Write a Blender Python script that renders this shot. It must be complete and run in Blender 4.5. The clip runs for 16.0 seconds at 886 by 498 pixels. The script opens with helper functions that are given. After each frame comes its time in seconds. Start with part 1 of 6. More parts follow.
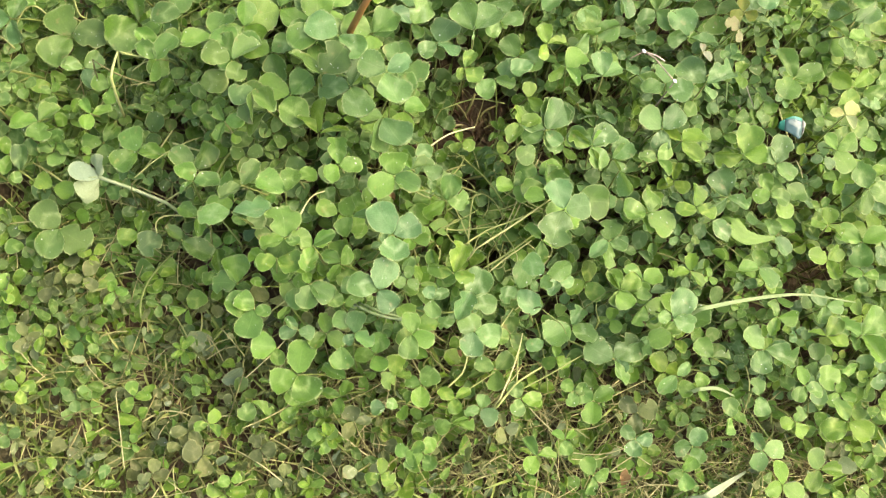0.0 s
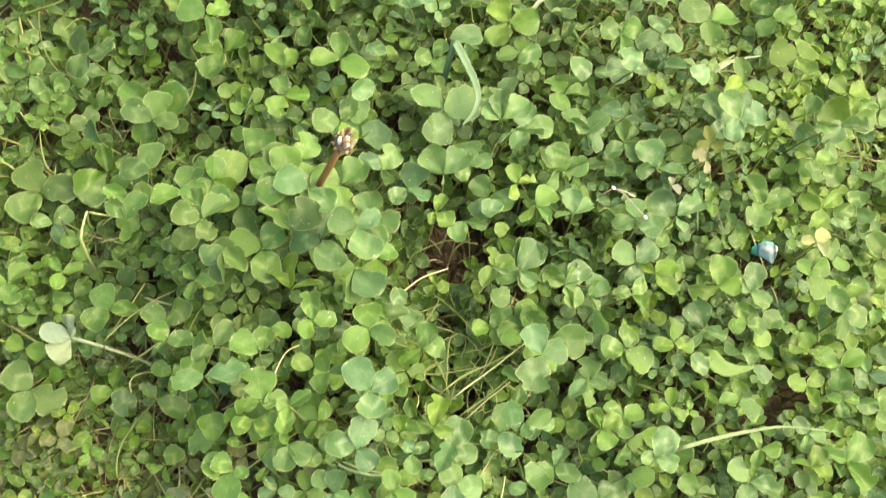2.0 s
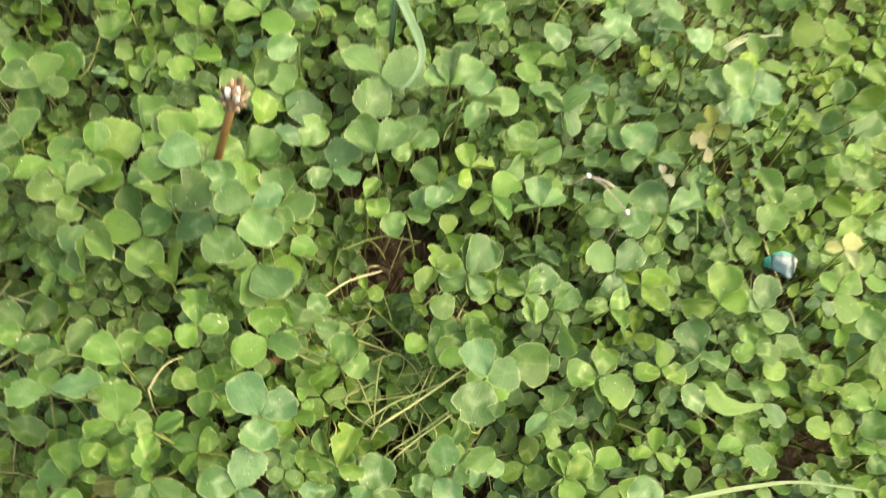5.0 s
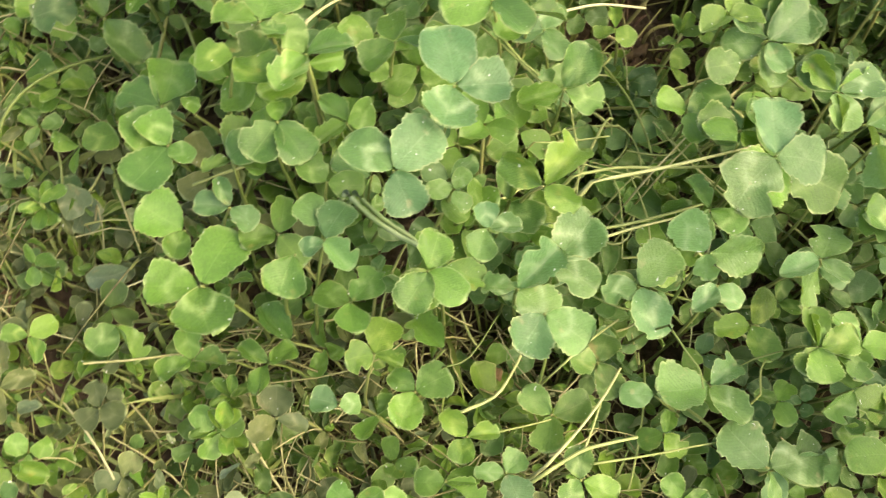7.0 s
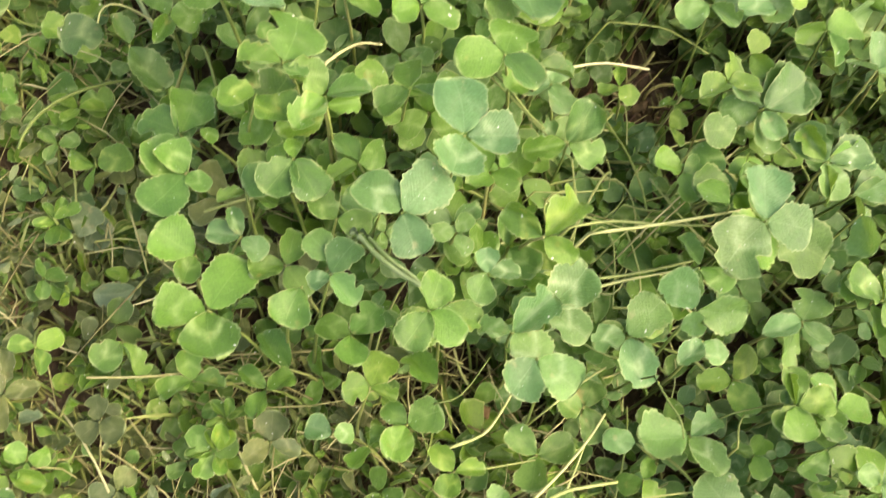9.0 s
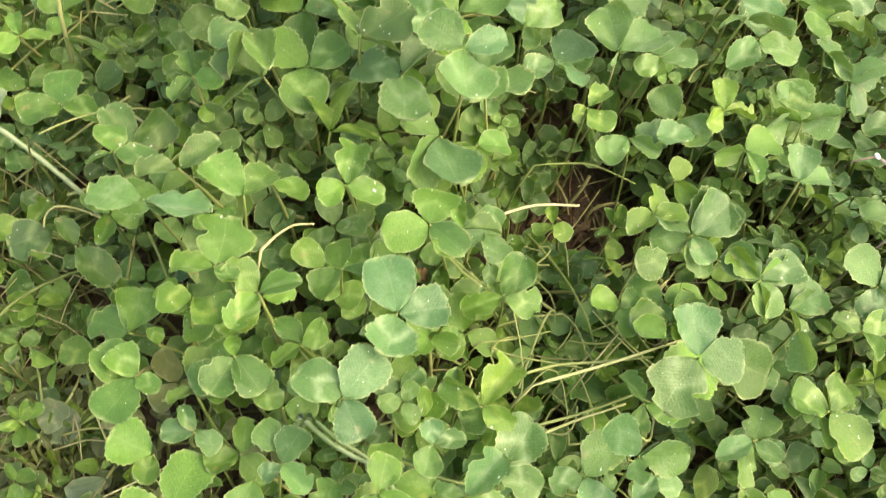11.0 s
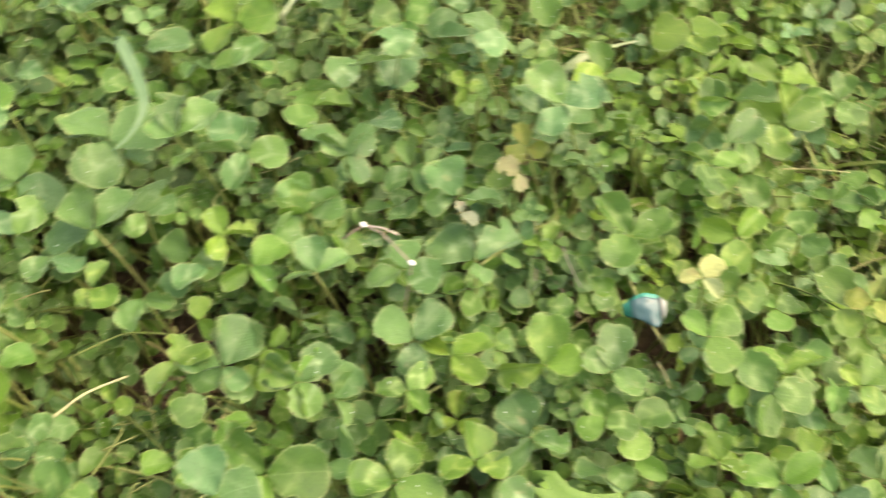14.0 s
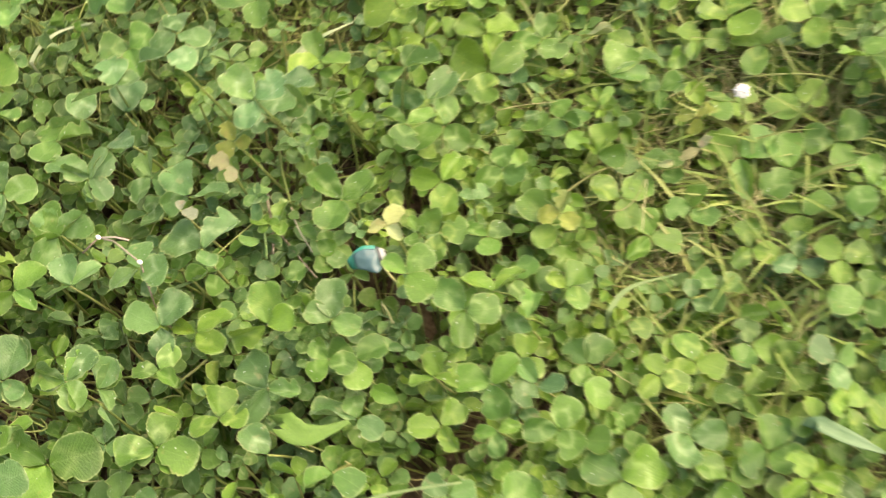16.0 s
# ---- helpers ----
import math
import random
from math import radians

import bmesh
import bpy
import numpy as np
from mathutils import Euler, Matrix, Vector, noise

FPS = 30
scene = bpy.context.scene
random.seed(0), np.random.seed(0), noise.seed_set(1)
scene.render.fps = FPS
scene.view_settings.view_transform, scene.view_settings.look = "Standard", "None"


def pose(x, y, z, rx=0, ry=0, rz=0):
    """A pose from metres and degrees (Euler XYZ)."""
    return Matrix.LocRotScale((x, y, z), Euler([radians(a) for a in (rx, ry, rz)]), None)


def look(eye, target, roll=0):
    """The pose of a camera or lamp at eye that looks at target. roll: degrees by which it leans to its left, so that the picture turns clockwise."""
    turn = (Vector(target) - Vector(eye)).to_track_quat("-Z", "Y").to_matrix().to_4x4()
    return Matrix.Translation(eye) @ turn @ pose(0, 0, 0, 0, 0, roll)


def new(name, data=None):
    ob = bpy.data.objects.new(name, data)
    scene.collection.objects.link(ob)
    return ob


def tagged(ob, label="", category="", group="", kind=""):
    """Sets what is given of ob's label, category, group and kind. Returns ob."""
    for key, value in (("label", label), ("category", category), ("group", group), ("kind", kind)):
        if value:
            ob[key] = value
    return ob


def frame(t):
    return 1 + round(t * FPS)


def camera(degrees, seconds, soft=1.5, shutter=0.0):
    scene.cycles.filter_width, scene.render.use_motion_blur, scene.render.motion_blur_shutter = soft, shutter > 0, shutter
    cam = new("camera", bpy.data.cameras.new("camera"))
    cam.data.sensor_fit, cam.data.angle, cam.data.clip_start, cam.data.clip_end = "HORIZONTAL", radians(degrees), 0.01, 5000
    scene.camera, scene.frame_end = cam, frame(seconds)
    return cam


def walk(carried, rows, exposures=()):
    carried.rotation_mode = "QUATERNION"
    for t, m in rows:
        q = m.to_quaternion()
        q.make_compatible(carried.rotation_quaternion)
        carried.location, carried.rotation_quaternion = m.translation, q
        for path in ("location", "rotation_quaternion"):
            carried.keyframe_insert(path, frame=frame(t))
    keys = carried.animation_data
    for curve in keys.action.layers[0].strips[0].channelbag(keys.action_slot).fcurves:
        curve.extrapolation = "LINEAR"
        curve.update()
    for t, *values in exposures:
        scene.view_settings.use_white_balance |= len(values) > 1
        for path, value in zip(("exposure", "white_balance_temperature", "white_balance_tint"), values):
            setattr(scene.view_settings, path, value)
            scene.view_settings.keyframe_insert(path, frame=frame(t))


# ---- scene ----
# Overcast summer daylight over a patch of white clover in a mown lawn, about half a metre across.
cam = camera(45.0, 16.0, soft=1.15, shutter=0.5)
PATH = [
    (0, (0.2629, -0.0551, 0.7213), (0.2267, 0.0227, 0.4338), 24.82),
    (0.5, (0.2502, -0.0480, 0.7253), (0.2159, 0.0300, 0.4376), 24.88),
    (1, (0.2364, -0.0462, 0.7241), (0.2000, 0.0365, 0.4380), 24.16),
    (1.5, (0.2279, -0.0326, 0.7320), (0.1884, 0.0548, 0.4477), 23.43),
    (2, (0.2248, -0.0160, 0.7350), (0.1801, 0.0752, 0.4527), 21.39),
    (2.5, (0.2158, 0.0027, 0.7378), (0.1677, 0.0975, 0.4573), 20.26),
    (3, (0.2038, 0.0231, 0.7426), (0.1525, 0.1203, 0.4634), 18.98),
    (3.2, (0.2033, 0.0364, 0.7448), (0.1512, 0.1332, 0.4656), 18.34),
    (5.3, (0.2810, 0.0466, 0.5520), (0.2106, 0.1375, 0.2750), 13.55),
    (5.5, (0.2914, 0.0458, 0.5168), (0.2136, 0.1346, 0.2410), 11.57),
    (6, (0.3082, 0.0319, 0.4747), (0.2264, 0.1107, 0.1970), 11.14),
    (6.5, (0.2984, -0.0036, 0.4319), (0.2192, 0.0774, 0.1542), 20.13),
    (7, (0.2922, -0.0166, 0.4081), (0.2134, 0.0634, 0.1299), 24.79),
    (7.5, (0.2912, -0.0338, 0.4061), (0.2145, 0.0481, 0.1278), 30.23),
    (8, (0.3009, -0.0339, 0.4092), (0.2202, 0.0458, 0.1315), 30.17),
    (8.5, (0.2974, -0.0288, 0.4150), (0.2172, 0.0491, 0.1366), 28.56),
    (9, (0.2897, -0.0246, 0.4219), (0.2057, 0.0617, 0.1471), 28.77),
    (9.5, (0.2805, -0.0231, 0.4310), (0.1931, 0.0675, 0.1587), 28.08),
    (9.7, (0.2738, -0.0218, 0.4318), (0.1861, 0.0701, 0.1600), 27.45),
    (11.8, (0.2654, 0.0226, 0.4679), (0.1611, 0.1073, 0.1996), 13.16),
    (12, (0.2687, 0.0250, 0.4696), (0.1624, 0.1111, 0.2026), 12.15),
    (12.5, (0.2770, 0.0483, 0.4765), (0.1660, 0.1322, 0.2107), 7.28),
    (13, (0.2917, 0.0878, 0.4934), (0.1803, 0.1719, 0.2278), 2.37),
    (13.5, (0.3218, 0.1268, 0.4929), (0.2083, 0.2165, 0.2300), -1.35),
    (14, (0.3540, 0.1707, 0.4904), (0.2483, 0.2688, 0.2273), -3.34),
    (14.5, (0.3940, 0.2053, 0.4836), (0.2922, 0.3027, 0.2188), -8.13),
    (15, (0.4082, 0.2114, 0.4765), (0.3050, 0.3094, 0.2124), -10.09),
    (15.5, (0.4161, 0.2242, 0.4812), (0.3166, 0.3194, 0.2146), -10.91),
    (16, (0.4771, 0.2291, 0.5423), (0.3770, 0.3211, 0.2749), -14.97),
]
walk(cam, [(t, look(eye, target, roll)) for t, eye, target, roll in PATH], [(0, 2.06, 8250, 15.5), (3, 2.03, 8350, 14.5), (5.5, 1.90, 8450, 14), (7.5, 2.04, 8450, 16), (12.5, 2.07, 8300, 15), (14.5, 1.85, 8550, 16), (16, 1.86, 8650, 17)])

# ---- light: bright overcast sky with a very soft sun ----
world = bpy.data.worlds.new("sky")
scene.world = world
world.use_nodes = True
wn, wl = world.node_tree.nodes, world.node_tree.links
sky = wn.new("ShaderNodeTexSky")
sky.sky_type, sky.sun_disc = "NISHITA", False
SUN_UP, SUN_ROUND = radians(55), radians(38)
sky.sun_elevation, sky.sun_rotation = SUN_UP, SUN_ROUND
sky.air_density, sky.dust_density, sky.ozone_density = 1.0, 4.0, 0.6
wn["Background"].inputs["Strength"].default_value = 0.15
wl.new(sky.outputs["Color"], wn["Background"].inputs["Color"])
sun = new("sun", bpy.data.lights.new("sun", "SUN"))
sun.data.energy, sun.data.angle, sun.data.color = 0.85, radians(66), (1.0, 0.96, 0.88)
sun.rotation_euler = (math.pi / 2 - SUN_UP, 0, math.pi - SUN_ROUND)


# ---- materials ----
class Nodes:
    """A small helper to write node materials as expressions."""

    def __init__(self, name):
        self.mat = bpy.data.materials.new(name)
        self.mat.use_nodes = True
        self.tree = self.mat.node_tree
        self.bsdf = self.tree.nodes["Principled BSDF"]
        self.out = self.tree.nodes["Material Output"]

    def put(self, socket, value):
        if isinstance(value, bpy.types.NodeSocket):
            self.tree.links.new(value, socket)
        else:
            socket.default_value = value

    def math(self, op, a, b=0.0, c=0.0, clamp=False):
        n = self.tree.nodes.new("ShaderNodeMath")
        n.operation, n.use_clamp = op, clamp
        for s, v in zip(n.inputs, (a, b, c)):
            self.put(s, v)
        return n.outputs[0]

    def mix(self, f, a, b, blend="MIX"):
        n = self.tree.nodes.new("ShaderNodeMix")
        n.data_type, n.blend_type = "RGBA", blend
        self.put(n.inputs[0], f)
        self.put(n.inputs[6], (*a, 1) if isinstance(a, tuple) else a)
        self.put(n.inputs[7], (*b, 1) if isinstance(b, tuple) else b)
        return n.outputs[2]

    def noise(self, scale, detail=3.0, vector=None, rough=0.55):
        n = self.tree.nodes.new("ShaderNodeTexNoise")
        n.inputs["Scale"].default_value, n.inputs["Detail"].default_value = scale, detail
        n.inputs["Roughness"].default_value = rough
        if vector:
            self.put(n.inputs["Vector"], vector)
        return n.outputs["Fac"]

    def place(self):
        return self.tree.nodes.new("ShaderNodeNewGeometry").outputs["Position"]

    def ramp(self, f, stops):
        n = self.tree.nodes.new("ShaderNodeValToRGB")
        e = n.color_ramp.elements
        while len(e) < len(stops):
            e.new(0.5)
        for s, (p, c) in zip(e, stops):
            s.position, s.color = p, (*c, 1)
        self.put(n.inputs[0], f)
        return n.outputs[0]

    def tone(self):
        """A number from 0 to 1 of each thing, or of each leaf in a joined mesh."""
        a = self.tree.nodes.new("ShaderNodeAttribute")
        a.attribute_name = "tone"
        r = self.tree.nodes.new("ShaderNodeObjectInfo").outputs["Random"]
        return self.math("FRACT", self.math("ADD", a.outputs["Fac"], r))

    def bump(self, height, strength, distance):
        n = self.tree.nodes.new("ShaderNodeBump")
        n.inputs["Strength"].default_value, n.inputs["Distance"].default_value = strength, distance
        self.put(n.inputs["Height"], height)
        self.put(self.bsdf.inputs["Normal"], n.outputs[0])
        return n.outputs[0]

    def thin(self, colour, share):
        """Let a share of the light through, as a leaf does."""
        t = self.tree.nodes.new("ShaderNodeBsdfTranslucent")
        self.put(t.inputs["Color"], colour)
        m = self.tree.nodes.new("ShaderNodeMixShader")
        m.inputs[0].default_value = share
        self.tree.links.new(self.bsdf.outputs[0], m.inputs[1])
        self.tree.links.new(t.outputs[0], m.inputs[2])
        self.tree.links.new(m.outputs[0], self.out.inputs["Surface"])


def leaf_material(name, dark, light, mark, patch, patchy=0.0, rough=0.45, bloom=0.08):
    """A clover leaflet: two greens that vary leaf by leaf, a pale chevron, veins and small blemishes."""
    n = Nodes(name)
    uv = n.tree.nodes.new("ShaderNodeUVMap")
    uv.uv_map = "leaf"
    sep = n.tree.nodes.new("ShaderNodeSeparateXYZ")
    n.put(sep.inputs[0], uv.outputs[0])
    u = n.math("ABSOLUTE", n.math("MULTIPLY_ADD", sep.outputs[0], 2.0, -1.0))
    v = sep.outputs[1]
    tone = n.tone()
    pos = n.place()
    fine = n.noise(900.0, 4.0, pos, 0.65)
    wide = n.noise(80.0, 3.0, pos)
    colour = n.mix(n.math("MULTIPLY_ADD", wide, 0.9, n.math("MULTIPLY_ADD", tone, 0.9, -0.42), True), dark, light)
    # some leaves lean to yellow, some to blue-green
    hue = n.math("FRACT", n.math("MULTIPLY", tone, 13.7))
    colour = n.mix(n.math("MULTIPLY_ADD", hue, 2.2, -1.3, True), colour, n.mix(1.0, colour, (1.13, 1.02, 0.85), "MULTIPLY"))
    colour = n.mix(n.math("MULTIPLY_ADD", hue, -2.2, 0.9, True), colour, n.mix(1.0, colour, (0.80, 0.93, 1.35), "MULTIPLY"))
    # grain of the blade
    colour = n.mix(n.math("MULTIPLY", n.math("SUBTRACT", 0.62, fine, clamp=True), 1.7), colour, n.mix(1.0, colour, (0.45, 0.55, 0.45), "MULTIPLY"))
    # pale chevron across the middle of the leaflet, broken and blotchy
    centre = n.math("MULTIPLY_ADD", u, -0.38, n.math("MULTIPLY_ADD", tone, 0.12, 0.52))
    off = n.math("ABSOLUTE", n.math("SUBTRACT", v, n.math("MULTIPLY_ADD", n.math("SUBTRACT", wide, 0.5), 0.5, centre)))
    arch = n.math("SUBTRACT", 1.0, n.math("DIVIDE", off, 0.17), clamp=True)
    strong = n.math("MULTIPLY", arch, n.math("MULTIPLY_ADD", n.math("FRACT", n.math("MULTIPLY", tone, 7.3)), 0.82, -0.04), clamp=True)
    colour = n.mix(n.math("MULTIPLY", strong, n.math("MULTIPLY_ADD", n.noise(260.0, 3.0, pos), 2.2, -0.55, True)), colour, mark)
    # midrib, side veins and a thin paler margin, partly highlight painted along the edge
    rib = n.math("SUBTRACT", 1.0, n.math("DIVIDE", u, 0.05), clamp=True)
    colour = n.mix(n.math("MULTIPLY", rib, 0.12), colour, mark)
    vein = n.math("SINE", n.math("MULTIPLY", n.math("MULTIPLY_ADD", u, -0.32, v), 88.0))
    colour = n.mix(n.math("MULTIPLY", n.math("MULTIPLY_ADD", vein, 0.5, 0.5), n.math("MULTIPLY", wide, 0.06)), colour, mark)
    rim = n.math("MULTIPLY", n.math("SUBTRACT", n.math("MAXIMUM", u, v), 0.90), 10.0, clamp=True)
    colour = n.mix(n.math("MULTIPLY", rim, n.math("MULTIPLY_ADD", n.noise(420.0, 2.0, pos), 1.5, -0.38, True)), colour, (0.38, 0.48, 0.21))
    # pale scuffs and a milky bloom
    scuff = n.math("MULTIPLY", n.math("SUBTRACT", n.noise(310.0, 5.0, pos, 0.7), 0.60), 6.0, clamp=True)
    colour = n.mix(n.math("MULTIPLY", scuff, 0.35), colour, mark)
    # specks of dust and dew, and white glints painted into the colour
    speck = n.math("MULTIPLY", n.math("SUBTRACT", n.noise(560.0, 1.0, pos), 0.755), 30.0, clamp=True)
    colour = n.mix(n.math("MULTIPLY", speck, 0.75), colour, (0.62, 0.66, 0.58))
    # blemishes: dry margins and spots
    spot = n.math("MULTIPLY", n.math("SUBTRACT", n.noise(150.0, 2.0, pos), 0.66 - 0.2 * patchy), 9.0, clamp=True)
    edge = n.math("MULTIPLY", n.math("SUBTRACT", n.math("MULTIPLY_ADD", wide, 0.5, u), 1.18 - 0.3 * patchy), 5.0, clamp=True)
    wear = n.math("MULTIPLY", n.math("MAXIMUM", spot, edge), 0.35 + 0.55 * patchy)
    colour = n.mix(wear, colour, patch)
    n.put(n.bsdf.inputs["Base Color"], colour)
    n.put(n.bsdf.inputs["Roughness"], n.math("MULTIPLY_ADD", fine, 0.25, rough - 0.1))
    n.bsdf.inputs["Specular IOR Level"].default_value = 0.44
    n.bsdf.inputs["Sheen Weight"].default_value = bloom
    n.bsdf.inputs["Sheen Roughness"].default_value = 0.4
    n.bsdf.inputs["Sheen Tint"].default_value = (0.78, 1.0, 0.80, 1)
    n.bump(n.math("ADD", n.math("MULTIPLY", vein, 0.05), n.math("ADD", fine, wide)), 0.5, 0.0008)
    n.thin(n.mix(0.5, colour, (0.29, 0.45, 0.050)), 0.21)
    return n.mat


LEAF = {
    "m": leaf_material("clover_green", (0.033, 0.105, 0.010), (0.105, 0.245, 0.027), (0.30, 0.44, 0.15), (0.30, 0.24, 0.08)),
    "b": leaf_material("clover_blue_green", (0.038, 0.113, 0.024), (0.108, 0.245, 0.057), (0.33, 0.46, 0.23), (0.36, 0.30, 0.15), 0.0, 0.42, 0.20),
    "y": leaf_material("clover_yellow_green", (0.050, 0.130, 0.010), (0.128, 0.262, 0.026), (0.34, 0.45, 0.11), (0.34, 0.27, 0.06)),
    # the green of m made darker: the left side's dimness put into the colour
    "o": leaf_material("clover_darkened_green", (0.026, 0.078, 0.011), (0.078, 0.172, 0.026), (0.22, 0.32, 0.12), (0.22, 0.16, 0.07), 0.1, 0.5),
    "d": leaf_material("clover_dusty", (0.038, 0.060, 0.013), (0.118, 0.158, 0.048), (0.30, 0.33, 0.16), (0.15, 0.125, 0.055), 0.2, 0.6),
    "n": leaf_material("clover_brown_edged", (0.046, 0.120, 0.016), (0.120, 0.240, 0.040), (0.32, 0.40, 0.15), (0.33, 0.21, 0.10), 0.10, 0.5),
    "p": leaf_material("clover_pale", (0.095, 0.145, 0.055), (0.19, 0.25, 0.115), (0.42, 0.47, 0.28), (0.30, 0.24, 0.12), 0.2, 0.65),
    "u": leaf_material("clover_underside", (0.19, 0.27, 0.15), (0.26, 0.345, 0.205), (0.35, 0.43, 0.28), (0.40, 0.36, 0.22), 0.0, 0.7),
    "g": leaf_material("clover_yellowed", (0.27, 0.32, 0.085), (0.36, 0.40, 0.15), (0.50, 0.51, 0.27), (0.36, 0.29, 0.11), 0.3, 0.6),
    "r": leaf_material("clover_faded_pink", (0.135, 0.160, 0.072), (0.23, 0.240, 0.125), (0.34, 0.33, 0.22), (0.22, 0.155, 0.10), 0.3, 0.65),
    "a": leaf_material("clover_amber", (0.10, 0.15, 0.018), (0.20, 0.25, 0.036), (0.34, 0.36, 0.10), (0.23, 0.17, 0.04), 0.3, 0.5),
}


def plain(name, stops, scale=90.0, rough=0.7, relief=0.4, share=0.0, spec=0.35):
    n = Nodes(name)
    pos = n.place()
    f = n.math("MULTIPLY_ADD", n.noise(scale, 5.0, pos), 0.75, n.math("MULTIPLY_ADD", n.tone(), 0.6, -0.18), True)
    colour = n.ramp(f, stops)
    n.put(n.bsdf.inputs["Base Color"], colour)
    n.bsdf.inputs["Roughness"].default_value = rough
    n.bsdf.inputs["Specular IOR Level"].default_value = spec
    n.bump(n.noise(scale * 6, 4.0, pos), relief, 0.001)
    if share:
        n.thin(colour, share)
    return n.mat


STALK = plain("clover_stalk", [(0.2, (0.10, 0.15, 0.035)), (0.6, (0.20, 0.25, 0.07)), (0.95, (0.30, 0.29, 0.12))], 120, 0.5, 0.2, 0.1)
STRAW = plain("dry_straw", [(0.1, (0.085, 0.078, 0.028)), (0.45, (0.23, 0.235, 0.090)), (0.9, (0.46, 0.45, 0.24))], 140, 0.75)
PALE_STRAW = plain("pale_straw", [(0.1, (0.30, 0.30, 0.15)), (0.5, (0.44, 0.44, 0.25)), (0.95, (0.58, 0.57, 0.38))], 140, 0.6)
STEM = plain("yellow_stem", [(0.1, (0.13, 0.18, 0.05)), (0.5, (0.24, 0.29, 0.095)), (0.9, (0.37, 0.39, 0.18))], 140, 0.55, 0.25)
RUNNER = plain("green_runner", [(0.1, (0.10, 0.15, 0.035)), (0.5, (0.19, 0.25, 0.07)), (0.9, (0.33, 0.35, 0.15))], 140, 0.55, 0.25)
BLADE = plain("grass", [(0.1, (0.09, 0.16, 0.03)), (0.5, (0.17, 0.25, 0.06)), (0.95, (0.30, 0.33, 0.12))], 100, 0.5, 0.3, 0.2)
BLUE_BLADE = plain("blue_green_blade", [(0.1, (0.06, 0.135, 0.05)), (0.5, (0.095, 0.19, 0.08)), (0.95, (0.155, 0.26, 0.13))], 100, 0.45, 0.3, 0.15)
PALE_BLADE = plain("pale_blade", [(0.1, (0.11, 0.20, 0.06)), (0.5, (0.18, 0.27, 0.11)), (0.95, (0.36, 0.42, 0.27))], 100, 0.5, 0.3, 0.15)
TWIG = plain("grey_twig", [(0.1, (0.13, 0.10, 0.07)), (0.5, (0.27, 0.23, 0.17)), (0.95, (0.46, 0.42, 0.34))], 200, 0.8)
WHITE_TIP = plain("white_seed_tip", [(0.1, (0.60, 0.60, 0.54)), (0.9, (0.80, 0.80, 0.74))], 200, 0.8)
RUSSET = plain("russet_stalk", [(0.1, (0.14, 0.072, 0.020)), (0.5, (0.22, 0.120, 0.038)), (0.95, (0.29, 0.185, 0.07))], 120, 0.5, 0.2)
WITHERED = plain("withered_flower", [(0.1, (0.050, 0.036, 0.018)), (0.45, (0.21, 0.155, 0.085)), (0.9, (0.50, 0.42, 0.28))], 300, 0.85)
ROOT = plain("brown_root", [(0.1, (0.026, 0.016, 0.010)), (0.5, (0.080, 0.048, 0.026)), (0.95, (0.19, 0.125, 0.065))], 160, 0.8)
LITTER = plain("dead_leaf", [(0.1, (0.055, 0.038, 0.020)), (0.5, (0.16, 0.115, 0.062)), (0.95, (0.33, 0.26, 0.16))], 150, 0.8, 0.5, 0.1)


def soil_material():
    n = Nodes("soil")
    pos = n.place()
    crumb = n.noise(260.0, 6.0, pos, 0.65)
    wide = n.noise(22.0, 4.0, pos)
    colour = n.ramp(n.math("MULTIPLY_ADD", wide, 0.5, n.math("MULTIPLY", crumb, 0.5)),
                    [(0.30, (0.030, 0.021, 0.013)), (0.5, (0.085, 0.060, 0.035)), (0.68, (0.18, 0.14, 0.08))])
    # beyond the patch the sheet reads as lawn
    sep = n.tree.nodes.new("ShaderNodeSeparateXYZ")
    n.put(sep.inputs[0], pos)
    far = n.math("SQRT", n.math("ADD", n.math("POWER", n.math("SUBTRACT", sep.outputs[0], 0.14), 2.0), n.math("POWER", n.math("SUBTRACT", sep.outputs[1], 0.29), 2.0)))
    lawn = n.mix(n.noise(30.0, 6.0, pos), (0.022, 0.052, 0.010), (0.070, 0.112, 0.028))
    lawn = n.mix(n.math("MULTIPLY_ADD", n.noise(1.7, 4.0, pos), 1.6, -0.5, True), lawn, n.mix(n.noise(160.0, 4.0, pos), (0.022, 0.050, 0.010), (0.095, 0.115, 0.038)))
    ring = n.math("MULTIPLY_ADD", n.noise(9.0, 4.0, pos), 0.5, n.math("MULTIPLY", n.math("SUBTRACT", far, 0.42), 4.0), True)
    colour = n.mix(ring, colour, lawn)
    n.put(n.bsdf.inputs["Base Color"], colour)
    n.bsdf.inputs["Roughness"].default_value = 0.95
    n.bump(n.math("ADD", crumb, n.math("MULTIPLY", wide, 2.0)), 0.8, 0.004)
    return n.mat


SOIL = soil_material()


# ---- ground and canopy ----
def smooth(t):
    t = min(1.0, max(0.0, t))
    return t * t * (3 - 2 * t)


def open_lush(x, y):
    """1 in tall clover, 0 on the mown strips, away from the leaves set one by one."""
    far = smooth((0.56 - (0.63 * x + 0.77 * y) + 0.03 * noise.noise((x * 8, y * 8, 7.0))) / 0.26)
    return (1 - worn(x, y)) * (0.46 + 0.14 * noise.noise((x * 20, y * 20, 2.0)) + 0.52 * far)


def worn(x, y):
    """1 on the mown strip beside the tall clover."""
    return 1 - smooth((y - 0.766 * x + 0.122 + 0.025 * noise.noise((x * 9, y * 9, 3.0))) / 0.09)


PLACED = []


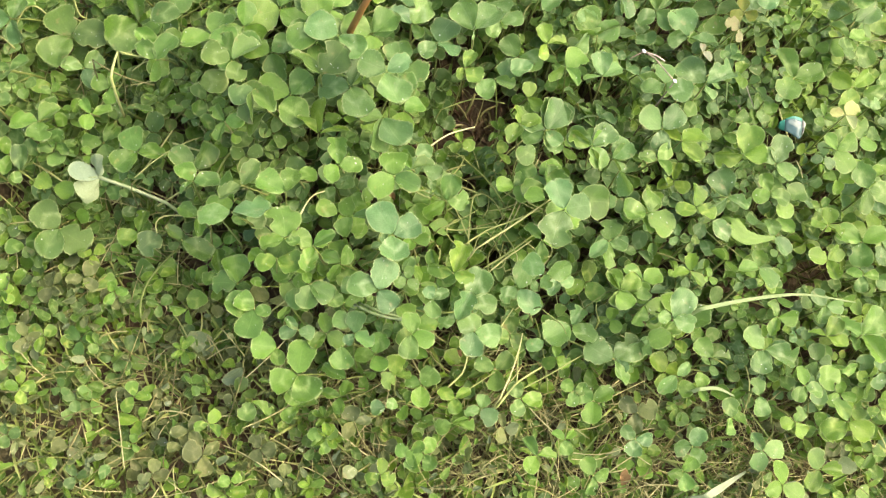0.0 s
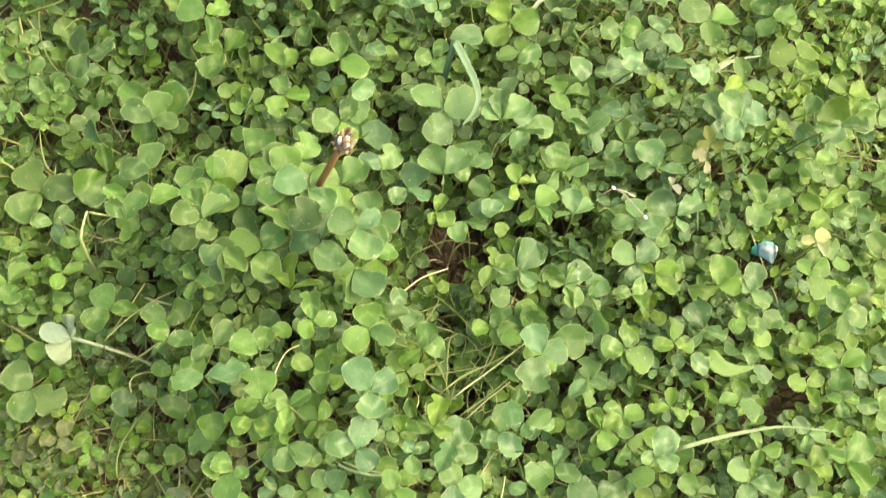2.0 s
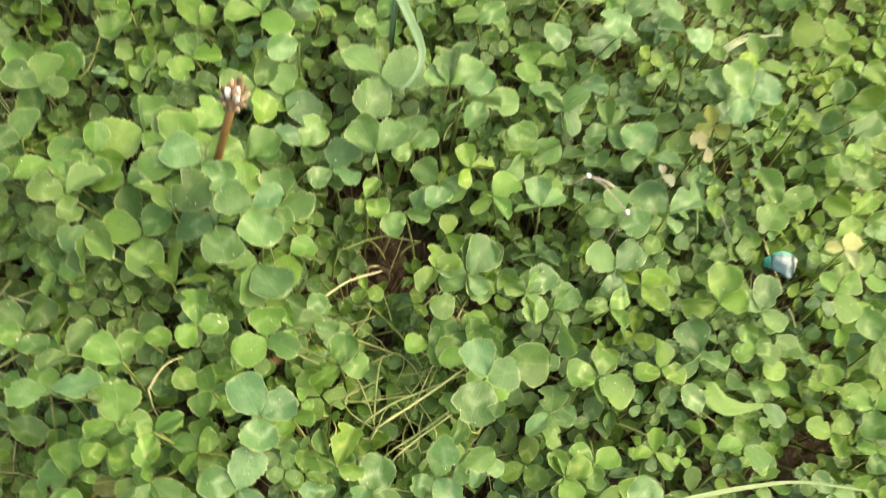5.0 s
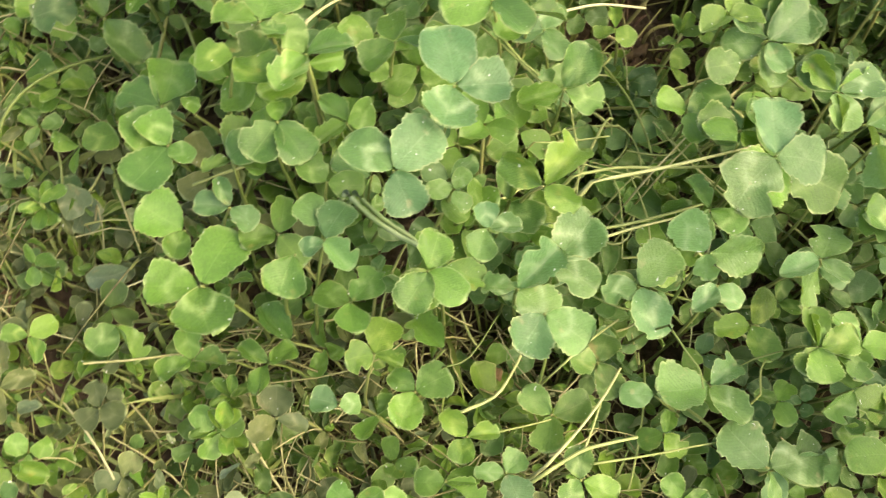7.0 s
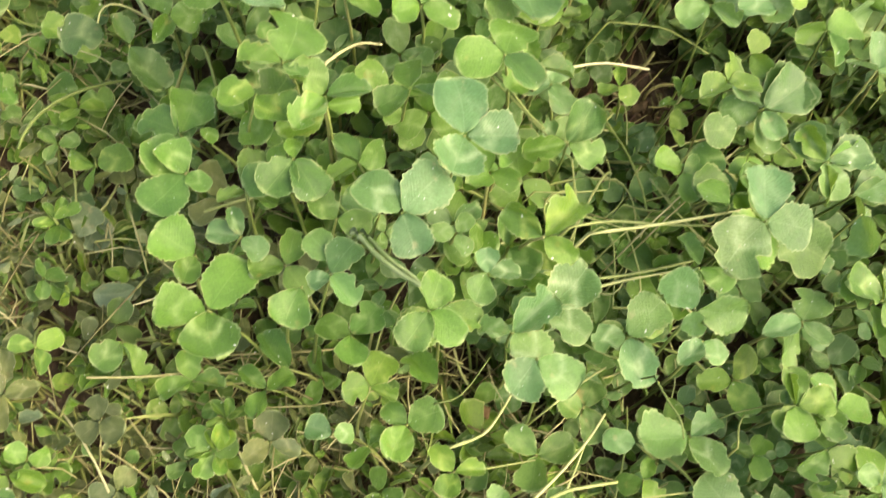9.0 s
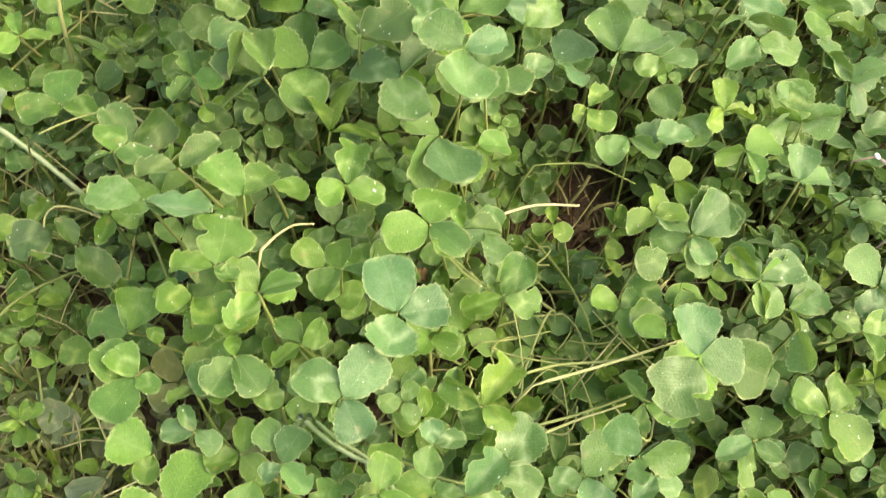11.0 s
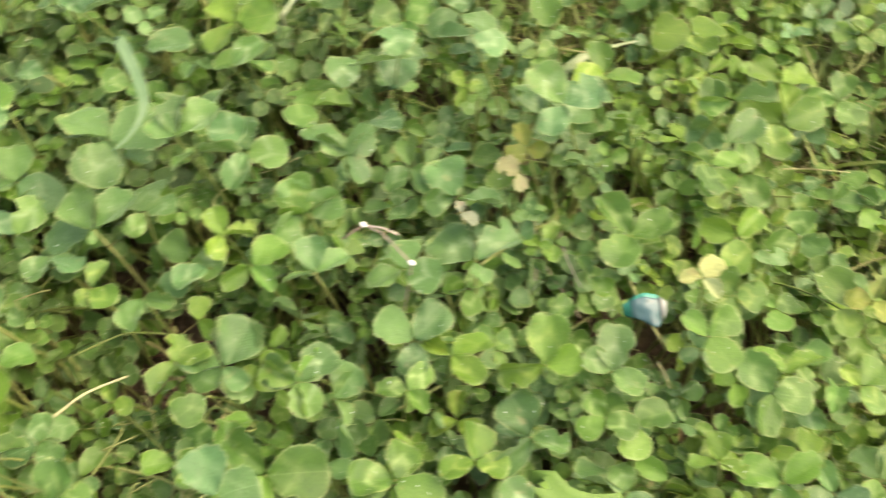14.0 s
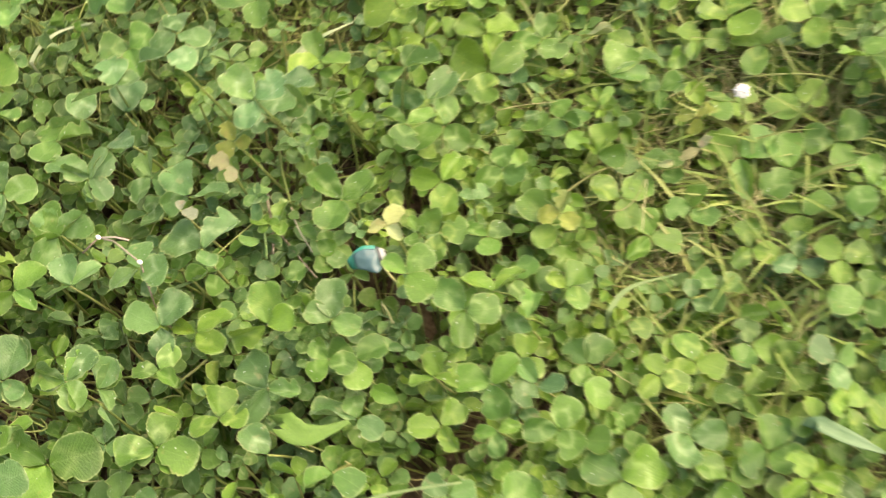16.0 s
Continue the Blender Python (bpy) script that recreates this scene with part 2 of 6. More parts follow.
def canopy(x, y):
    """Height of the top leaves: the mean of the placed leaves round about, or an even stand of clover further off."""
    a = np.array(PLACED)
    w = np.exp(-((a[:, 0] - x) ** 2 + (a[:, 1] - y) ** 2) / (2 * 0.022**2))
    return float(((w * a[:, 2]).sum() + 0.15 * (0.022 + relief(x, y) + 0.095 * open_lush(x, y))) / (w.sum() + 0.15))


def lushness(x, y):
    return smooth((canopy(x, y) - relief(x, y) - 0.028) / 0.05)


def far_edge(x):
    """The far side of the tall clover, where the mown lawn begins."""
    return min(0.385 + 0.42 * x, 0.718 - 0.818 * x)


def in_patch(x, y):
    """Where the clover stands close; beyond it the lawn goes on."""
    return math.hypot((x - 0.14) / 0.50, (y - 0.29) / 0.53) < 0.95 + 0.35 * noise.noise((x * 7, y * 7, 5.0))


def thin_spot(x, y):
    """Places beside and beyond the tall clover where straw shows between the leaves."""
    gap = noise.noise((x * 38, y * 38, 9.0))
    edge = y - 0.766 * x + 0.122
    return y > far_edge(x) and gap > 0.05 or x > 0.19 and -0.07 < edge < 0.06 and gap > -0.04


def relief(x, y):
    """Height of the soil."""
    r = math.hypot(x - 0.1, y - 0.2)
    fade = max(0.0, 1 - r / 1.6)
    return fade * (0.006 * noise.noise((x * 14, y * 14, 0.5)) + 0.003 * noise.noise((x * 45, y * 45, 1.5))) - 0.006 - 0.034 * smooth((0.63 * x + 0.77 * y - 0.40) / 0.14)


HOLE = (0.122, 0.217)
TANGLE = (0.182, 0.168)


def link(name, bm, material, parent=None, label=""):
    """A bmesh as one mesh object, under a thing where one is given."""
    me = bpy.data.meshes.new(name)
    bm.to_mesh(me)
    bm.free()
    for p in me.polygons:
        p.use_smooth = True
    me.materials.append(material)
    ob = new(name, me)
    ob.parent = parent
    if label:
        ob["label"] = label
    return ob


def ground():
    """One sheet: fine under the clover, ever coarser out to the horizon."""
    steps = [i * 0.012 for i in range(60)]
    while steps[-1] < 900:
        steps.append(steps[-1] * 1.25 + 0.01)
    axis = [-s for s in reversed(steps[1:])] + steps
    bm = bmesh.new()
    rows = [[bm.verts.new((x + 0.12, y + 0.2, relief(x + 0.12, y + 0.2))) for x in axis] for y in axis]
    for a, b in zip(rows, rows[1:]):
        for i in range(len(axis) - 1):
            bm.faces.new((a[i], a[i + 1], b[i + 1], b[i]))
    return tagged(link("ground", bm, SOIL), "dark crumbly soil under clover, lawn beyond", "ground", kind="structure")


ground()


# ---- clover leaves ----
COLS = {5: (-1.0, -0.55, 0.0, 0.55, 1.0), 7: (-1.0, -0.72, -0.36, 0.0, 0.36, 0.72, 1.0)}


def leaflet_grid(seed, rows=9, bites=0, cols=5, folded=0.0, ragged=0.0):
    """Points of one leaflet: base at the origin, tip at y = 1, folded a little along the midrib. Returns rows of (x, y, z, u, v)."""
    rnd = random.Random(seed)
    fold, droop, twist = folded + rnd.uniform(0.05, 0.32), rnd.uniform(-0.10, 0.24), rnd.uniform(-0.08, 0.08)
    wide, egg, notch = rnd.uniform(0.78, 0.92), rnd.uniform(0.10, 0.34), rnd.uniform(0.0, 0.11)
    wave, turn, lobes = rnd.choice((0.02, 0.03, 0.045, 0.075)), rnd.uniform(0, 6), rnd.choice((0.0, 0.02, 0.03, 0.055))
    cup, lean, teeth = rnd.uniform(-0.25, 0.45), rnd.uniform(-0.05, 0.05), rnd.uniform(0.014, 0.046)
    eaten = [(rnd.uniform(0.35, 0.95), rnd.choice((-1, 1)), rnd.uniform(0.06, 0.13), rnd.uniform(0.10, 0.38)) for _ in range(bites)]
    grid = []
    for i in range(rows + 1):
        th = math.pi * (0.03 + 0.97 * i / rows)
        v = 0.5 * (1 - math.cos(th))
        half = 0.5 * wide * max(0.0, math.sin(th)) ** (1.32 if th < math.pi / 2 else 0.86) * (1 - egg * math.cos(th)) + 0.012
        row = []
        for u in COLS[cols]:
            rim = abs(u) == 1
            reach = half * (1 + (0.016 * rnd.uniform(-1, 1) + teeth * (-1) ** i if rim else 0) + lobes * math.sin(9 * v + turn + (2 if u > 0 else 0)) + ragged * math.sin(17 * v + 2 * turn * u) * (0.4 + v))
            for at, side, size, deep in eaten:
                if side * u > 0:
                    reach *= 1 - deep * max(0.0, 1 - ((v - at) / size) ** 2)
            x = reach * u
            y = v - (notch * (1 - abs(u)) if i >= rows - 1 else 0.0) + 0.010 * rnd.uniform(-1, 1) * rim
            z = math.sqrt(x * x + 0.0009) * fold + cup * x * x - droop * v * v + twist * x + wave * math.sin(8 * v + 5 * u + turn) * abs(u)
            row.append((x * (1 - 0.5 * folded) + lean * math.sin(math.pi * v), y, z, 0.5 + 0.5 * u, v))
        grid.append(row)
    return grid


def leaflet_mesh(seed, tone_key, bites=0):
    me = bpy.data.meshes.new("leaflet")
    grid = leaflet_grid(seed, 24, bites, 7, (0.0, 0.0, 0.15, 0.0, 0.3, 0.6)[seed % 6], 0.07 if tone_key in "gra" else 0.05 if tone_key in "bn" and seed % 2 else 0.015)
    flat = [p for row in grid for p in row]
    faces = [(r * 7 + c, r * 7 + c + 1, r * 7 + c + 8, r * 7 + c + 7) for r in range(len(grid) - 1) for c in range(6)]
    me.from_pydata([p[:3] for p in flat], [], faces)
    uv = me.uv_layers.new(name="leaf")
    for l in me.loops:
        uv.data[l.index].uv = flat[l.vertex_index][3:]
    for p in me.polygons:
        p.use_smooth = True
    me.materials.append(LEAF[tone_key])
    return me


def tube(bm, path, radii, sides=5):
    """A round stem along the points of path."""
    rings = []
    for i, p in enumerate(path):
        a, b = Vector(path[max(0, i - 1)]), Vector(path[min(len(path) - 1, i + 1)])
        d = (b - a).normalized()
        s = d.cross((0.3, 0.2, 1) if abs(d.z) < 0.9 else (1, 0, 0)).normalized()
        t = d.cross(s)
        r = radii[i] if isinstance(radii, (list, tuple)) else radii
        rings.append([bm.verts.new(Vector(p) + r * (math.cos(k * math.tau / sides) * s + math.sin(k * math.tau / sides) * t)) for k in range(sides)])
    for a, b in zip(rings, rings[1:]):
        for k in range(sides):
            bm.faces.new((a[k], a[(k + 1) % sides], b[(k + 1) % sides], b[k]))
    bm.faces.new(rings[0][::-1]), bm.faces.new(rings[-1])


def bend(a, b, sag=(0, 0, 0), steps=6):
    """Points of a curve from a to b, pushed by sag in its middle."""
    a, b, m = Vector(a), Vector(b), (Vector(a) + Vector(b)) / 2 + Vector(sag) * 2
    return [(1 - t) ** 2 * a + 2 * t * (1 - t) * m + t * t * b for t in (i / steps for i in range(steps + 1))]


LEAFLETS = {k: [leaflet_mesh(17 * i + 3, k, (0, 1, 2, 0, 4, 0, 3, 0, 1, 0, 2, 5)[i]) for i in range(12)] for k in LEAF}
WORDS = {
    "m": "fresh green clover leaf with pale chevrons on three leaflets",
    "b": "blue-green clover leaf with three dewy rounded leaflets",
    "y": "young yellow-green clover leaf with three glossy leaflets",
    "o": "darkened green clover leaf low beside the mown strip",
    "d": "dusty dull clover leaf low in the mown strip",
    "n": "clover leaf with brown dried margins on its leaflets",
    "p": "single faded grey-green clover leaflet on a short stalk",
    "g": "yellowed clover leaf with three pale yellow leaflets",
    "r": "faded pinkish brown clover leaf with ragged margins",
    "a": "amber yellow clover leaf turning brown at its margins",
}
rng = random.Random(5)


def leaf(x, y, z, key, *lobes, loose=6):
    """One clover leaf on its stalk: the place where its leaflets meet, its kind, and the heading, length, breadth and roll of each leaflet."""
    foot = Vector((x + rng.uniform(-0.02, 0.02), y + rng.uniform(0.0, 0.03), 0))
    foot.z = relief(foot.x, foot.y)
    thing = new("clover")
    thing.location = foot
    tagged(thing, WORDS[key], "clover", "clover leaves of the patch")
    top = Vector((x, y, z)) - foot
    bm = bmesh.new()
    tube(bm, bend((0, 0, -0.002), top, (rng.uniform(-0.006, 0.006), rng.uniform(-0.006, 0.006), 0.004)), [0.0009, 0.0008, 0.0008, 0.0007, 0.0007, 0.0006, 0.0005], 4)
    link("stalk", bm, STALK, thing)
    tilt = Euler((radians(rng.gauss(0, loose)), radians(rng.gauss(0, loose)), 0)).to_matrix().to_4x4()
    for heading, long, broad, roll in lobes:
        ob = new("leaflet", rng.choice(LEAFLETS[key]))
        ob.parent = thing
        turn = Euler((radians(rng.uniform(-8, 16)), radians(rng.gauss(0, 8) + roll * rng.choice((-1, 1))), radians(heading - 90))).to_matrix().to_4x4()
        ob.matrix_basis = Matrix.Translation(top) @ tilt @ turn @ Matrix.Translation((0, 0.05 * long, 0)) @ Matrix.Diagonal((long * broad / 0.86, long, long, 1))
    PLACED.append((x, y, z, sum(l[1] for l in lobes) / len(lobes)))


def clover(x, y, z, size, heading, key="m"):
    """A leaf of three like leaflets."""
    count = 1 if key == "p" else 3
    leaf(x, y, z, key, *((heading + 120 * k + rng.uniform(-9, 9), size * rng.uniform(0.95, 1.15), rng.uniform(0.78, 0.98), abs(rng.gauss(0, 14))) for k in range(count)), loose=20 if key == "d" else 10)


# the leaves on top, one by one: x, y, z, kind, then heading, length, breadth and roll of each leaflet
leaf(0.1859, -0.0003, 0.0815, "m", (130, 0.0206, 0.80, 0), (249, 0.0168, 0.85, 0), (354, 0.0180, 1.00, 0))
leaf(0.1618, 0.0903, 0.1191, "b", (171, 0.0208, 0.90, 0), (77, 0.0176, 0.80, 0), (322, 0.0169, 0.95, 0))
leaf(0.1606, 0.1381, 0.0883, "m", (135, 0.0169, 0.80, 0), (57, 0.0147, 0.80, 0), (268, 0.0160, 0.80, 0))
leaf(0.2151, 0.1825, 0.1160, "b", (160, 0.0187, 0.85, 0), (58, 0.0156, 1.00, 0), (299, 0.0220, 0.90, 0))
leaf(0.1661, 0.2196, 0.0895, "b", (110, 0.0220, 0.85, 0), (13, 0.0126, 0.85, 0), (207, 0.0187, 0.84, 34))
leaf(0.2024, 0.1023, 0.1214, "y", (212, 0.0148, 0.84, 58), (118, 0.0194, 0.85, 0), (37, 0.0121, 0.84, 34))
leaf(0.1811, 0.0628, 0.1155, "b", (215, 0.0171, 0.90, 0), (121, 0.0188, 0.85, 0), (1, 0.0143, 0.95, 0))
leaf(0.2226, 0.0923, 0.0902, "b", (241, 0.0110, 1.00, 0), (28, 0.0145, 1.00, 0), (114, 0.0187, 0.90, 0))
leaf(0.2179, 0.1070, 0.0912, "b", (119, 0.0197, 1.00, 0), (37, 0.0165, 0.75, 0), (247, 0.0117, 0.90, 0))
leaf(0.2347, 0.0942, 0.0993, "b", (304, 0.0154, 0.90, 0), (36, 0.0159, 0.90, 0))
leaf(0.2311, 0.1422, 0.0662, "b", (261, 0.0128, 0.80, 0), (356, 0.0184, 1.00, 0), (117, 0.0182, 0.80, 0))
leaf(0.2710, 0.1568, 0.0532, "b", (262, 0.0210, 0.85, 0), (105, 0.0137, 1.00, 0), (13, 0.0175, 0.90, 0))
leaf(0.2372, 0.0558, 0.0582, "m", (93, 0.0128, 1.00, 0), (314, 0.0143, 0.95, 0), (208, 0.0103, 0.80, 0))
leaf(0.2227, 0.0456, 0.0680, "y", (264, 0.0103, 1.00, 0), (136, 0.0127, 0.90, 0), (50, 0.0096, 0.75, 0))
leaf(0.2055, 0.0432, 0.0767, "m", (231, 0.0122, 0.80, 0), (344, 0.0117, 0.90, 0), (122, 0.0140, 0.80, 0))
leaf(0.2129, 0.0619, 0.1108, "m", (306, 0.0146, 0.80, 0), (33, 0.0134, 0.80, 0), (141, 0.0127, 0.90, 0))
leaf(0.2270, 0.0708, 0.0578, "m", (200, 0.0155, 1.00, 0))
leaf(0.1902, 0.0382, 0.1002, "b", (286, 0.0076, 0.90, 0), (19, 0.0128, 0.95, 0), (127, 0.0130, 0.90, 0))
leaf(0.1859, 0.0417, 0.0983, "b", (205, 0.0128, 0.80, 0))
leaf(0.1721, 0.0459, 0.0991, "m", (213, 0.0109, 1.00, 0), (71, 0.0116, 0.84, 34))
leaf(0.1511, 0.0608, 0.0909, "m", (199, 0.0128, 0.80, 0), (108, 0.0127, 0.84, 44), (288, 0.0117, 0.80, 0))
leaf(0.1375, 0.0504, 0.1183, "m", (304, 0.0152, 0.95, 0), (82, 0.0146, 0.75, 0), (208, 0.0143, 0.80, 0))
leaf(0.1245, 0.0301, 0.0855, "m", (201, 0.0155, 0.90, 0), (122, 0.0202, 0.85, 0), (44, 0.0132, 0.84, 39))
leaf(0.1524, 0.0363, 0.1093, "m", (307, 0.0143, 0.95, 0), (16, 0.0150, 0.90, 0), (163, 0.0075, 1.00, 0))
leaf(0.1529, 0.0212, 0.0922, "m", (277, 0.0097, 0.75, 0), (48, 0.0108, 0.84, 34), (134, 0.0144, 1.00, 0))
leaf(0.1650, 0.0164, 0.0847, "b", (247, 0.0110, 0.85, 0), (33, 0.0100, 0.80, 0), (186, 0.0102, 0.80, 0))
leaf(0.1173, 0.0076, 0.0717, "m", (151, 0.0178, 0.90, 0), (227, 0.0149, 0.90, 0))
leaf(0.1311, 0.0158, 0.0865, "m", (181, 0.0078, 0.80, 0))
leaf(0.1391, 0.0044, 0.0860, "m", (303, 0.0174, 0.95, 0), (37, 0.0099, 0.80, 0), (196, 0.0129, 0.90, 0))
leaf(0.1644, 0.0011, 0.0755, "m", (223, 0.0159, 0.95, 0), (324, 0.0111, 0.90, 0))
leaf(0.0993, -0.0222, 0.0225, "y", (222, 0.0123, 0.84, 39), (100, 0.0138, 0.90, 0), (322, 0.0100, 0.84, 44))
leaf(0.1907, 0.0289, 0.0966, "m", (321, 0.0134, 1.00, 0))
leaf(0.2023, 0.0252, 0.0381, "m", (199, 0.0168, 0.85, 0))
leaf(0.2089, 0.0144, 0.0475, "m", (215, 0.0116, 0.80, 0), (315, 0.0111, 0.84, 34), (104, 0.0105, 0.84, 34))
leaf(0.2336, 0.0294, 0.0638, "b", (235, 0.0091, 1.00, 0), (84, 0.0076, 1.00, 0))
leaf(0.2402, 0.0411, 0.0577, "m", (315, 0.0101, 0.84, 34), (116, 0.0084, 0.84, 34))
leaf(0.1738, -0.0293, 0.0304, "m", (298, 0.0121, 1.00, 0), (14, 0.0146, 0.84, 34))
leaf(0.1678, -0.0582, 0.0312, "y", (246, 0.0090, 0.80, 0), (353, 0.0101, 0.84, 34), (107, 0.0101, 0.80, 0))
leaf(0.2673, 0.0574, 0.0419, "m", (247, 0.0104, 1.00, 0), (32, 0.0143, 0.84, 34), (86, 0.0116, 0.84, 44))
leaf(0.2722, 0.0775, 0.0442, "b", (120, 0.0088, 1.00, 0), (246, 0.0106, 0.80, 0), (5, 0.0126, 0.90, 0))
leaf(0.2013, 0.1852, 0.0951, "m", (199, 0.0133, 0.90, 0))
leaf(0.2367, 0.1468, 0.1122, "b", (186, 0.0151, 0.84, 44), (70, 0.0166, 0.84, 49), (336, 0.0092, 0.84, 34))
leaf(0.2424, 0.1628, 0.0795, "b", (293, 0.0126, 0.90, 0), (29, 0.0099, 0.90, 0))
leaf(0.2468, 0.2109, 0.0649, "b", (235, 0.0111, 0.90, 0), (43, 0.0114, 0.90, 0), (300, 0.0175, 0.84, 34))
leaf(0.2736, 0.1898, 0.0741, "m", (163, 0.0113, 0.84, 44), (339, 0.0133, 1.00, 0), (62, 0.0119, 0.84, 34))
leaf(0.3063, 0.1700, 0.0443, "b", (211, 0.0148, 0.80, 0), (85, 0.0220, 0.90, 0), (335, 0.0113, 0.90, 0))
leaf(0.2672, 0.1355, 0.0548, "b", (245, 0.0117, 0.84, 34))
leaf(0.2046, 0.0868, 0.1041, "b", (171, 0.0083, 0.90, 0), (76, 0.0106, 0.90, 0), (317, 0.0120, 0.80, 0))
leaf(0.0598, 0.1196, 0.1273, "o", (99, 0.0220, 0.90, 0), (188, 0.0220, 0.84, 53), (44, 0.0158, 0.84, 62))
leaf(0.0445, 0.1465, 0.1214, "b", (208, 0.0202, 1.00, 0), (16, 0.0189, 0.80, 0))
leaf(0.0889, 0.1453, 0.1470, "b", (208, 0.0167, 1.00, 0), (82, 0.0155, 0.90, 0), (337, 0.0209, 0.90, 0))
leaf(0.0936, 0.1492, 0.1309, "n", (49, 0.0132, 0.90, 0))
leaf(0.0592, 0.1962, 0.0982, "b", (196, 0.0165, 0.90, 0), (110, 0.0185, 0.80, 0), (16, 0.0101, 0.84, 62))
leaf(0.0786, 0.2008, 0.0978, "b", (110, 0.0186, 1.00, 0), (273, 0.0133, 1.00, 0), (13, 0.0157, 0.84, 44))
leaf(0.0907, 0.2196, 0.1113, "b", (168, 0.0202, 0.84, 34), (93, 0.0220, 0.84, 34), (299, 0.0059, 0.84, 73))
leaf(0.0942, 0.2412, 0.1031, "b", (144, 0.0173, 1.10, 0), (50, 0.0144, 0.80, 0), (283, 0.0119, 0.80, 0))
leaf(0.1029, 0.2033, 0.0976, "y", (110, 0.0132, 0.90, 0), (12, 0.0131, 0.90, 0), (288, 0.0081, 0.84, 34))
leaf(0.1190, 0.2166, 0.0914, "b", (284, 0.0144, 0.90, 0), (29, 0.0132, 0.80, 0))
leaf(0.1269, 0.2450, 0.0901, "b", (251, 0.0160, 0.75, 0))
leaf(0.1237, 0.2578, 0.0971, "y", (158, 0.0132, 0.75, 0), (58, 0.0130, 0.84, 34), (285, 0.0110, 0.84, 34))
leaf(0.1331, 0.2924, 0.0882, "b", (157, 0.0152, 0.90, 0), (51, 0.0182, 0.84, 39), (275, 0.0191, 0.84, 69))
leaf(0.1425, 0.2568, 0.0958, "m", (92, 0.0179, 0.80, 0), (253, 0.0148, 0.84, 53), (356, 0.0142, 0.80, 0))
leaf(0.1621, 0.2741, 0.0909, "b", (145, 0.0162, 0.80, 0), (84, 0.0175, 0.80, 0), (254, 0.0129, 0.84, 62))
leaf(0.1417, 0.2262, 0.0881, "y", (130, 0.0101, 0.90, 0), (26, 0.0120, 0.84, 44))
leaf(0.1651, 0.2210, 0.0863, "b", (112, 0.0206, 0.90, 0), (350, 0.0165, 0.90, 0), (260, 0.0154, 0.84, 34))
leaf(0.1534, 0.2074, 0.0932, "y", (290, 0.0163, 0.90, 0), (147, 0.0129, 0.84, 34), (76, 0.0140, 0.80, 0))
leaf(0.1703, 0.2073, 0.0881, "m", (264, 0.0147, 0.84, 34))
leaf(0.1918, 0.2362, 0.0880, "m", (87, 0.0161, 0.90, 0), (340, 0.0170, 0.84, 58), (198, 0.0150, 0.84, 34))
leaf(0.2077, 0.2422, 0.0863, "b", (92, 0.0154, 1.00, 0), (338, 0.0125, 0.84, 44))
leaf(0.1748, 0.2963, 0.0861, "m", (14, 0.0172, 0.90, 0))
leaf(0.1280, 0.3259, 0.0903, "b", (201, 0.0152, 0.84, 44), (88, 0.0154, 0.84, 49), (345, 0.0148, 0.80, 0))
leaf(0.2477, 0.2341, 0.0789, "m", (230, 0.0163, 0.80, 0), (112, 0.0220, 0.90, 0), (357, 0.0124, 0.80, 0))
leaf(0.2458, 0.2065, 0.0749, "b", (131, 0.0153, 0.90, 0), (267, 0.0155, 0.80, 0), (19, 0.0122, 0.80, 0))
leaf(0.1248, 0.0401, 0.1217, "m", (246, 0.0141, 0.90, 0), (148, 0.0208, 0.90, 0), (34, 0.0090, 0.80, 0))
leaf(0.1350, 0.0522, 0.1076, "m", (287, 0.0178, 0.90, 0), (84, 0.0119, 0.84, 34))
leaf(0.1233, 0.0295, 0.0909, "m", (243, 0.0095, 0.90, 0), (15, 0.0143, 0.84, 34))
leaf(0.1062, 0.0958, 0.1087, "m", (145, 0.0172, 1.00, 0), (284, 0.0131, 0.80, 0), (57, 0.0140, 0.80, 0))
leaf(0.1023, 0.0587, 0.1191, "m", (203, 0.0179, 0.80, 0), (124, 0.0174, 0.90, 0))
leaf(0.0919, 0.0727, 0.1018, "m", (49, 0.0138, 0.84, 34))
leaf(0.0830, 0.0346, 0.1005, "m", (243, 0.0161, 0.84, 44), (133, 0.0191, 0.84, 53), (1, 0.0104, 0.84, 65))
leaf(0.0423, 0.0336, 0.0693, "o", (197, 0.0189, 0.80, 0), (123, 0.0187, 0.84, 44), (296, 0.0080, 0.84, 53))
leaf(0.0998, 0.0057, 0.0427, "m", (257, 0.0117, 0.84, 44), (150, 0.0169, 0.80, 0))
leaf(0.1516, 0.0338, 0.0978, "m", (277, 0.0129, 1.00, 0), (170, 0.0105, 0.84, 34), (43, 0.0096, 0.80, 0))
leaf(0.1416, 0.0026, 0.0811, "m", (197, 0.0195, 0.80, 0))
leaf(0.1715, 0.0621, 0.0905, "b", (227, 0.0136, 0.80, 0))
leaf(0.1465, 0.0616, 0.0755, "m", (205, 0.0140, 0.80, 0), (124, 0.0159, 0.84, 34), (274, 0.0133, 0.80, 0))
leaf(0.0829, 0.0994, 0.1074, "y", (137, 0.0220, 0.84, 58), (189, 0.0166, 0.84, 69), (50, 0.0185, 0.84, 69))
leaf(0.0985, 0.1381, 0.1066, "b", (231, 0.0156, 0.90, 0), (298, 0.0220, 0.84, 34), (352, 0.0220, 0.90, 0))
leaf(0.0988, 0.1566, 0.0890, "m", (79, 0.0140, 1.00, 0), (307, 0.0183, 0.90, 0))
leaf(0.0520, 0.0852, 0.1070, "o", (184, 0.0220, 0.80, 0), (234, 0.0220, 0.84, 69), (273, 0.0181, 0.84, 53))
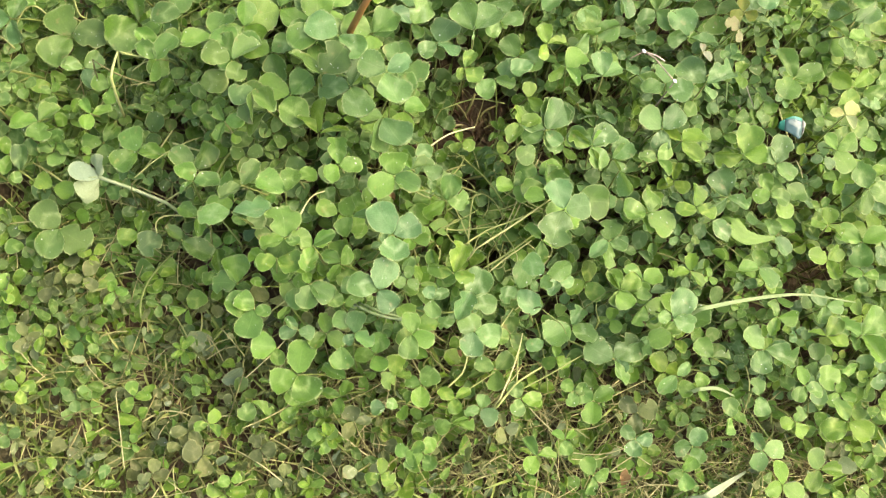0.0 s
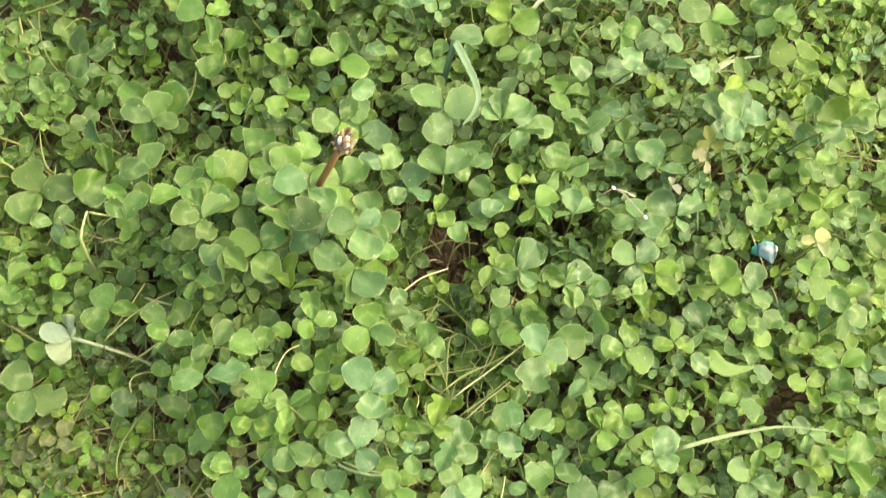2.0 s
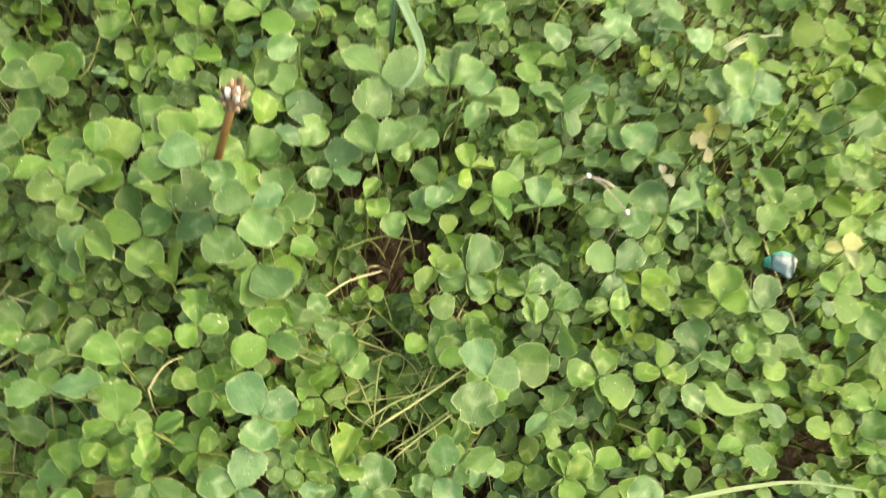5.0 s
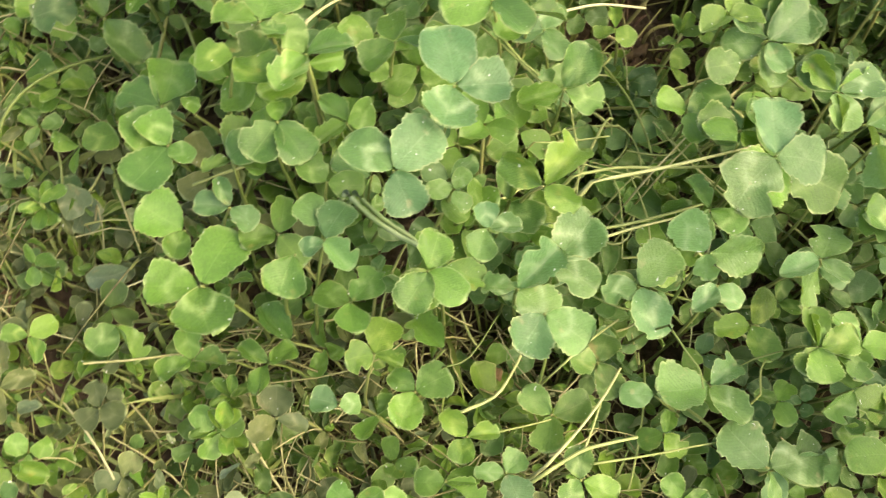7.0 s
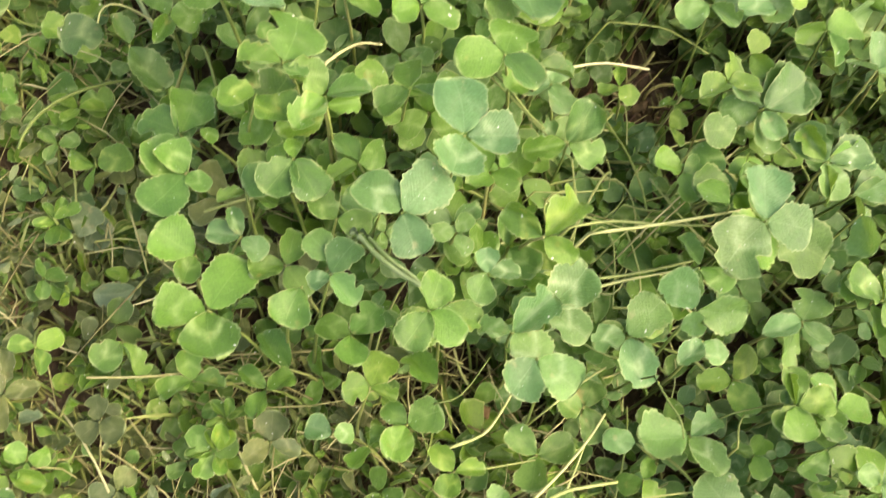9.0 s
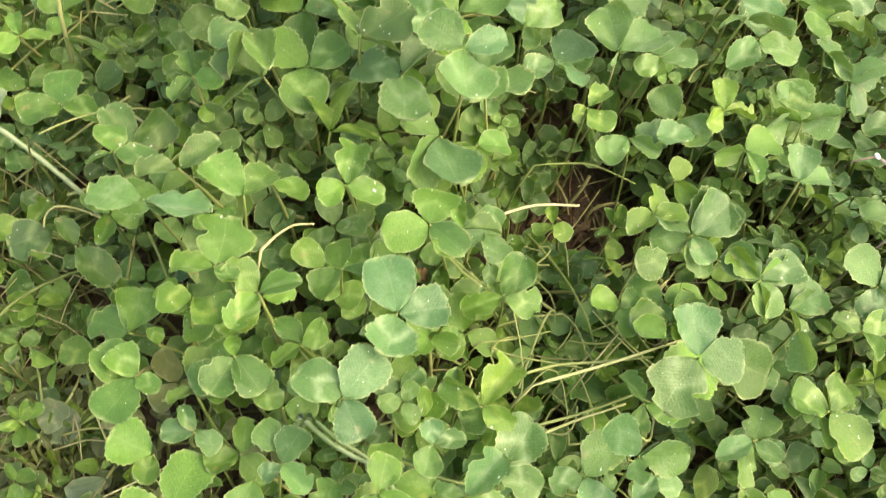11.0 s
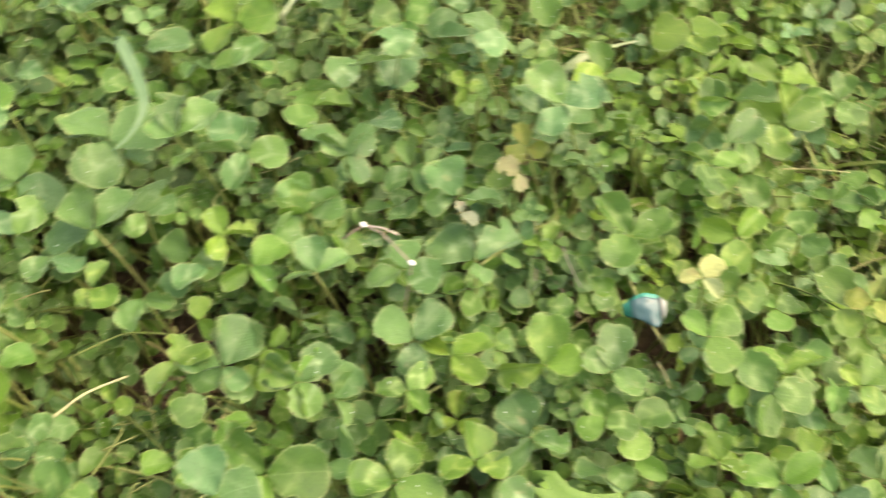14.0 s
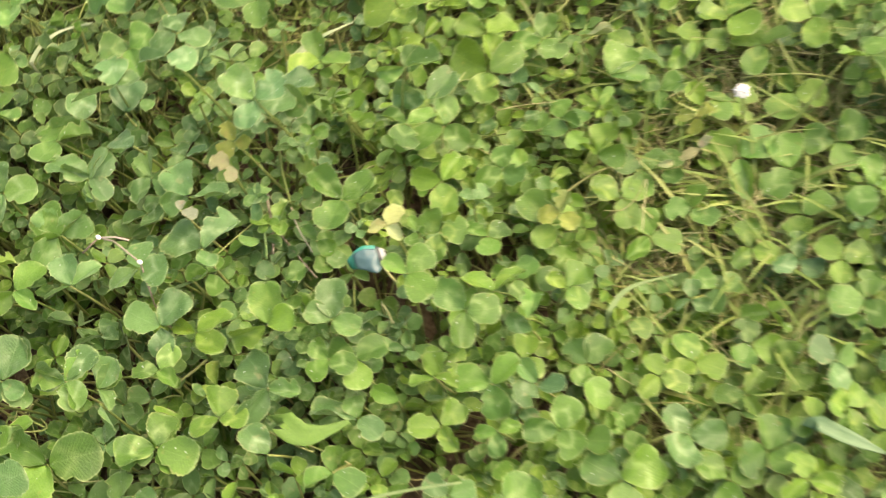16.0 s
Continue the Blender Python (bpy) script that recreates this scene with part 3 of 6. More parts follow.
leaf(0.2441, 0.3848, 0.0796, "m", (167, 0.0220, 0.90, 0), (62, 0.0197, 0.90, 0), (285, 0.0192, 0.95, 0))
leaf(0.1818, 0.3997, 0.0929, "b", (154, 0.0207, 1.00, 0), (61, 0.0201, 0.80, 0), (311, 0.0135, 0.80, 0))
leaf(0.1812, 0.4179, 0.0892, "b", (149, 0.0130, 0.80, 0), (68, 0.0191, 0.80, 0), (0, 0.0200, 0.84, 44))
leaf(0.2413, 0.4619, 0.0660, "b", (85, 0.0219, 0.80, 0), (189, 0.0189, 0.84, 62))
leaf(0.2202, 0.4758, 0.0593, "m", (114, 0.0152, 1.00, 0))
leaf(0.3333, 0.3347, 0.0670, "y", (124, 0.0124, 0.90, 0), (249, 0.0119, 0.84, 34), (11, 0.0115, 0.84, 34))
leaf(0.2903, 0.3128, 0.0809, "m", (161, 0.0122, 1.10, 0), (11, 0.0138, 0.90, 0), (254, 0.0120, 0.90, 0))
leaf(0.2793, 0.3296, 0.0805, "b", (200, 0.0130, 1.00, 0), (15, 0.0149, 0.90, 0), (124, 0.0196, 0.80, 0))
leaf(0.2611, 0.3083, 0.0951, "y", (125, 0.0199, 1.00, 0), (233, 0.0183, 0.84, 53), (61, 0.0146, 0.84, 34))
leaf(0.2747, 0.2860, 0.0821, "b", (158, 0.0182, 0.95, 0), (25, 0.0151, 0.80, 0), (260, 0.0191, 0.84, 62))
leaf(0.2270, 0.2897, 0.0812, "y", (359, 0.0180, 0.80, 0), (77, 0.0179, 0.84, 34), (190, 0.0139, 0.80, 0))
leaf(0.3149, 0.2991, 0.0688, "b", (145, 0.0127, 1.10, 0), (350, 0.0141, 0.90, 0), (219, 0.0220, 0.84, 58))
leaf(0.3231, 0.3177, 0.0585, "m", (186, 0.0147, 0.80, 0))
leaf(0.2968, 0.2609, 0.0874, "b", (167, 0.0166, 0.80, 0))
leaf(0.1281, 0.3234, 0.0899, "b", (88, 0.0182, 0.84, 44), (330, 0.0114, 0.84, 44), (196, 0.0220, 0.84, 44))
leaf(0.1143, 0.3657, 0.0855, "b", (119, 0.0194, 1.00, 0))
leaf(0.1376, 0.3504, 0.0928, "b", (177, 0.0168, 0.80, 0))
leaf(0.0979, 0.3504, 0.0859, "b", (142, 0.0190, 0.90, 0), (356, 0.0161, 0.84, 62), (225, 0.0171, 0.84, 62))
leaf(0.1771, 0.3445, 0.0842, "b", (151, 0.0216, 0.90, 0), (229, 0.0141, 0.84, 53), (36, 0.0201, 0.84, 44))
leaf(0.1381, 0.2923, 0.0902, "m", (163, 0.0206, 0.90, 0), (87, 0.0173, 0.84, 44), (247, 0.0129, 0.84, 73))
leaf(0.1935, 0.2974, 0.1029, "b", (250, 0.0157, 0.90, 0), (16, 0.0179, 0.84, 34), (133, 0.0159, 0.80, 0))
leaf(0.2098, 0.3223, 0.0969, "b", (182, 0.0220, 0.90, 0), (79, 0.0220, 0.90, 0), (332, 0.0113, 0.84, 34))
leaf(0.1927, 0.2367, 0.0883, "b", (194, 0.0172, 0.84, 34), (337, 0.0158, 0.90, 0), (87, 0.0187, 0.80, 0))
leaf(0.2070, 0.2416, 0.0862, "m", (83, 0.0152, 0.90, 0))
leaf(0.2166, 0.2372, 0.0924, "b", (345, 0.0166, 0.84, 44))
leaf(0.2482, 0.2361, 0.0832, "m", (115, 0.0166, 0.90, 0), (239, 0.0178, 0.90, 0), (13, 0.0196, 0.80, 0))
leaf(0.2133, 0.2820, 0.0871, "b", (186, 0.0177, 0.80, 0), (313, 0.0143, 0.90, 0), (93, 0.0192, 0.80, 0))
leaf(0.3250, 0.4996, 0.0243, "y", (95, 0.0209, 0.84, 34), (177, 0.0112, 0.84, 62), (35, 0.0159, 0.84, 62))
leaf(0.3342, 0.4380, 0.0535, "y", (77, 0.0141, 0.90, 0), (281, 0.0150, 0.90, 0), (164, 0.0220, 0.80, 0))
leaf(0.2938, 0.4271, 0.0590, "b", (169, 0.0079, 0.80, 0), (87, 0.0103, 0.80, 0), (351, 0.0094, 0.84, 44))
leaf(0.4080, 0.4575, 0.0059, "b", (113, 0.0112, 0.90, 0), (230, 0.0099, 0.84, 34), (354, 0.0110, 0.80, 0))
leaf(0.3888, 0.4556, -0.0063, "b", (185, 0.0100, 0.80, 0), (77, 0.0109, 0.80, 0), (285, 0.0098, 0.90, 0))
leaf(0.2903, 0.4933, 0.0318, "y", (173, 0.0104, 0.80, 0), (87, 0.0109, 0.80, 0))
leaf(0.2696, 0.5156, 0.0354, "b", (151, 0.0110, 0.90, 0), (341, 0.0099, 0.84, 44))
leaf(0.3056, 0.5460, 0.0296, "m", (92, 0.0220, 0.90, 0), (34, 0.0220, 0.80, 0))
leaf(0.3560, 0.4155, 0.0405, "y", (87, 0.0169, 0.90, 0), (351, 0.0141, 0.80, 0), (178, 0.0110, 0.80, 0))
leaf(0.3323, 0.3657, 0.0838, "m", (166, 0.0190, 1.00, 0), (39, 0.0158, 1.00, 0), (298, 0.0176, 0.80, 0))
leaf(0.3574, 0.3827, 0.0540, "b", (184, 0.0151, 0.84, 34))
leaf(0.3543, 0.3832, 0.0647, "m", (110, 0.0159, 0.90, 0))
leaf(0.3746, 0.3592, 0.0593, "b", (160, 0.0144, 0.90, 0), (260, 0.0145, 0.90, 0), (13, 0.0137, 0.80, 0))
leaf(0.3858, 0.3867, 0.0382, "m", (159, 0.0157, 0.80, 0), (88, 0.0167, 0.80, 0), (277, 0.0123, 0.80, 0))
leaf(0.3881, 0.4231, 0.0187, "y", (12, 0.0129, 0.80, 0))
leaf(0.4055, 0.3716, 0.0363, "m", (155, 0.0167, 0.90, 0), (317, 0.0092, 0.80, 0))
leaf(0.3730, 0.3283, 0.0671, "m", (212, 0.0104, 0.90, 0), (47, 0.0107, 0.90, 0), (303, 0.0114, 0.80, 0))
leaf(0.2990, 0.3661, 0.0869, "m", (184, 0.0129, 0.80, 0), (84, 0.0158, 0.84, 34), (343, 0.0165, 0.90, 0))
leaf(0.2388, 0.3375, 0.0645, "m", (70, 0.0125, 0.80, 0))
leaf(0.2423, 0.3625, 0.0699, "m", (173, 0.0103, 0.90, 0), (5, 0.0107, 0.84, 34))
leaf(0.4312, 0.2465, 0.0721, "y", (164, 0.0159, 0.80, 0), (14, 0.0164, 0.80, 0), (255, 0.0180, 0.84, 34))
leaf(0.3448, 0.2078, 0.0700, "m", (182, 0.0148, 0.80, 0), (52, 0.0125, 0.84, 34))
leaf(0.3384, 0.1834, 0.0655, "b", (269, 0.0154, 0.90, 0), (91, 0.0113, 0.80, 0))
leaf(-0.0178, 0.2307, 0.0976, "m", (242, 0.0200, 0.80, 0), (140, 0.0182, 0.80, 0), (10, 0.0205, 0.80, 0))
leaf(-0.0878, 0.1867, 0.0576, "m", (203, 0.0220, 0.80, 0), (99, 0.0203, 0.90, 0), (282, 0.0220, 0.80, 0))
leaf(0.0002, 0.2556, 0.1010, "b", (205, 0.0141, 0.90, 0))
leaf(-0.1970, 0.1284, 0.0277, "m", (223, 0.0124, 0.80, 0), (101, 0.0082, 0.84, 34), (329, 0.0201, 0.80, 0))
leaf(-0.0803, 0.1180, 0.0543, "o", (200, 0.0220, 0.80, 0), (44, 0.0163, 0.80, 0), (127, 0.0220, 0.80, 0))
leaf(-0.0421, 0.0900, 0.0814, "o", (141, 0.0189, 0.90, 0), (225, 0.0202, 0.80, 0))
leaf(-0.0887, 0.0824, 0.0537, "m", (163, 0.0220, 0.84, 34))
leaf(-0.0498, 0.2070, 0.0680, "y", (160, 0.0208, 0.80, 0), (88, 0.0145, 0.84, 34))
leaf(0.0162, 0.2299, 0.1121, "b", (251, 0.0186, 0.84, 34))
leaf(-0.0138, 0.2890, 0.1041, "b", (188, 0.0136, 0.80, 0), (57, 0.0176, 0.84, 34), (140, 0.0220, 0.80, 0))
leaf(0.0165, 0.2986, 0.0943, "b", (50, 0.0220, 0.80, 0))
leaf(0.0909, 0.2675, 0.1276, "b", (134, 0.0220, 0.84, 34), (182, 0.0138, 0.90, 0), (80, 0.0214, 0.80, 0))
leaf(0.1006, 0.2699, 0.1257, "b", (21, 0.0186, 0.84, 53), (274, 0.0124, 0.84, 53))
leaf(0.0623, 0.3162, 0.1051, "b", (84, 0.0181, 0.84, 34))
leaf(0.1201, 0.3676, 0.1128, "b", (66, 0.0125, 0.90, 0), (257, 0.0219, 0.84, 44), (146, 0.0177, 0.90, 0))
leaf(0.1455, 0.3883, 0.1312, "b", (18, 0.0152, 0.90, 0), (215, 0.0140, 0.80, 0))
leaf(0.1928, 0.3950, 0.1181, "b", (169, 0.0206, 0.90, 0), (72, 0.0182, 0.90, 0), (289, 0.0163, 0.80, 0))
leaf(0.2415, 0.4529, 0.1080, "m", (220, 0.0146, 0.84, 53), (35, 0.0182, 0.90, 0))
leaf(0.0892, 0.4284, 0.0978, "b", (180, 0.0184, 0.80, 0), (94, 0.0183, 0.80, 0))
leaf(0.3078, 0.1964, 0.0925, "b", (37, 0.0146, 0.90, 0), (229, 0.0101, 0.80, 0), (107, 0.0205, 0.80, 0))
leaf(0.2741, 0.1908, 0.0738, "y", (169, 0.0140, 0.80, 0), (295, 0.0112, 0.80, 0), (81, 0.0145, 0.80, 0))
leaf(0.3830, 0.2728, 0.0784, "y", (202, 0.0113, 0.84, 53), (104, 0.0141, 0.80, 0), (10, 0.0133, 0.84, 34))
leaf(0.3835, 0.2179, 0.0607, "b", (146, 0.0115, 0.80, 0), (325, 0.0127, 0.90, 0))
leaf(0.4041, 0.2659, 0.0753, "m", (266, 0.0166, 0.90, 0), (49, 0.0113, 0.84, 34))
leaf(0.3635, 0.2394, 0.0668, "b", (179, 0.0167, 0.80, 0), (31, 0.0220, 0.90, 0), (296, 0.0180, 0.80, 0))
leaf(0.3047, 0.1626, 0.0552, "b", (199, 0.0196, 0.90, 0), (85, 0.0220, 0.80, 0), (337, 0.0174, 0.84, 34))
leaf(0.3159, 0.1971, 0.0739, "m", (254, 0.0148, 0.90, 0))
leaf(0.3989, 0.2954, 0.0721, "m", (95, 0.0220, 0.80, 0), (356, 0.0211, 0.90, 0), (207, 0.0174, 0.80, 0))
leaf(0.0062, 0.0670, 0.0918, "o", (59, 0.0170, 0.90, 0))
leaf(0.0411, 0.0850, 0.1207, "o", (250, 0.0153, 0.80, 0), (357, 0.0203, 0.80, 0), (317, 0.0220, 0.84, 53))
leaf(-0.0186, 0.0248, 0.0662, "o", (55, 0.0165, 0.84, 44))
leaf(0.0170, 0.0860, 0.1181, "o", (91, 0.0216, 0.90, 0), (209, 0.0175, 0.80, 0), (345, 0.0140, 0.80, 0))
leaf(-0.0228, 0.0561, 0.0908, "m", (180, 0.0172, 0.80, 0), (102, 0.0188, 0.80, 0), (332, 0.0134, 0.84, 44))
leaf(-0.0312, -0.0496, 0.0526, "o", (143, 0.0164, 0.80, 0), (298, 0.0084, 0.84, 34))
leaf(-0.0132, -0.0398, 0.0437, "y", (199, 0.0117, 0.90, 0), (36, 0.0139, 0.80, 0))
leaf(0.0063, -0.0532, 0.0294, "o", (184, 0.0205, 0.90, 0), (21, 0.0218, 0.90, 0), (299, 0.0220, 0.90, 0))
leaf(0.0544, 0.0249, 0.0906, "m", (174, 0.0160, 0.80, 0), (62, 0.0155, 0.80, 0), (275, 0.0105, 0.84, 44))
leaf(0.0817, 0.0423, 0.1138, "o", (108, 0.0171, 0.80, 0), (265, 0.0145, 0.90, 0))
leaf(0.0929, 0.0267, 0.1215, "b", (238, 0.0191, 0.80, 0), (42, 0.0090, 0.84, 44), (64, 0.0220, 0.84, 34))
leaf(0.0696, 0.0001, 0.0571, "o", (192, 0.0126, 0.80, 0), (24, 0.0205, 0.80, 0))
leaf(0.0563, -0.0065, 0.0474, "o", (273, 0.0170, 0.90, 0))
leaf(0.1287, 0.0307, 0.1119, "y", (246, 0.0123, 0.90, 0), (28, 0.0159, 0.90, 0))
leaf(0.0385, -0.0887, 0.0051, "o", (273, 0.0170, 0.90, 0), (210, 0.0203, 0.80, 0), (17, 0.0123, 0.84, 34))
leaf(0.0672, -0.0737, 0.0123, "m", (262, 0.0142, 0.84, 44), (136, 0.0117, 0.84, 44))

# faded and yellowed ones
leaf(0.197, 0.364, 0.104, "r", (200, 0.0105, 0.95, 10), (310, 0.0085, 0.8, 20))
leaf(0.190, 0.376, 0.1040, "a", (150, 0.0110, 0.9, 12), (255, 0.0095, 0.9, 10), (30, 0.009, 0.8, 25))
leaf(0.338, 0.442, 0.0620, "a", (100, 0.0115, 0.9, 8), (215, 0.0120, 0.9, 8), (335, 0.0115, 0.9, 8))
leaf(0.372, 0.531, 0.0250, "r", (240, 0.0120, 0.6, 20), (90, 0.0100, 0.7, 25))
leaf(0.361, 0.546, 0.0280, "a", (60, 0.0110, 0.9, 15), (190, 0.0100, 0.8, 10), (300, 0.0100, 0.9, 15))
leaf(0.361, 0.500, 0.0440, "p", (40, 0.0090, 0.6, 35))
leaf(0.193, 0.331, 0.1065, "r", (20, 0.0080, 0.8, 15), (130, 0.0060, 0.8, 15))
# more leaves between them: x, y, z, leaflet length, heading, kind
clover(0.1769, 0.0283, 0.0800, 0.0119, 35)
clover(0.1129, -0.0250, 0.0090, 0.0163, 340, "p")
clover(0.1236, -0.0570, -0.0049, 0.0099, 341, "d")
clover(0.0902, -0.0426, -0.0021, 0.0129, 56, "b")
clover(0.0699, -0.0457, 0.0035, 0.0129, 125, "y")
clover(0.1516, -0.0191, 0.0204, 0.0134, 269, "p")
clover(0.0961, -0.0688, 0.0059, 0.0114, 16, "o")
clover(0.0645, -0.0229, 0.0118, 0.0122, 80, "m")
clover(0.0464, -0.0589, 0.0083, 0.0121, 80, "y")
clover(0.1304, 0.1475, 0.0754, 0.0127, 10, "b")
clover(0.1334, 0.1797, 0.0656, 0.0090, 159, "y")
clover(0.1945, 0.1944, 0.0864, 0.0150, 248)
clover(0.2179, 0.1688, 0.0867, 0.0131, 302)
clover(0.1801, 0.1812, 0.0814, 0.0115, 237, "m")
clover(0.1547, 0.1943, 0.0640, 0.0090, 237, "y")
clover(0.2205, 0.2238, 0.0714, 0.0101, 21, "b")
clover(0.1339, 0.1319, 0.0984, 0.0128, 58)
clover(0.1359, 0.0820, 0.1080, 0.0118, 45)
clover(0.1800, -0.0729, 0.0245, 0.0115, 332, "d")
clover(0.2211, -0.0090, 0.0305, 0.0090, 206, "m")
clover(0.2005, -0.0432, 0.0320, 0.0090, 56, "d")
clover(0.1996, -0.0612, 0.0146, 0.0090, 331, "d")
clover(0.2154, -0.0614, 0.0084, 0.0094, 161, "d")
clover(0.2233, -0.0434, 0.0184, 0.0090, 256, "d")
clover(0.2326, -0.0609, 0.0185, 0.0090, 235, "d")
clover(0.2394, -0.0127, 0.0089, 0.0090, 16, "d")
clover(0.1958, -0.0088, 0.0343, 0.0110, 288)
clover(0.2265, 0.0110, 0.0416, 0.0107, 166, "d")
clover(0.2644, 0.0246, 0.0537, 0.0101, 335)
clover(0.2517, -0.0063, 0.0364, 0.0090, 236, "p")
clover(0.2621, 0.0027, 0.0414, 0.0090, 16, "y")
clover(0.2486, 0.1231, 0.0493, 0.0123, 13, "n")
clover(0.2594, 0.1016, 0.0436, 0.0128, 331, "n")
clover(0.2556, 0.1859, 0.0469, 0.0140, 11, "y")
clover(0.2787, 0.2075, 0.0706, 0.0125, 307, "m")
clover(0.2799, 0.1380, 0.0421, 0.0090, 255)
clover(0.2843, 0.1006, 0.0478, 0.0120, 283)
clover(0.2571, 0.0671, 0.0548, 0.0107, 323, "y")
clover(0.2916, 0.1976, 0.0693, 0.0135, 34, "m")
clover(0.2849, 0.1801, 0.0500, 0.0090, 236)
clover(0.3028, 0.1286, 0.0536, 0.0090, 75)
clover(-0.0131, 0.0948, 0.0889, 0.0201, 2, "m")
clover(0.0160, 0.1159, 0.0894, 0.0175, 328)
clover(0.0820, 0.1628, 0.1130, 0.0183, 19, "n")
clover(0.0510, 0.1035, 0.1034, 0.0182, 328, "m")
clover(0.1335, 0.1165, 0.1134, 0.0167, 144)
clover(0.1841, 0.1986, 0.0815, 0.0156, 318)
clover(0.2112, 0.2024, 0.0858, 0.0218, 53)
clover(0.1158, 0.2416, 0.0850, 0.0157, 42, "b")
clover(0.0801, 0.2899, 0.1087, 0.0196, 3, "b")
clover(0.0960, 0.2941, 0.0932, 0.0182, 41, "b")
clover(0.0566, 0.2516, 0.1089, 0.0224, 66, "b")
clover(0.0203, 0.2144, 0.0776, 0.0204, 29, "b")
clover(0.0302, 0.1432, 0.1155, 0.0219, 154)
clover(-0.0077, 0.1424, 0.0820, 0.0211, 246)
clover(-0.0772, 0.0737, 0.0359, 0.0230, 272)
clover(-0.0945, 0.0324, 0.0370, 0.0226, 169, "o")
clover(0.2265, 0.2650, 0.0862, 0.0128, 222)
clover(-0.0615, 0.0845, 0.0467, 0.0156, 142)
clover(-0.0401, 0.0681, 0.0650, 0.0165, 318)
clover(0.0013, 0.0954, 0.0926, 0.0173, 52)
clover(0.0398, 0.0616, 0.1022, 0.0114, 175)
clover(0.0675, 0.0159, 0.0689, 0.0129, 83)
clover(-0.0496, -0.0215, 0.0561, 0.0159, 342, "m")
clover(0.0050, 0.0143, 0.0553, 0.0173, 162)
clover(0.0385, -0.0155, 0.0234, 0.0136, 10, "y")
clover(-0.1216, 0.0077, 0.0506, 0.0152, 342, "b")
clover(-0.0076, 0.1129, 0.0915, 0.0140, 142, "m")
clover(0.0534, 0.1658, 0.1131, 0.0186, 210)
clover(-0.0335, 0.0074, 0.0558, 0.0123, 296, "m")
clover(-0.0439, 0.0286, 0.0498, 0.0126, 211)
clover(-0.0705, 0.0246, 0.0389, 0.0140, 350, "b")
clover(0.2986, 0.3209, 0.0754, 0.0137, 188, "m")
clover(0.2751, 0.4260, 0.0628, 0.0155, 323, "y")
clover(0.2929, 0.3996, 0.0669, 0.0136, 164, "y")
clover(0.3302, 0.3897, 0.0563, 0.0166, 312, "y")
clover(0.2661, 0.2624, 0.0869, 0.0137, 19, "y")
clover(0.2555, 0.4564, 0.0589, 0.0174, 355)
clover(0.2081, 0.0719, 0.0869, 0.0137, 299, "y")
clover(0.1264, -0.0356, 0.0209, 0.0157, 142, "p")
clover(0.0904, -0.0762, 0.0046, 0.0111, 351, "b")
clover(0.0710, -0.1182, 0.0109, 0.0093, 144, "m")
clover(0.1113, -0.0844, 0.0043, 0.0105, 143, "d")
clover(0.2705, 0.0300, 0.0544, 0.0105, 0)
clover(0.0765, -0.1330, 0.0319, 0.0090, 210, "y")
clover(0.0884, -0.1094, 0.0039, 0.0094, 114, "m")
clover(0.1214, -0.1326, 0.0180, 0.0090, 352, "d")
clover(0.1232, -0.1140, 0.0051, 0.0090, 30, "y")
clover(0.1683, -0.1035, 0.0209, 0.0090, 261, "d")
clover(0.1676, -0.0793, 0.0235, 0.0090, 10, "d")
clover(0.3129, 0.2116, 0.0669, 0.0162, 30, "m")
clover(0.3157, 0.1343, 0.0537, 0.0126, 317)
clover(0.3964, 0.2404, 0.0736, 0.0112, 275)
clover(0.4080, 0.2188, 0.0740, 0.0094, 114, "y")
clover(0.3819, 0.1940, 0.0612, 0.0111, 276)
clover(0.4068, 0.1903, 0.0729, 0.0129, 178, "b")
clover(0.4291, 0.1840, 0.0744, 0.0133, 134)
clover(0.3174, 0.0830, 0.0524, 0.0133, 49)
clover(0.3509, 0.1383, 0.0545, 0.0099, 306, "b")
clover(0.3498, 0.1026, 0.0525, 0.0108, 49)
clover(0.3845, 0.1460, 0.0604, 0.0108, 347)
clover(0.3782, 0.1625, 0.0573, 0.0118, 105, "b")
clover(0.3535, 0.1911, 0.0580, 0.0102, 105, "m")
clover(0.3703, 0.2920, 0.0688, 0.0111, 177, "b")
clover(0.3498, 0.3164, 0.0678, 0.0136, 210, "y")
clover(0.3539, 0.2589, 0.0736, 0.0115, 177)
clover(0.3224, 0.2712, 0.0764, 0.0138, 240)
clover(0.2946, 0.2319, 0.0806, 0.0121, 250, "y")
clover(0.4555, 0.2291, 0.0732, 0.0118, 210, "p")
clover(0.4390, 0.2097, 0.0739, 0.0124, 49, "y")
clover(0.3395, 0.1506, 0.0551, 0.0118, 316, "d")
clover(0.2909, 0.0466, 0.0535, 0.0090, 210, "d")
clover(0.3215, 0.1042, 0.0516, 0.0090, 327, "m")
clover(0.2906, 0.0780, 0.0580, 0.0090, 40, "d")
clover(0.285, 0.3755, 0.1070, 0.0098, 215, "g")
clover(0.3489, 0.4250, 0.0328, 0.0142, 1)
clover(0.3326, 0.4071, 0.0414, 0.0126, 192)
clover(0.2943, 0.5100, 0.0238, 0.0139, 347)
clover(0.2475, 0.4381, 0.0799, 0.0149, 296)
clover(0.3340, 0.6055, 0.0107, 0.0150, 163, "y")
clover(0.4179, 0.4019, 0.0310, 0.0129, 14, "y")
clover(0.3810, 0.5092, -0.0004, 0.0142, 336)
clover(0.3006, 0.5804, 0.0070, 0.0162, 33, "y")
clover(0.3952, 0.3451, 0.0621, 0.0141, 332)
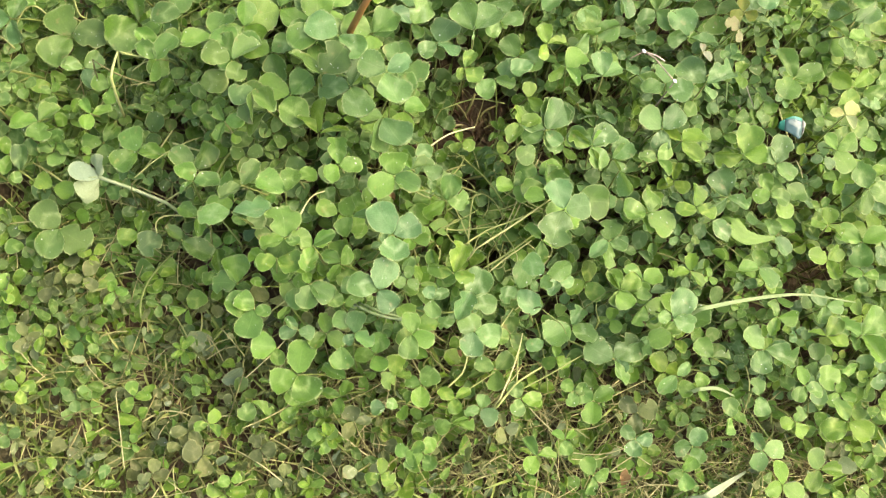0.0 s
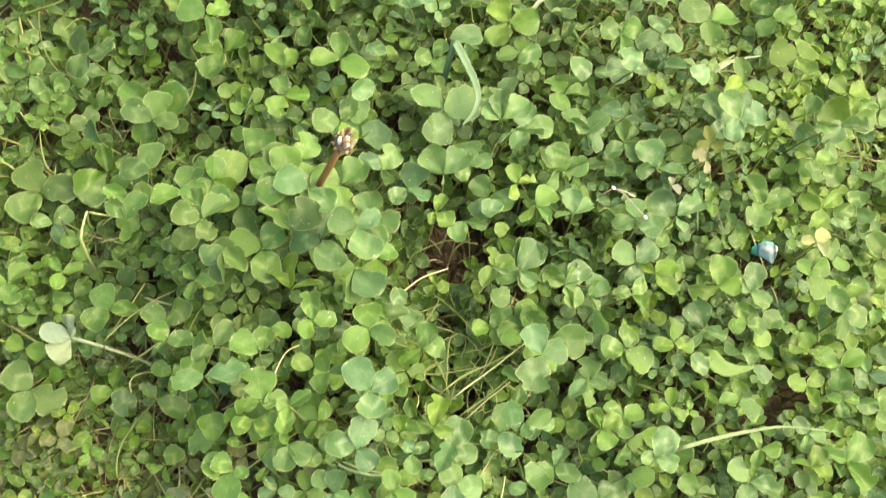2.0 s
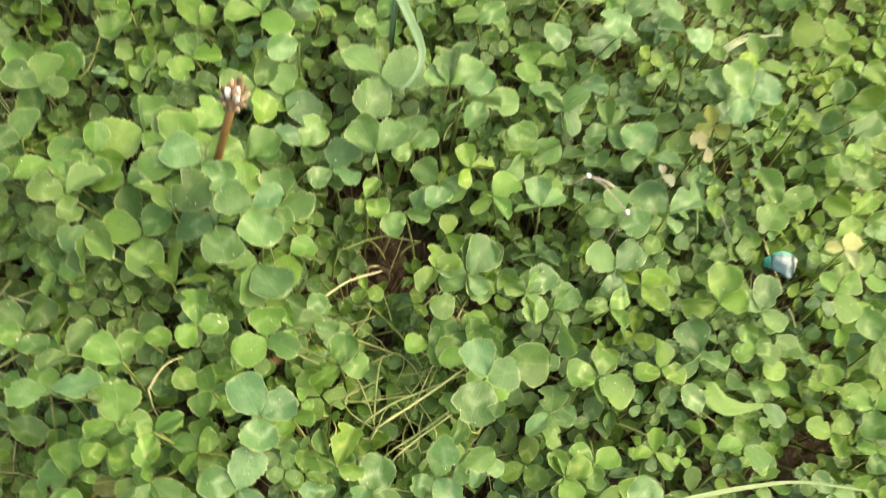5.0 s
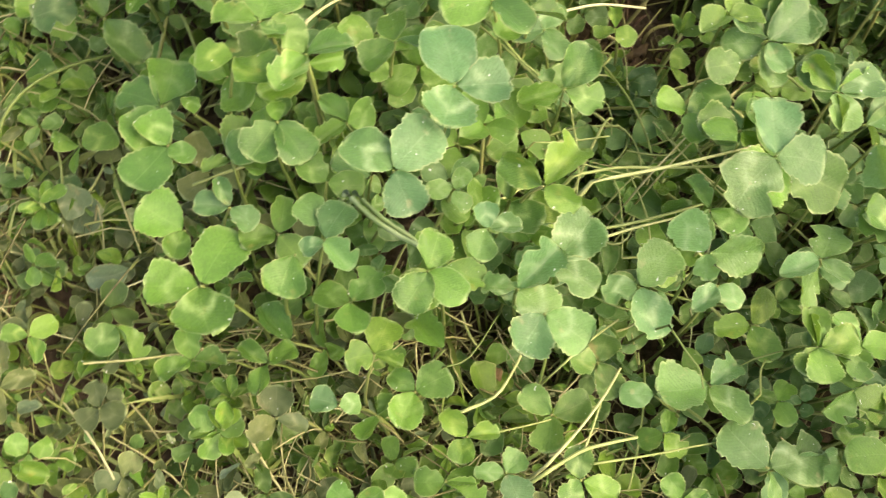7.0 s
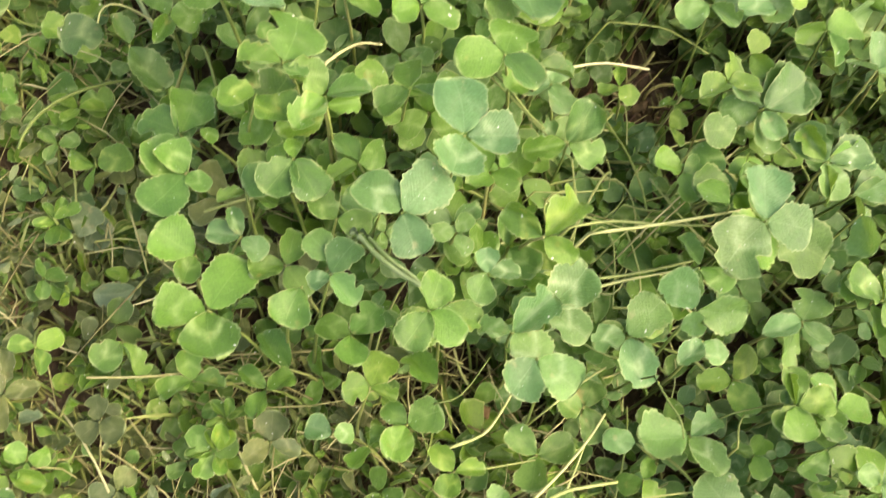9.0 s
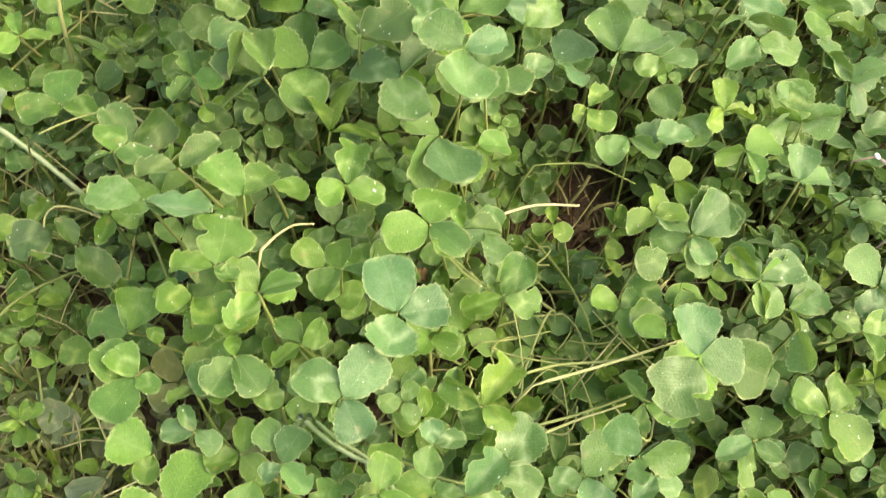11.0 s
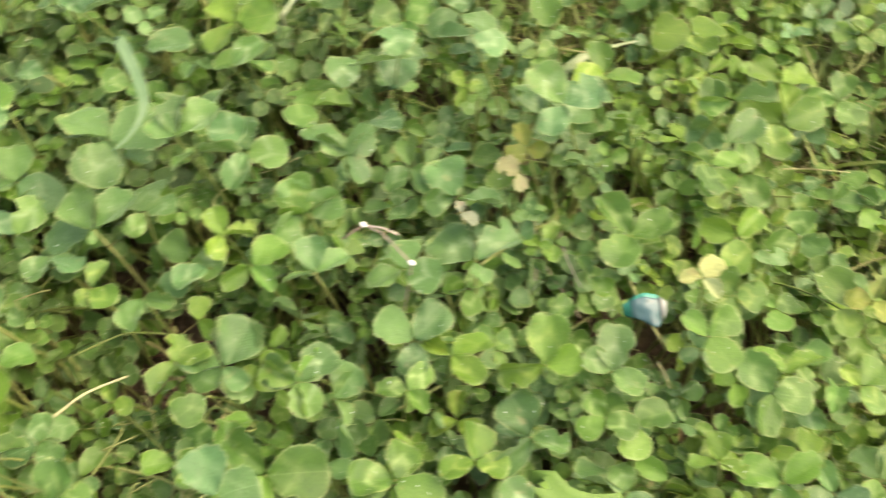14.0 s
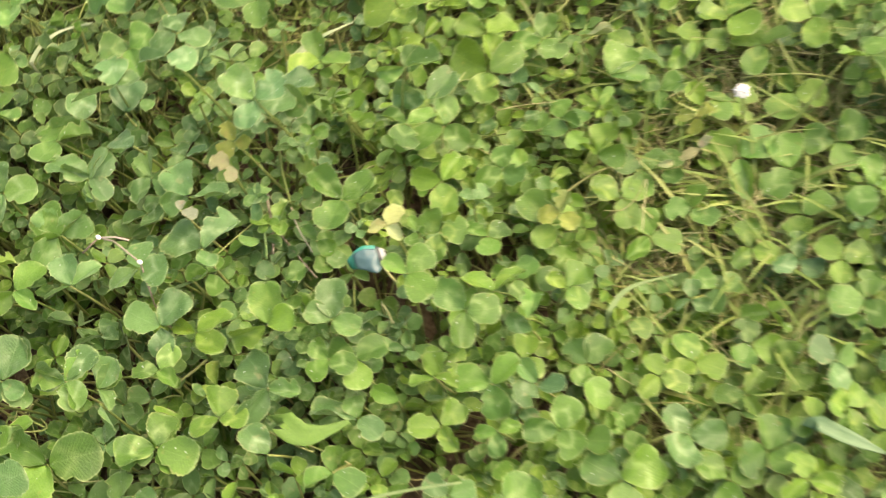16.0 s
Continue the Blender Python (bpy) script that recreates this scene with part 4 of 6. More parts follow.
clover(0.1760, 0.3774, 0.0775, 0.0152, 310, "n")
clover(0.0546, 0.3292, 0.0924, 0.0147, 239)
clover(0.3659, 0.4913, -0.0126, 0.0128, 94, "y")
clover(0.3566, 0.5221, 0.0022, 0.0131, 325)
clover(0.3689, 0.5535, -0.0124, 0.0135, 190, "y")
clover(0.3080, 0.4173, 0.0474, 0.0115, 192)
clover(0.2829, 0.4779, 0.0266, 0.0117, 97, "y")
clover(0.3336, 0.5555, 0.0230, 0.0121, 291)
clover(-0.0944, 0.1260, 0.0408, 0.0257, 71, "m")
clover(0.0161, 0.2001, 0.0980, 0.0169, 110)
clover(-0.1059, 0.2838, 0.0834, 0.0205, 293)
clover(-0.1273, 0.2306, 0.0833, 0.0199, 264, "b")
clover(-0.1235, 0.2629, 0.0833, 0.0190, 253, "m")
clover(-0.1061, 0.1885, 0.0835, 0.0192, 329)
clover(-0.1477, 0.1164, 0.0555, 0.0192, 49, "o")
clover(0.0532, 0.4279, 0.0843, 0.0198, 341)
clover(0.1230, 0.4671, 0.0752, 0.0215, 311)
clover(0.0074, 0.3855, 0.0872, 0.0186, 81)
clover(0.0339, 0.3405, 0.0919, 0.0200, 49, "y")
clover(0.0917, 0.5061, 0.0760, 0.0223, 15)
clover(-0.0769, 0.3109, 0.0834, 0.0165, 262)
clover(-0.0241, 0.1870, 0.0891, 0.0148, 48)
clover(0.1718, 0.4561, 0.0628, 0.0189, 27, "y")
clover(0.2476, 0.5100, 0.0382, 0.0221, 299, "y")
clover(0.0968, 0.3326, 0.0902, 0.0182, 49)
clover(-0.2176, 0.1534, 0.0813, 0.0218, 27)
clover(-0.1485, 0.1893, 0.0828, 0.0174, 347, "b")
clover(0.1465, 0.5564, 0.0711, 0.0202, 338, "y")
clover(0.0680, 0.5032, 0.0770, 0.0199, 286)
clover(0.1095, 0.4181, 0.0914, 0.0164, 15, "b")
clover(0.1854, 0.5130, 0.0539, 0.0187, 206, "y")
clover(0.1497, 0.5181, 0.0595, 0.0179, 284)
clover(0.0904, 0.3980, 0.0887, 0.0164, 207, "m")
clover(0.0221, 0.1576, 0.1094, 0.0198, 221)
clover(0.0736, 0.1320, 0.1151, 0.0189, 342, "b")
clover(0.3044, 0.5056, 0.0265, 0.0140, 336)
clover(0.2721, 0.5709, 0.0141, 0.0179, 16, "p")
clover(0.3944, 0.6094, -0.0049, 0.0194, 272, "y")
clover(0.4296, 0.5900, -0.0031, 0.0185, 321)
clover(0.3881, 0.5541, -0.0047, 0.0216, 64)
clover(0.3466, 0.5121, 0.0091, 0.0165, 299)
clover(0.4158, 0.5631, -0.0071, 0.0184, 18)
clover(0.3470, 0.4890, 0.0125, 0.0179, 313, "y")
clover(0.4454, 0.5095, 0.0011, 0.0136, 356, "b")
clover(0.4645, 0.5159, 0.0101, 0.0150, 286, "y")
clover(0.4467, 0.4735, 0.0013, 0.0138, 330)
clover(0.4159, 0.4728, 0.0001, 0.0136, 293)
clover(0.4461, 0.4514, 0.0039, 0.0145, 261)
clover(0.4670, 0.4466, 0.0066, 0.0141, 347, "y")
clover(0.4863, 0.4594, 0.0169, 0.0154, 300, "b")
clover(0.4273, 0.4230, 0.0173, 0.0157, 15, "y")
clover(0.4570, 0.4196, 0.0190, 0.0137, 326, "n")
clover(0.4444, 0.3816, 0.0375, 0.0167, 280, "b")
clover(0.4790, 0.3927, 0.0401, 0.0163, 354)
clover(0.4896, 0.4156, 0.0440, 0.0113, 242, "y")
clover(0.4295, 0.3431, 0.0491, 0.0200, 309)
clover(0.4838, 0.4950, 0.0219, 0.0158, 338)
clover(0.3546, 0.5675, 0.0055, 0.0172, 23, "y")
clover(0.3685, 0.5840, 0.0000, 0.0154, 310, "n")
clover(0.3656, 0.6232, 0.0067, 0.0178, 281, "y")
clover(0.4250, 0.6250, 0.0330, 0.0165, 329)
clover(0.3704, 0.4800, 0.0029, 0.0159, 254)
clover(0.4203, 0.5038, -0.0011, 0.0146, 7, "y")
clover(0.4343, 0.5367, -0.0016, 0.0159, 296, "y")
clover(0.3262, 0.5779, 0.0125, 0.0157, 324)
clover(0.2565, 0.5527, 0.0240, 0.0184, 349)
clover(0.2306, 0.5327, 0.0360, 0.0175, 311, "y")
clover(0.2940, 0.4540, 0.0501, 0.0146, 2)
clover(0.3400, 0.6291, 0.0110, 0.0194, 336, "y")
clover(0.3857, 0.6398, 0.0272, 0.0177, 312, "y")
clover(0.4615, 0.5551, 0.0264, 0.0169, 18)
clover(0.4699, 0.3715, 0.0400, 0.0161, 302)
clover(0.4990, 0.3844, 0.0587, 0.0142, 11, "y")
clover(0.4993, 0.4265, 0.0525, 0.0128, 319, "y")
clover(0.4049, 0.3491, 0.0506, 0.0148, 22, "y")
clover(0.3571, 0.3470, 0.0634, 0.0163, 317)
clover(0.0350, 0.1380, 0.1040, 0.0175, 200)
clover(0.1477, 0.3449, 0.0775, 0.0150, 20, "b")
clover(0.1497, 0.3305, 0.0625, 0.0125, 114, "b")
clover(0.1447, 0.3688, 0.0625, 0.0120, 161, "b")


# ---- the dense leaves below and around, too many to count ----
def joined(name, chunks, material, label, category):
    """One mesh of kind stuff from chunks of (points, faces, uvs, tones), all faces quads."""
    verts = np.concatenate([c[0] for c in chunks])
    shift = np.cumsum([0] + [len(c[0]) for c in chunks[:-1]])
    faces = np.concatenate([c[1] + s for c, s in zip(chunks, shift)]).astype(np.int32)
    me = bpy.data.meshes.new(name)
    me.vertices.add(len(verts))
    me.vertices.foreach_set("co", verts.astype(np.float32).ravel())
    me.loops.add(faces.size)
    me.loops.foreach_set("vertex_index", faces.ravel())
    me.polygons.add(len(faces))
    me.polygons.foreach_set("loop_start", np.arange(0, faces.size, 4, dtype=np.int32))
    me.polygons.foreach_set("use_smooth", np.ones(len(faces), dtype=bool))
    uvs = np.concatenate([c[2] for c in chunks])
    me.uv_layers.new(name="leaf").data.foreach_set("uv", uvs[faces.ravel()].astype(np.float32).ravel())
    me.attributes.new("tone", "FLOAT", "POINT").data.foreach_set("value", np.concatenate([c[3] for c in chunks]).astype(np.float32))
    me.update(calc_edges=True)
    me.validate()
    me.materials.append(material)
    return tagged(new(name, me), label, category, kind="stuff")


COARSE = []
for s in range(10):
    g = leaflet_grid(31 * s + 7, 6, (0, 1, 1, 0, 2, 2, 0, 3, 1, 4)[s], 5, (0, 0.2, 0, 0.7, 0, 0.4, 0, 0.3, 0, 0.5)[s], (0.0, 0.08, 0.12)[s % 3])
    flat = np.array([p for row in g for p in row])
    quads = np.array([(r * 5 + c, r * 5 + c + 1, r * 5 + c + 6, r * 5 + c + 5) for r in range(6) for c in range(4)])
    COARSE.append((flat[:, :3], quads, flat[:, 3:]))


SIMPLE = (np.array([(-0.06, 0, 0), (0.06, 0, 0), (-0.36, 0.45, 0.06), (0, 0.5, 0), (0.36, 0.45, 0.06), (-0.25, 0.92, 0.02), (0.25, 0.92, 0.02)]),
          np.array([(0, 1, 3, 2), (1, 4, 6, 3), (3, 6, 5, 2)]),
          np.array([(0.45, 0), (0.55, 0), (0, 0.45), (0.5, 0.5), (1, 0.45), (0.2, 0.95), (0.8, 0.95)]))


def turned(pts, m):
    a = np.array(m)
    return pts @ a[:3, :3].T + a[:3, 3]


def leaf_chunks(rnd, x, y, z, size, steep=16):
    """Three leaflets of a joined leaf."""
    out, heading, tone = [], rnd.uniform(0, 360), rnd.random()
    tilt = Euler((radians(rnd.gauss(0, steep)), radians(rnd.gauss(0, steep)), 0)).to_matrix().to_4x4()
    for k in range(3):
        pts, quads, uvs = rnd.choice(COARSE)
        turn = Euler((radians(rnd.uniform(-15, 30)), radians(rnd.gauss(0, 15)), radians(heading + 120 * k + rnd.uniform(-12, 12)))).to_matrix().to_4x4()
        s = size * rnd.uniform(0.85, 1.1)
        m = Matrix.Translation((x, y, z)) @ tilt @ turn @ Matrix.Translation((0, 0.06 * size, 0)) @ Matrix.Diagonal((s, s, s, 1))
        out.append((turned(pts, m), quads, uvs, np.full(len(pts), tone)))
    return out


def strip(rnd, points, width, tone, up=(0, 0, 1)):
    """A narrow blade along points, creased along its middle."""
    n = len(points)
    pts = []
    for i, p in enumerate(points):
        d = (points[min(n - 1, i + 1)] - points[max(0, i - 1)]).normalized()
        s = d.cross(Vector(up))
        s = (s if s.length > 0.05 else Vector((1, 0, 0))).normalized()
        lift = s.cross(d).normalized()
        w = width * (1.0 if i < n - 2 else (0.7 if i == n - 2 else 0.12)) * (0.7 if i == 0 else 1)
        pts += [p - w * s, p - 0.35 * w * lift, p + w * s]
    quads = [(3 * i + k, 3 * i + k + 1, 3 * i + k + 4, 3 * i + k + 3) for i in range(n - 1) for k in range(2)]
    pts = np.array([tuple(p) for p in pts])
    return pts, np.array(quads), np.zeros((len(pts), 2)), np.full(len(pts), tone)


def stem_chunk(points, radius, tone):
    """A thin four-sided stem along points."""
    pts = []
    for i, p in enumerate(points):
        d = (points[min(len(points) - 1, i + 1)] - points[max(0, i - 1)]).normalized()
        s = d.cross(Vector((0.3, 0.2, 1))).normalized()
        t = d.cross(s)
        pts += [p + radius * s, p + radius * t, p - radius * s, p - radius * t]
    quads = [(4 * i + k, 4 * i + (k + 1) % 4, 4 * i + 4 + (k + 1) % 4, 4 * i + 4 + k) for i in range(len(points) - 1) for k in range(4)]
    pts = np.array([tuple(p) for p in pts])
    return pts, np.array(quads), np.zeros((len(pts), 2)), np.full(len(pts), tone)


def fill():
    rnd = random.Random(11)
    heap = {k: [] for k in ("m", "b", "y", "o", "d", "p", "n")}
    stems = []
    cells = {}
    for p in PLACED:
        cells.setdefault((int(p[0] // 0.04), int(p[1] // 0.04)), []).append(p)

    def near(x, y):
        i, j = int(x // 0.04), int(y // 0.04)
        return [p for a in (-1, 0, 1) for b in (-1, 0, 1) for p in cells.get((i + a, j + b), ())]

    def one(x, y, under=1.0):
        soil = relief(x, y)
        top = canopy(x, y) - soil
        lush = smooth((top - 0.028) / 0.05)
        gap = math.hypot(x - HOLE[0], y - HOLE[1])
        bare = worn(x, y)
        beyond = smooth((0.63 * x + 0.77 * y - 0.22) / 0.22)
        edge = smooth((0.63 * x + 0.77 * y - 0.40) / 0.12)
        if not in_patch(x, y):
            return
        if gap < 0.03 or rnd.random() < 0.55 * bare or (thin_spot(x, y) and rnd.random() < 0.66):
            return
        z = soil + top * rnd.uniform(0.25 + 0.35 * edge, 0.95 + 0.15 * edge) * under * (1 - 0.5 * bare)
        size = (rnd.uniform(0.0072, 0.0148) if lush > 0.5 else rnd.uniform(0.006, 0.012 + 0.007 * lush)) * (1 - 0.16 * beyond + 0.12 * edge)
        for px, py, pz, ps in near(x, y):
            if math.hypot(x - px, y - py) < 1.2 * ps + 0.9 * size:
                z = min(z, pz - rnd.uniform(0.008, 0.03))
        z = max(z, relief(x, y) + rnd.uniform(0.006, 0.012))
        if gap < 0.045:
            z = min(z, 0.03)
        if math.hypot(x - TANGLE[0], y - TANGLE[1]) < 0.04:
            z = min(z, rnd.uniform(0.015, 0.05))
        if math.hypot(x - 0.2705, y - 0.3675) < 0.026:
            z = min(z, 0.04)
        if math.hypot(x + 0.265, y - 0.155) < 0.035:
            z = min(z, 0.015)
        r = rnd.random()
        # up to x = 0.1 half the leaves are the darkened green, dimming that side
        key = ("y" if r < 0.05 + 0.40 * edge else "b" if r < 0.42 + 0.28 * beyond else "m" if r < 0.97 else "n") if bare < 0.5 and x > 0.1 else ("o" if r < 0.50 else "b" if r < 0.62 else "m") if bare < 0.5 else ("d" if r < (0.5 if x < 0.22 else 0.12) else "y" if r < 0.65 else "m")
        heap[key] += leaf_chunks(rnd, x, y, z, size, 26 if bare > 0.5 else 22 - 6 * beyond)
        foot = Vector((x + rnd.gauss(0, 0.014), y + rnd.gauss(0, 0.014), relief(x, y) - 0.001))
        stems.append(stem_chunk(bend(foot, (x, y, z), (0, 0, 0.003), 3), 0.0008, rnd.random()))

    def shred(x, y, top, size):
        """A single worn leaflet, folded or standing on its edge, with a bit of stalk."""
        r = rnd.random()
        if worn(x, y) < 0.4:
            r = 0.52 + 0.48 * r
        elif x > 0.24:
            r = 0.28 + 0.72 * r
        elif x < 0.14:
            r *= 0.78
        key = "d" if r < 0.40 else "p" if r < 0.54 else "n" if r < 0.62 else "y" if r < 0.82 else "m"
        z = relief(x, y) + rnd.uniform(0.003, top)
        pts, quads, uvs = rnd.choice(COARSE)
        turn = Euler((radians(rnd.gauss(20, 32)), radians(rnd.gauss(0, 38)), rnd.uniform(0, math.tau))).to_matrix().to_4x4()
        m = Matrix.Translation((x, y, z)) @ turn @ Matrix.Diagonal((size * rnd.uniform(0.42, 0.9), size, size * rnd.uniform(1, 2), 1))
        heap[key].append((turned(pts, m), quads, uvs, np.full(len(pts), rnd.random())))
        foot = Vector((x + rnd.gauss(0, 0.008), y + rnd.gauss(0, 0.008), relief(x, y) - 0.001))
        stems.append(stem_chunk(bend(foot, (x, y, z), (0, 0, 0.002), 3), 0.0005, rnd.random()))

    for _ in range(4900):
        one(rnd.uniform(-0.34, 0.62), rnd.uniform(-0.22, 0.80))
    for _ in range(1600):
        one(rnd.uniform(-0.34, 0.62), rnd.uniform(-0.22, 0.80), 0.5)
    for _ in range(2100):
        x, y = rnd.uniform(-0.10, 0.50), rnd.uniform(-0.06, 0.50)
        if 0.63 * x + 0.77 * y < 0.42:
            one(x, y)
    for _ in range(700):
        one(rnd.uniform(-0.26, 0.06), rnd.uniform(-0.12, 0.36))
    for _ in range(1300):
        x, y = rnd.uniform(0.14, 0.62), rnd.uniform(0.22, 0.74)
        if 0.63 * x + 0.77 * y > 0.40:
            one(x, y)
    # small flat leaves on the leafier end of the mown strip
    for _ in range(2600):
        x, y = rnd.uniform(-0.16, 0.26), rnd.uniform(-0.22, 0.10)
        if worn(x, y) < 0.35 or rnd.random() > 0.12 + 0.6 * smooth((0.10 - x) / 0.07):
            continue
        r, z = rnd.random(), relief(x, y) + rnd.uniform(0.008, 0.034)
        heap["d" if r < 0.20 else "o" if r < 0.52 else "m" if r < 0.76 else "y" if r < 0.95 else "n"] += leaf_chunks(rnd, x, y, z, rnd.uniform(0.006, 0.0125), 18)
        stems.append(stem_chunk(bend((x + rnd.gauss(0, 0.008), y + rnd.gauss(0, 0.008), relief(x, y) - 0.001), (x, y, z), (0, 0, 0.003), 3), 0.0006, rnd.random()))
    for _ in range(18000):
        x, y = rnd.uniform(-0.16, 0.60), rnd.uniform(-0.22, 0.74)
        bare = worn(x, y)
        if rnd.random() < bare:
            shred(x, y, 0.028, rnd.uniform(0.0045, 0.0105))
        elif lushness(x, y) < 0.75 and rnd.random() < 0.2:
            shred(x, y, 0.03, rnd.uniform(0.006, 0.013))
    # the lawn round about: small leaves, ever fewer further out
    for _ in range(9500):
        a, r = rnd.uniform(0, math.tau), 0.33 + 2.4 * rnd.random() ** 1.9
        x, y = 0.14 + r * math.cos(a), 0.29 + r * math.sin(a)
        if in_patch(x, y) or noise.noise((x * 5, y * 5, 6.0)) < -0.30 + 0.12 * r:
            continue
        z, key = relief(x, y) + rnd.uniform(0.008, 0.05) * (0.4 + 0.6 * smooth((1.1 - r) / 0.6)), rnd.choice("mmbyo")
        tone, size, heading = rnd.random(), rnd.uniform(0.008, 0.016), rnd.uniform(0, math.tau)
        for k in range(3):
            turn = Euler((rnd.uniform(-0.2, 0.5), rnd.gauss(0, 0.3), heading + k * math.tau / 3)).to_matrix().to_4x4()
            m = Matrix.Translation((x, y, z)) @ turn @ Matrix.Diagonal((size, size, size, 1))
            heap[key].append((turned(SIMPLE[0], m), SIMPLE[1], SIMPLE[2], np.full(len(SIMPLE[0]), tone)))
    joined("clover_undergrowth", heap["m"], LEAF["m"], "dense green clover leaves below the top layer", "clover")
    joined("clover_undergrowth", heap["b"], LEAF["b"], "shaded blue-green clover leaves below the top layer", "clover")
    joined("clover_undergrowth", heap["y"], LEAF["y"], "young yellow-green clover leaves between the others", "clover")
    joined("clover_undergrowth", heap["o"], LEAF["o"], "darkened green clover leaves low beside the mown strip", "clover")
    joined("clover_undergrowth", heap["d"], LEAF["d"], "small dusty clover leaves on the mown strips", "clover")
    joined("clover_undergrowth", heap["p"], LEAF["p"], "faded grey-green clover leaflets on the mown strips", "clover")
    joined("clover_undergrowth", heap["n"], LEAF["n"], "brown-edged withering clover leaflets low in the patch", "clover")
    joined("clover_stalks", stems, STALK, "thin green clover stalks in the undergrowth", "stalks")


fill()


def thatch():
    """Dry straw, mown grass and fine stems on the soil."""
    rnd = random.Random(23)
    dry, green, tangle = [], [], []
    for _ in range(7000):
        x, y = rnd.uniform(-0.34, 0.62), rnd.uniform(-0.22, 0.80)
        lush, bare = 0.0 if thin_spot(x, y) else lushness(x, y), worn(x, y)
        if rnd.random() < max(0.6 * lush, 0.35 * bare, 0.8 * bare * smooth((0.10 - x) / 0.07)):
            continue
        a, long = rnd.uniform(0, math.tau), rnd.uniform(0.012, 0.05)
        z = relief(x, y) + rnd.uniform(0.001, 0.014 + 0.014 * lush + 0.012 * bare + (0.02 if thin_spot(x, y) else 0.0))
        end = Vector((x + long * math.cos(a), y + long * math.sin(a), max(relief(x, y), z + rnd.gauss(0, 0.009))))
        pts = bend((x, y, z), end, (rnd.gauss(0, 0.07 * long), rnd.gauss(0, 0.07 * long), rnd.uniform(0, 0.006)), 4)
        dry.append(stem_chunk(pts, rnd.uniform(0.0002, 0.00045), rnd.random()))
    for _ in range(9000):
        x, y = rnd.uniform(-0.34, 0.62), rnd.uniform(-0.22, 0.80)
        sparse = thin_spot(x, y)
        if not sparse and (rnd.random() < 0.85 * lushness(x, y) or rnd.random() < 0.6 * (1 - worn(x, y))):
            continue
        if rnd.random() < 0.65 * worn(x, y) * smooth((0.10 - x) / 0.07):
            continue
        a, long = rnd.uniform(0, math.tau), rnd.uniform(0.010, 0.055 if sparse else 0.036)
        z = relief(x, y)
        pts = bend((x, y, z), (x + 0.8 * long * math.cos(a), y + 0.8 * long * math.sin(a), z + long * rnd.uniform(0.15, 0.8)), (0, 0, 0.006), 5)
        green.append(strip(rnd, pts, rnd.uniform(0.0004, 0.0010), rnd.random()))
    for _ in range(2600):
        x, y = rnd.uniform(-0.1, 0.58), rnd.uniform(-0.2, 0.74)
        if lushness(x, y) > 0.4 or rnd.random() < 0.75 * worn(x, y) * smooth((0.10 - x) / 0.07):
            continue
        a, long = rnd.uniform(0, math.tau), rnd.uniform(0.01, 0.045)
        z = relief(x, y) + rnd.uniform(0.008, 0.022)
        end = (x + long * math.cos(a), y + long * math.sin(a), max(relief(x, y) + 0.003, z + rnd.gauss(-0.004, 0.006)))
        dry.append(stem_chunk(bend((x, y, z), end, (rnd.gauss(0, 0.0025), rnd.gauss(0, 0.0025), 0.002), 3), rnd.uniform(0.0002, 0.0004), rnd.random()))
    for _ in range(26000):
        x, y = rnd.uniform(0.1, 0.58), rnd.uniform(-0.05, 0.74)
        if not thin_spot(x, y):
            continue
        a, long = rnd.uniform(0, math.tau), rnd.uniform(0.01, 0.04)
        z = relief(x, y) + rnd.uniform(0.002, 0.032 if y > far_edge(x) else 0.022)
        end = (x + long * math.cos(a), y + long * math.sin(a), max(relief(x, y) + 0.002, z + rnd.gauss(-0.004, 0.008)))
        dry.append(stem_chunk(bend((x, y, z), end, (rnd.gauss(0, 0.003), rnd.gauss(0, 0.003), 0.002), 4), rnd.uniform(0.0002, 0.00045), rnd.random()))
    # longer blades in the far mown edge
    for _ in range(9000):
        x, y = rnd.uniform(-0.15, 0.60), rnd.uniform(0.30, 0.78)
        if y < far_edge(x) - 0.01 or rnd.random() < (0.3 if thin_spot(x, y) else 0.75):
            continue
        a, long, z = rnd.uniform(0, math.tau), rnd.uniform(0.025, 0.085), relief(x, y)
        pts = bend((x, y, z), (x + 0.85 * long * math.cos(a), y + 0.85 * long * math.sin(a), z + min(0.062, long * rnd.uniform(0.25, 0.9))), (rnd.gauss(0, 0.003), rnd.gauss(0, 0.003), 0.008), 4)
        green.append(strip(rnd, pts, rnd.uniform(0.0006, 0.0015), rnd.random()))
    # the lawn round about
    for _ in range(17000):
        a, r = rnd.uniform(0, math.tau), 0.33 + 2.6 * rnd.random() ** 1.7
        x, y = 0.14 + r * math.cos(a), 0.29 + r * math.sin(a)
        if in_patch(x, y):
            continue
        b, long, z = rnd.uniform(0, math.tau), rnd.uniform(0.02, 0.05), relief(x, y)
        pts = bend((x, y, z), (x + 0.7 * long * math.cos(b), y + 0.7 * long * math.sin(b), z + long * rnd.uniform(0.3, 0.9)), (0, 0, 0.006), 2)
        green.append(strip(rnd, pts, rnd.uniform(0.0006, 0.0016), rnd.random()))
    # tangle of yellow stems beside the hollow
    for _ in range(48):
        a, r = rnd.uniform(0, math.tau), 0.05 * rnd.random() ** 0.6
        x, y = TANGLE[0] + r * math.cos(a), TANGLE[1] + r * math.sin(a)
        b, long = rnd.uniform(0, math.tau), rnd.uniform(0.012, 0.05)
        z = rnd.uniform(0.012, 0.06)
